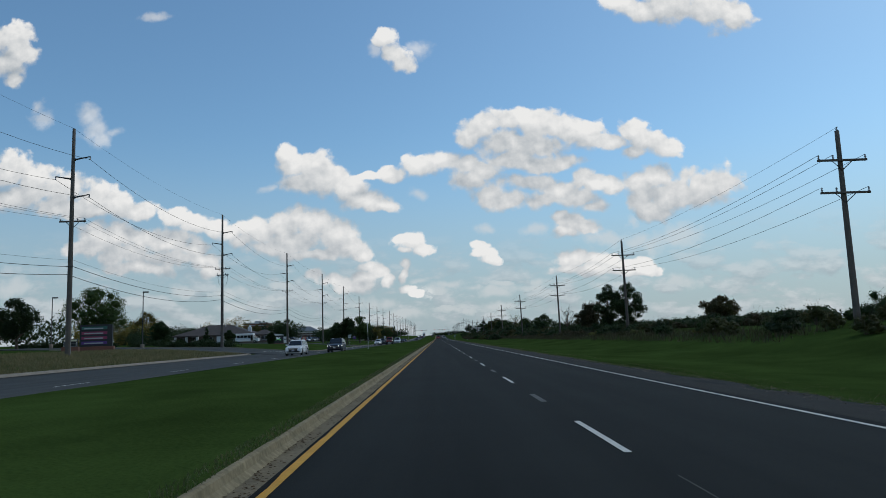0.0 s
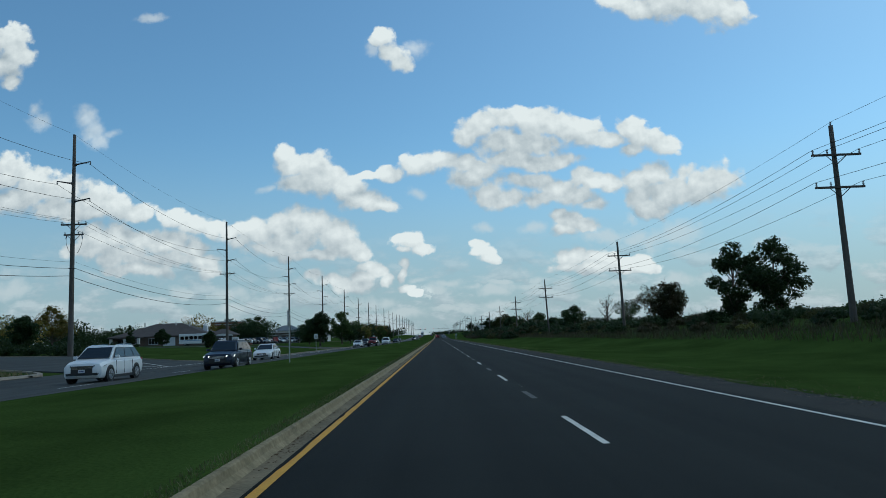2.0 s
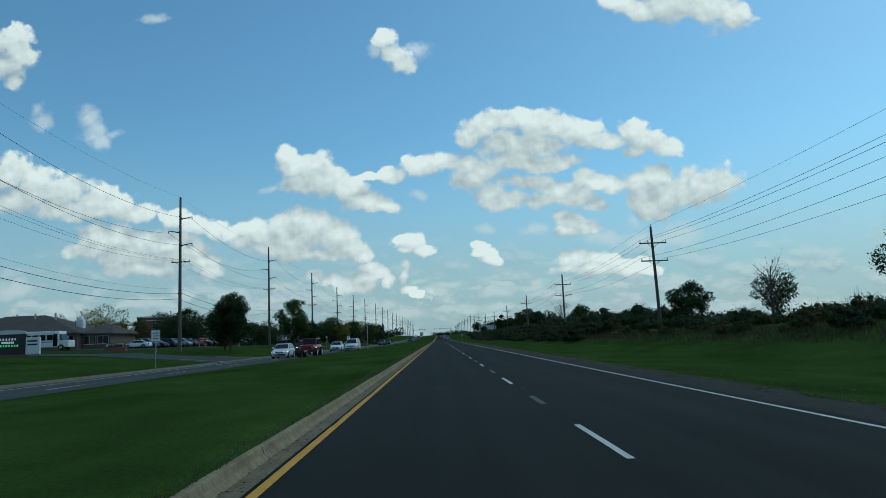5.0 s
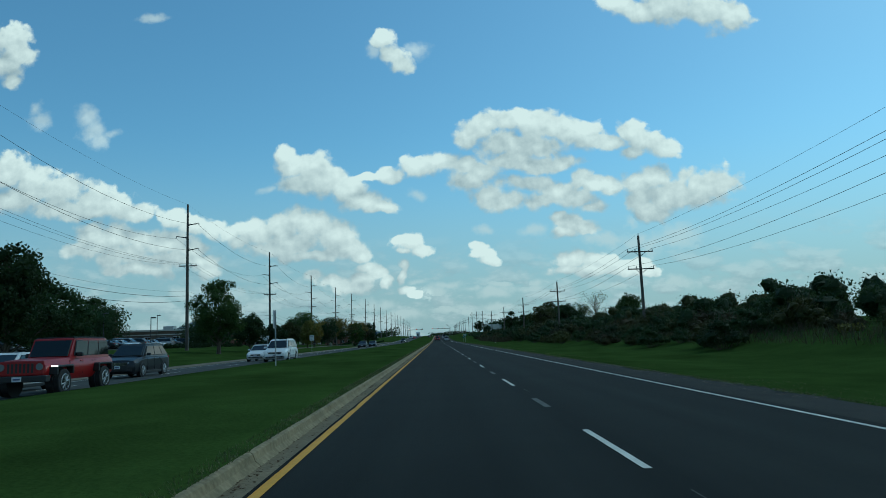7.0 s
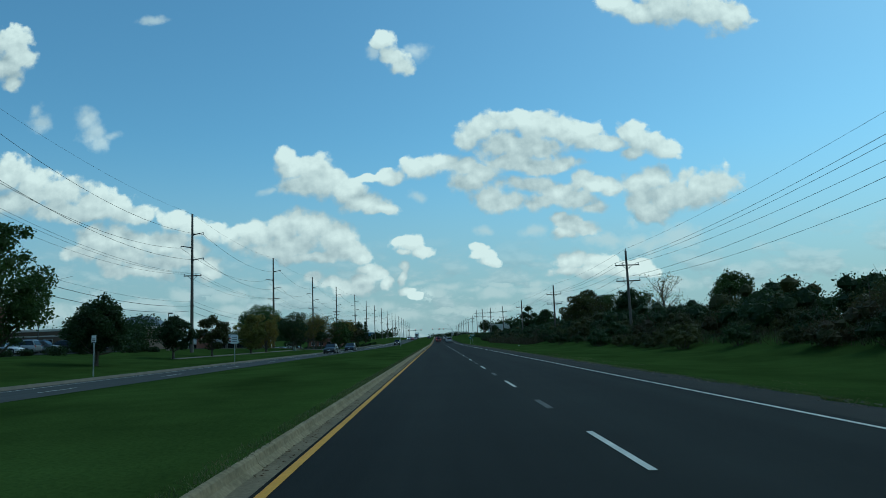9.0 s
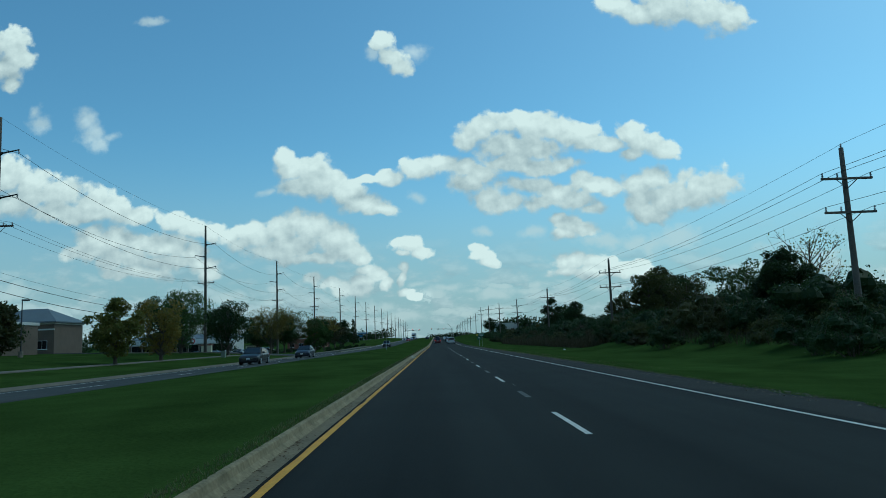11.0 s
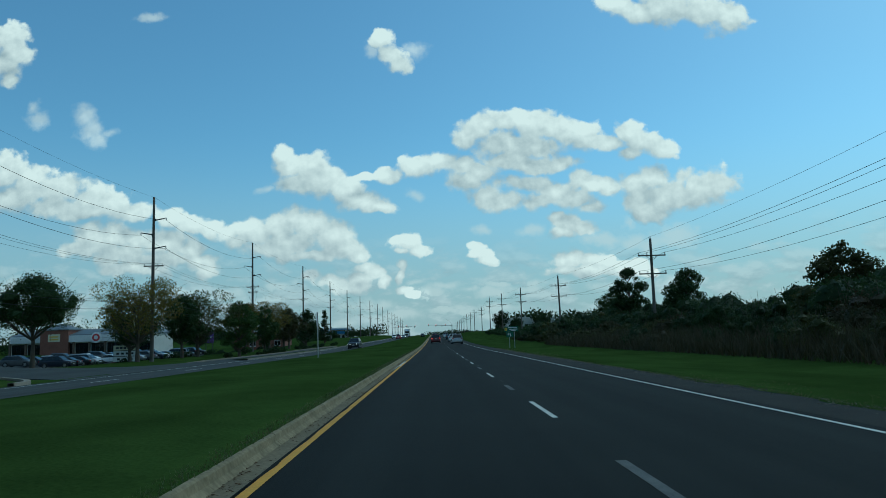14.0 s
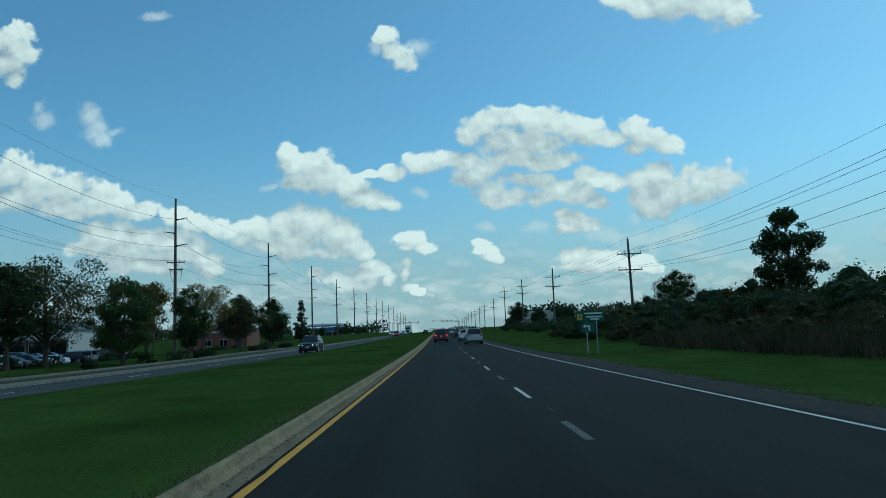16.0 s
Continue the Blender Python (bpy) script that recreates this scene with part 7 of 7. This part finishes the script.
scatter("gravel", 41, 22000, 7.5, 6.9, 1.6, 3, 425, 0.012, 0.045, M_GRAVEL, "loose pale gravel along the edge of the shoulder", "gravel", 0.6, -0.03)
scatter("leaf_debris", 42, 26000, -1.79, -1.56, 1.8, 3, 425, 0.008, 0.028, M_DEBRIS, "brown dead leaves and grit lying in the gutter", "debris", 0.3, 0.007)

# ---- litter ----
def litter(seed, size, material, label, name, category):
    """A crumpled scrap."""
    rng = random.Random(seed)
    bm = bmesh.new()
    bmesh.ops.create_icosphere(bm, subdivisions=2, radius=size)
    for v in bm.verts:
        v.co *= 0.6 + 0.7 * rng.random()
        v.co.z = max(-0.02, v.co.z * 0.55)
    return tagged(part(name, bm, material), label, category)


at(litter(1, 0.17, M_SIGNWHITE, "crumpled white litter lying on the grass", "litter", "litter"), 14.2, 347, z=-0.22)
twig = bmesh.new()
for a, b, r in (((-0.2, -0.1, 0.02), (0.02, 0.03, 0.025), 0.016), ((0.02, 0.03, 0.025), (0.19, 0.09, 0.03), 0.012), ((0.0, 0.0, 0.02), (0.06, -0.12, 0.02), 0.008)):
    add_cyl(twig, a, b, r, r * 0.7, 6)
stick = tagged(part("twig", twig, M_BARK), "short dark broken twig lying in the gutter", "twig")
stick.location, stick.scale = (-1.74, 325.9, 0.014), (0.7, 0.7, 0.7)

# ---- lay the far end of the place on its grade ----
for ob in [o for o in scene.objects if o.parent is None and o.type in ("MESH", "EMPTY")]:
    if ob.type == "MESH" and ob.location.length == 0:
        co = np.empty(len(ob.data.vertices) * 3, np.float32)
        ob.data.vertices.foreach_get("co", co)
        far = np.nonzero(co[1::3] > 380)[0]
        hung = ob.name.startswith("overhead_wire")
        for i in far:
            co[3 * i + 2] += rise(co[3 * i + 1]) - (0 if hung else dip(co[3 * i], co[3 * i + 1]))
        ob.data.vertices.foreach_set("co", co)
        ob.data.update()
    elif ob.location.y == 0 and ob.children:
        for piece in ob.children:
            piece.location.z += rise(piece.location.y)
    else:
        ob.location.z += rise(ob.location.y) - dip(ob.location.x, ob.location.y)
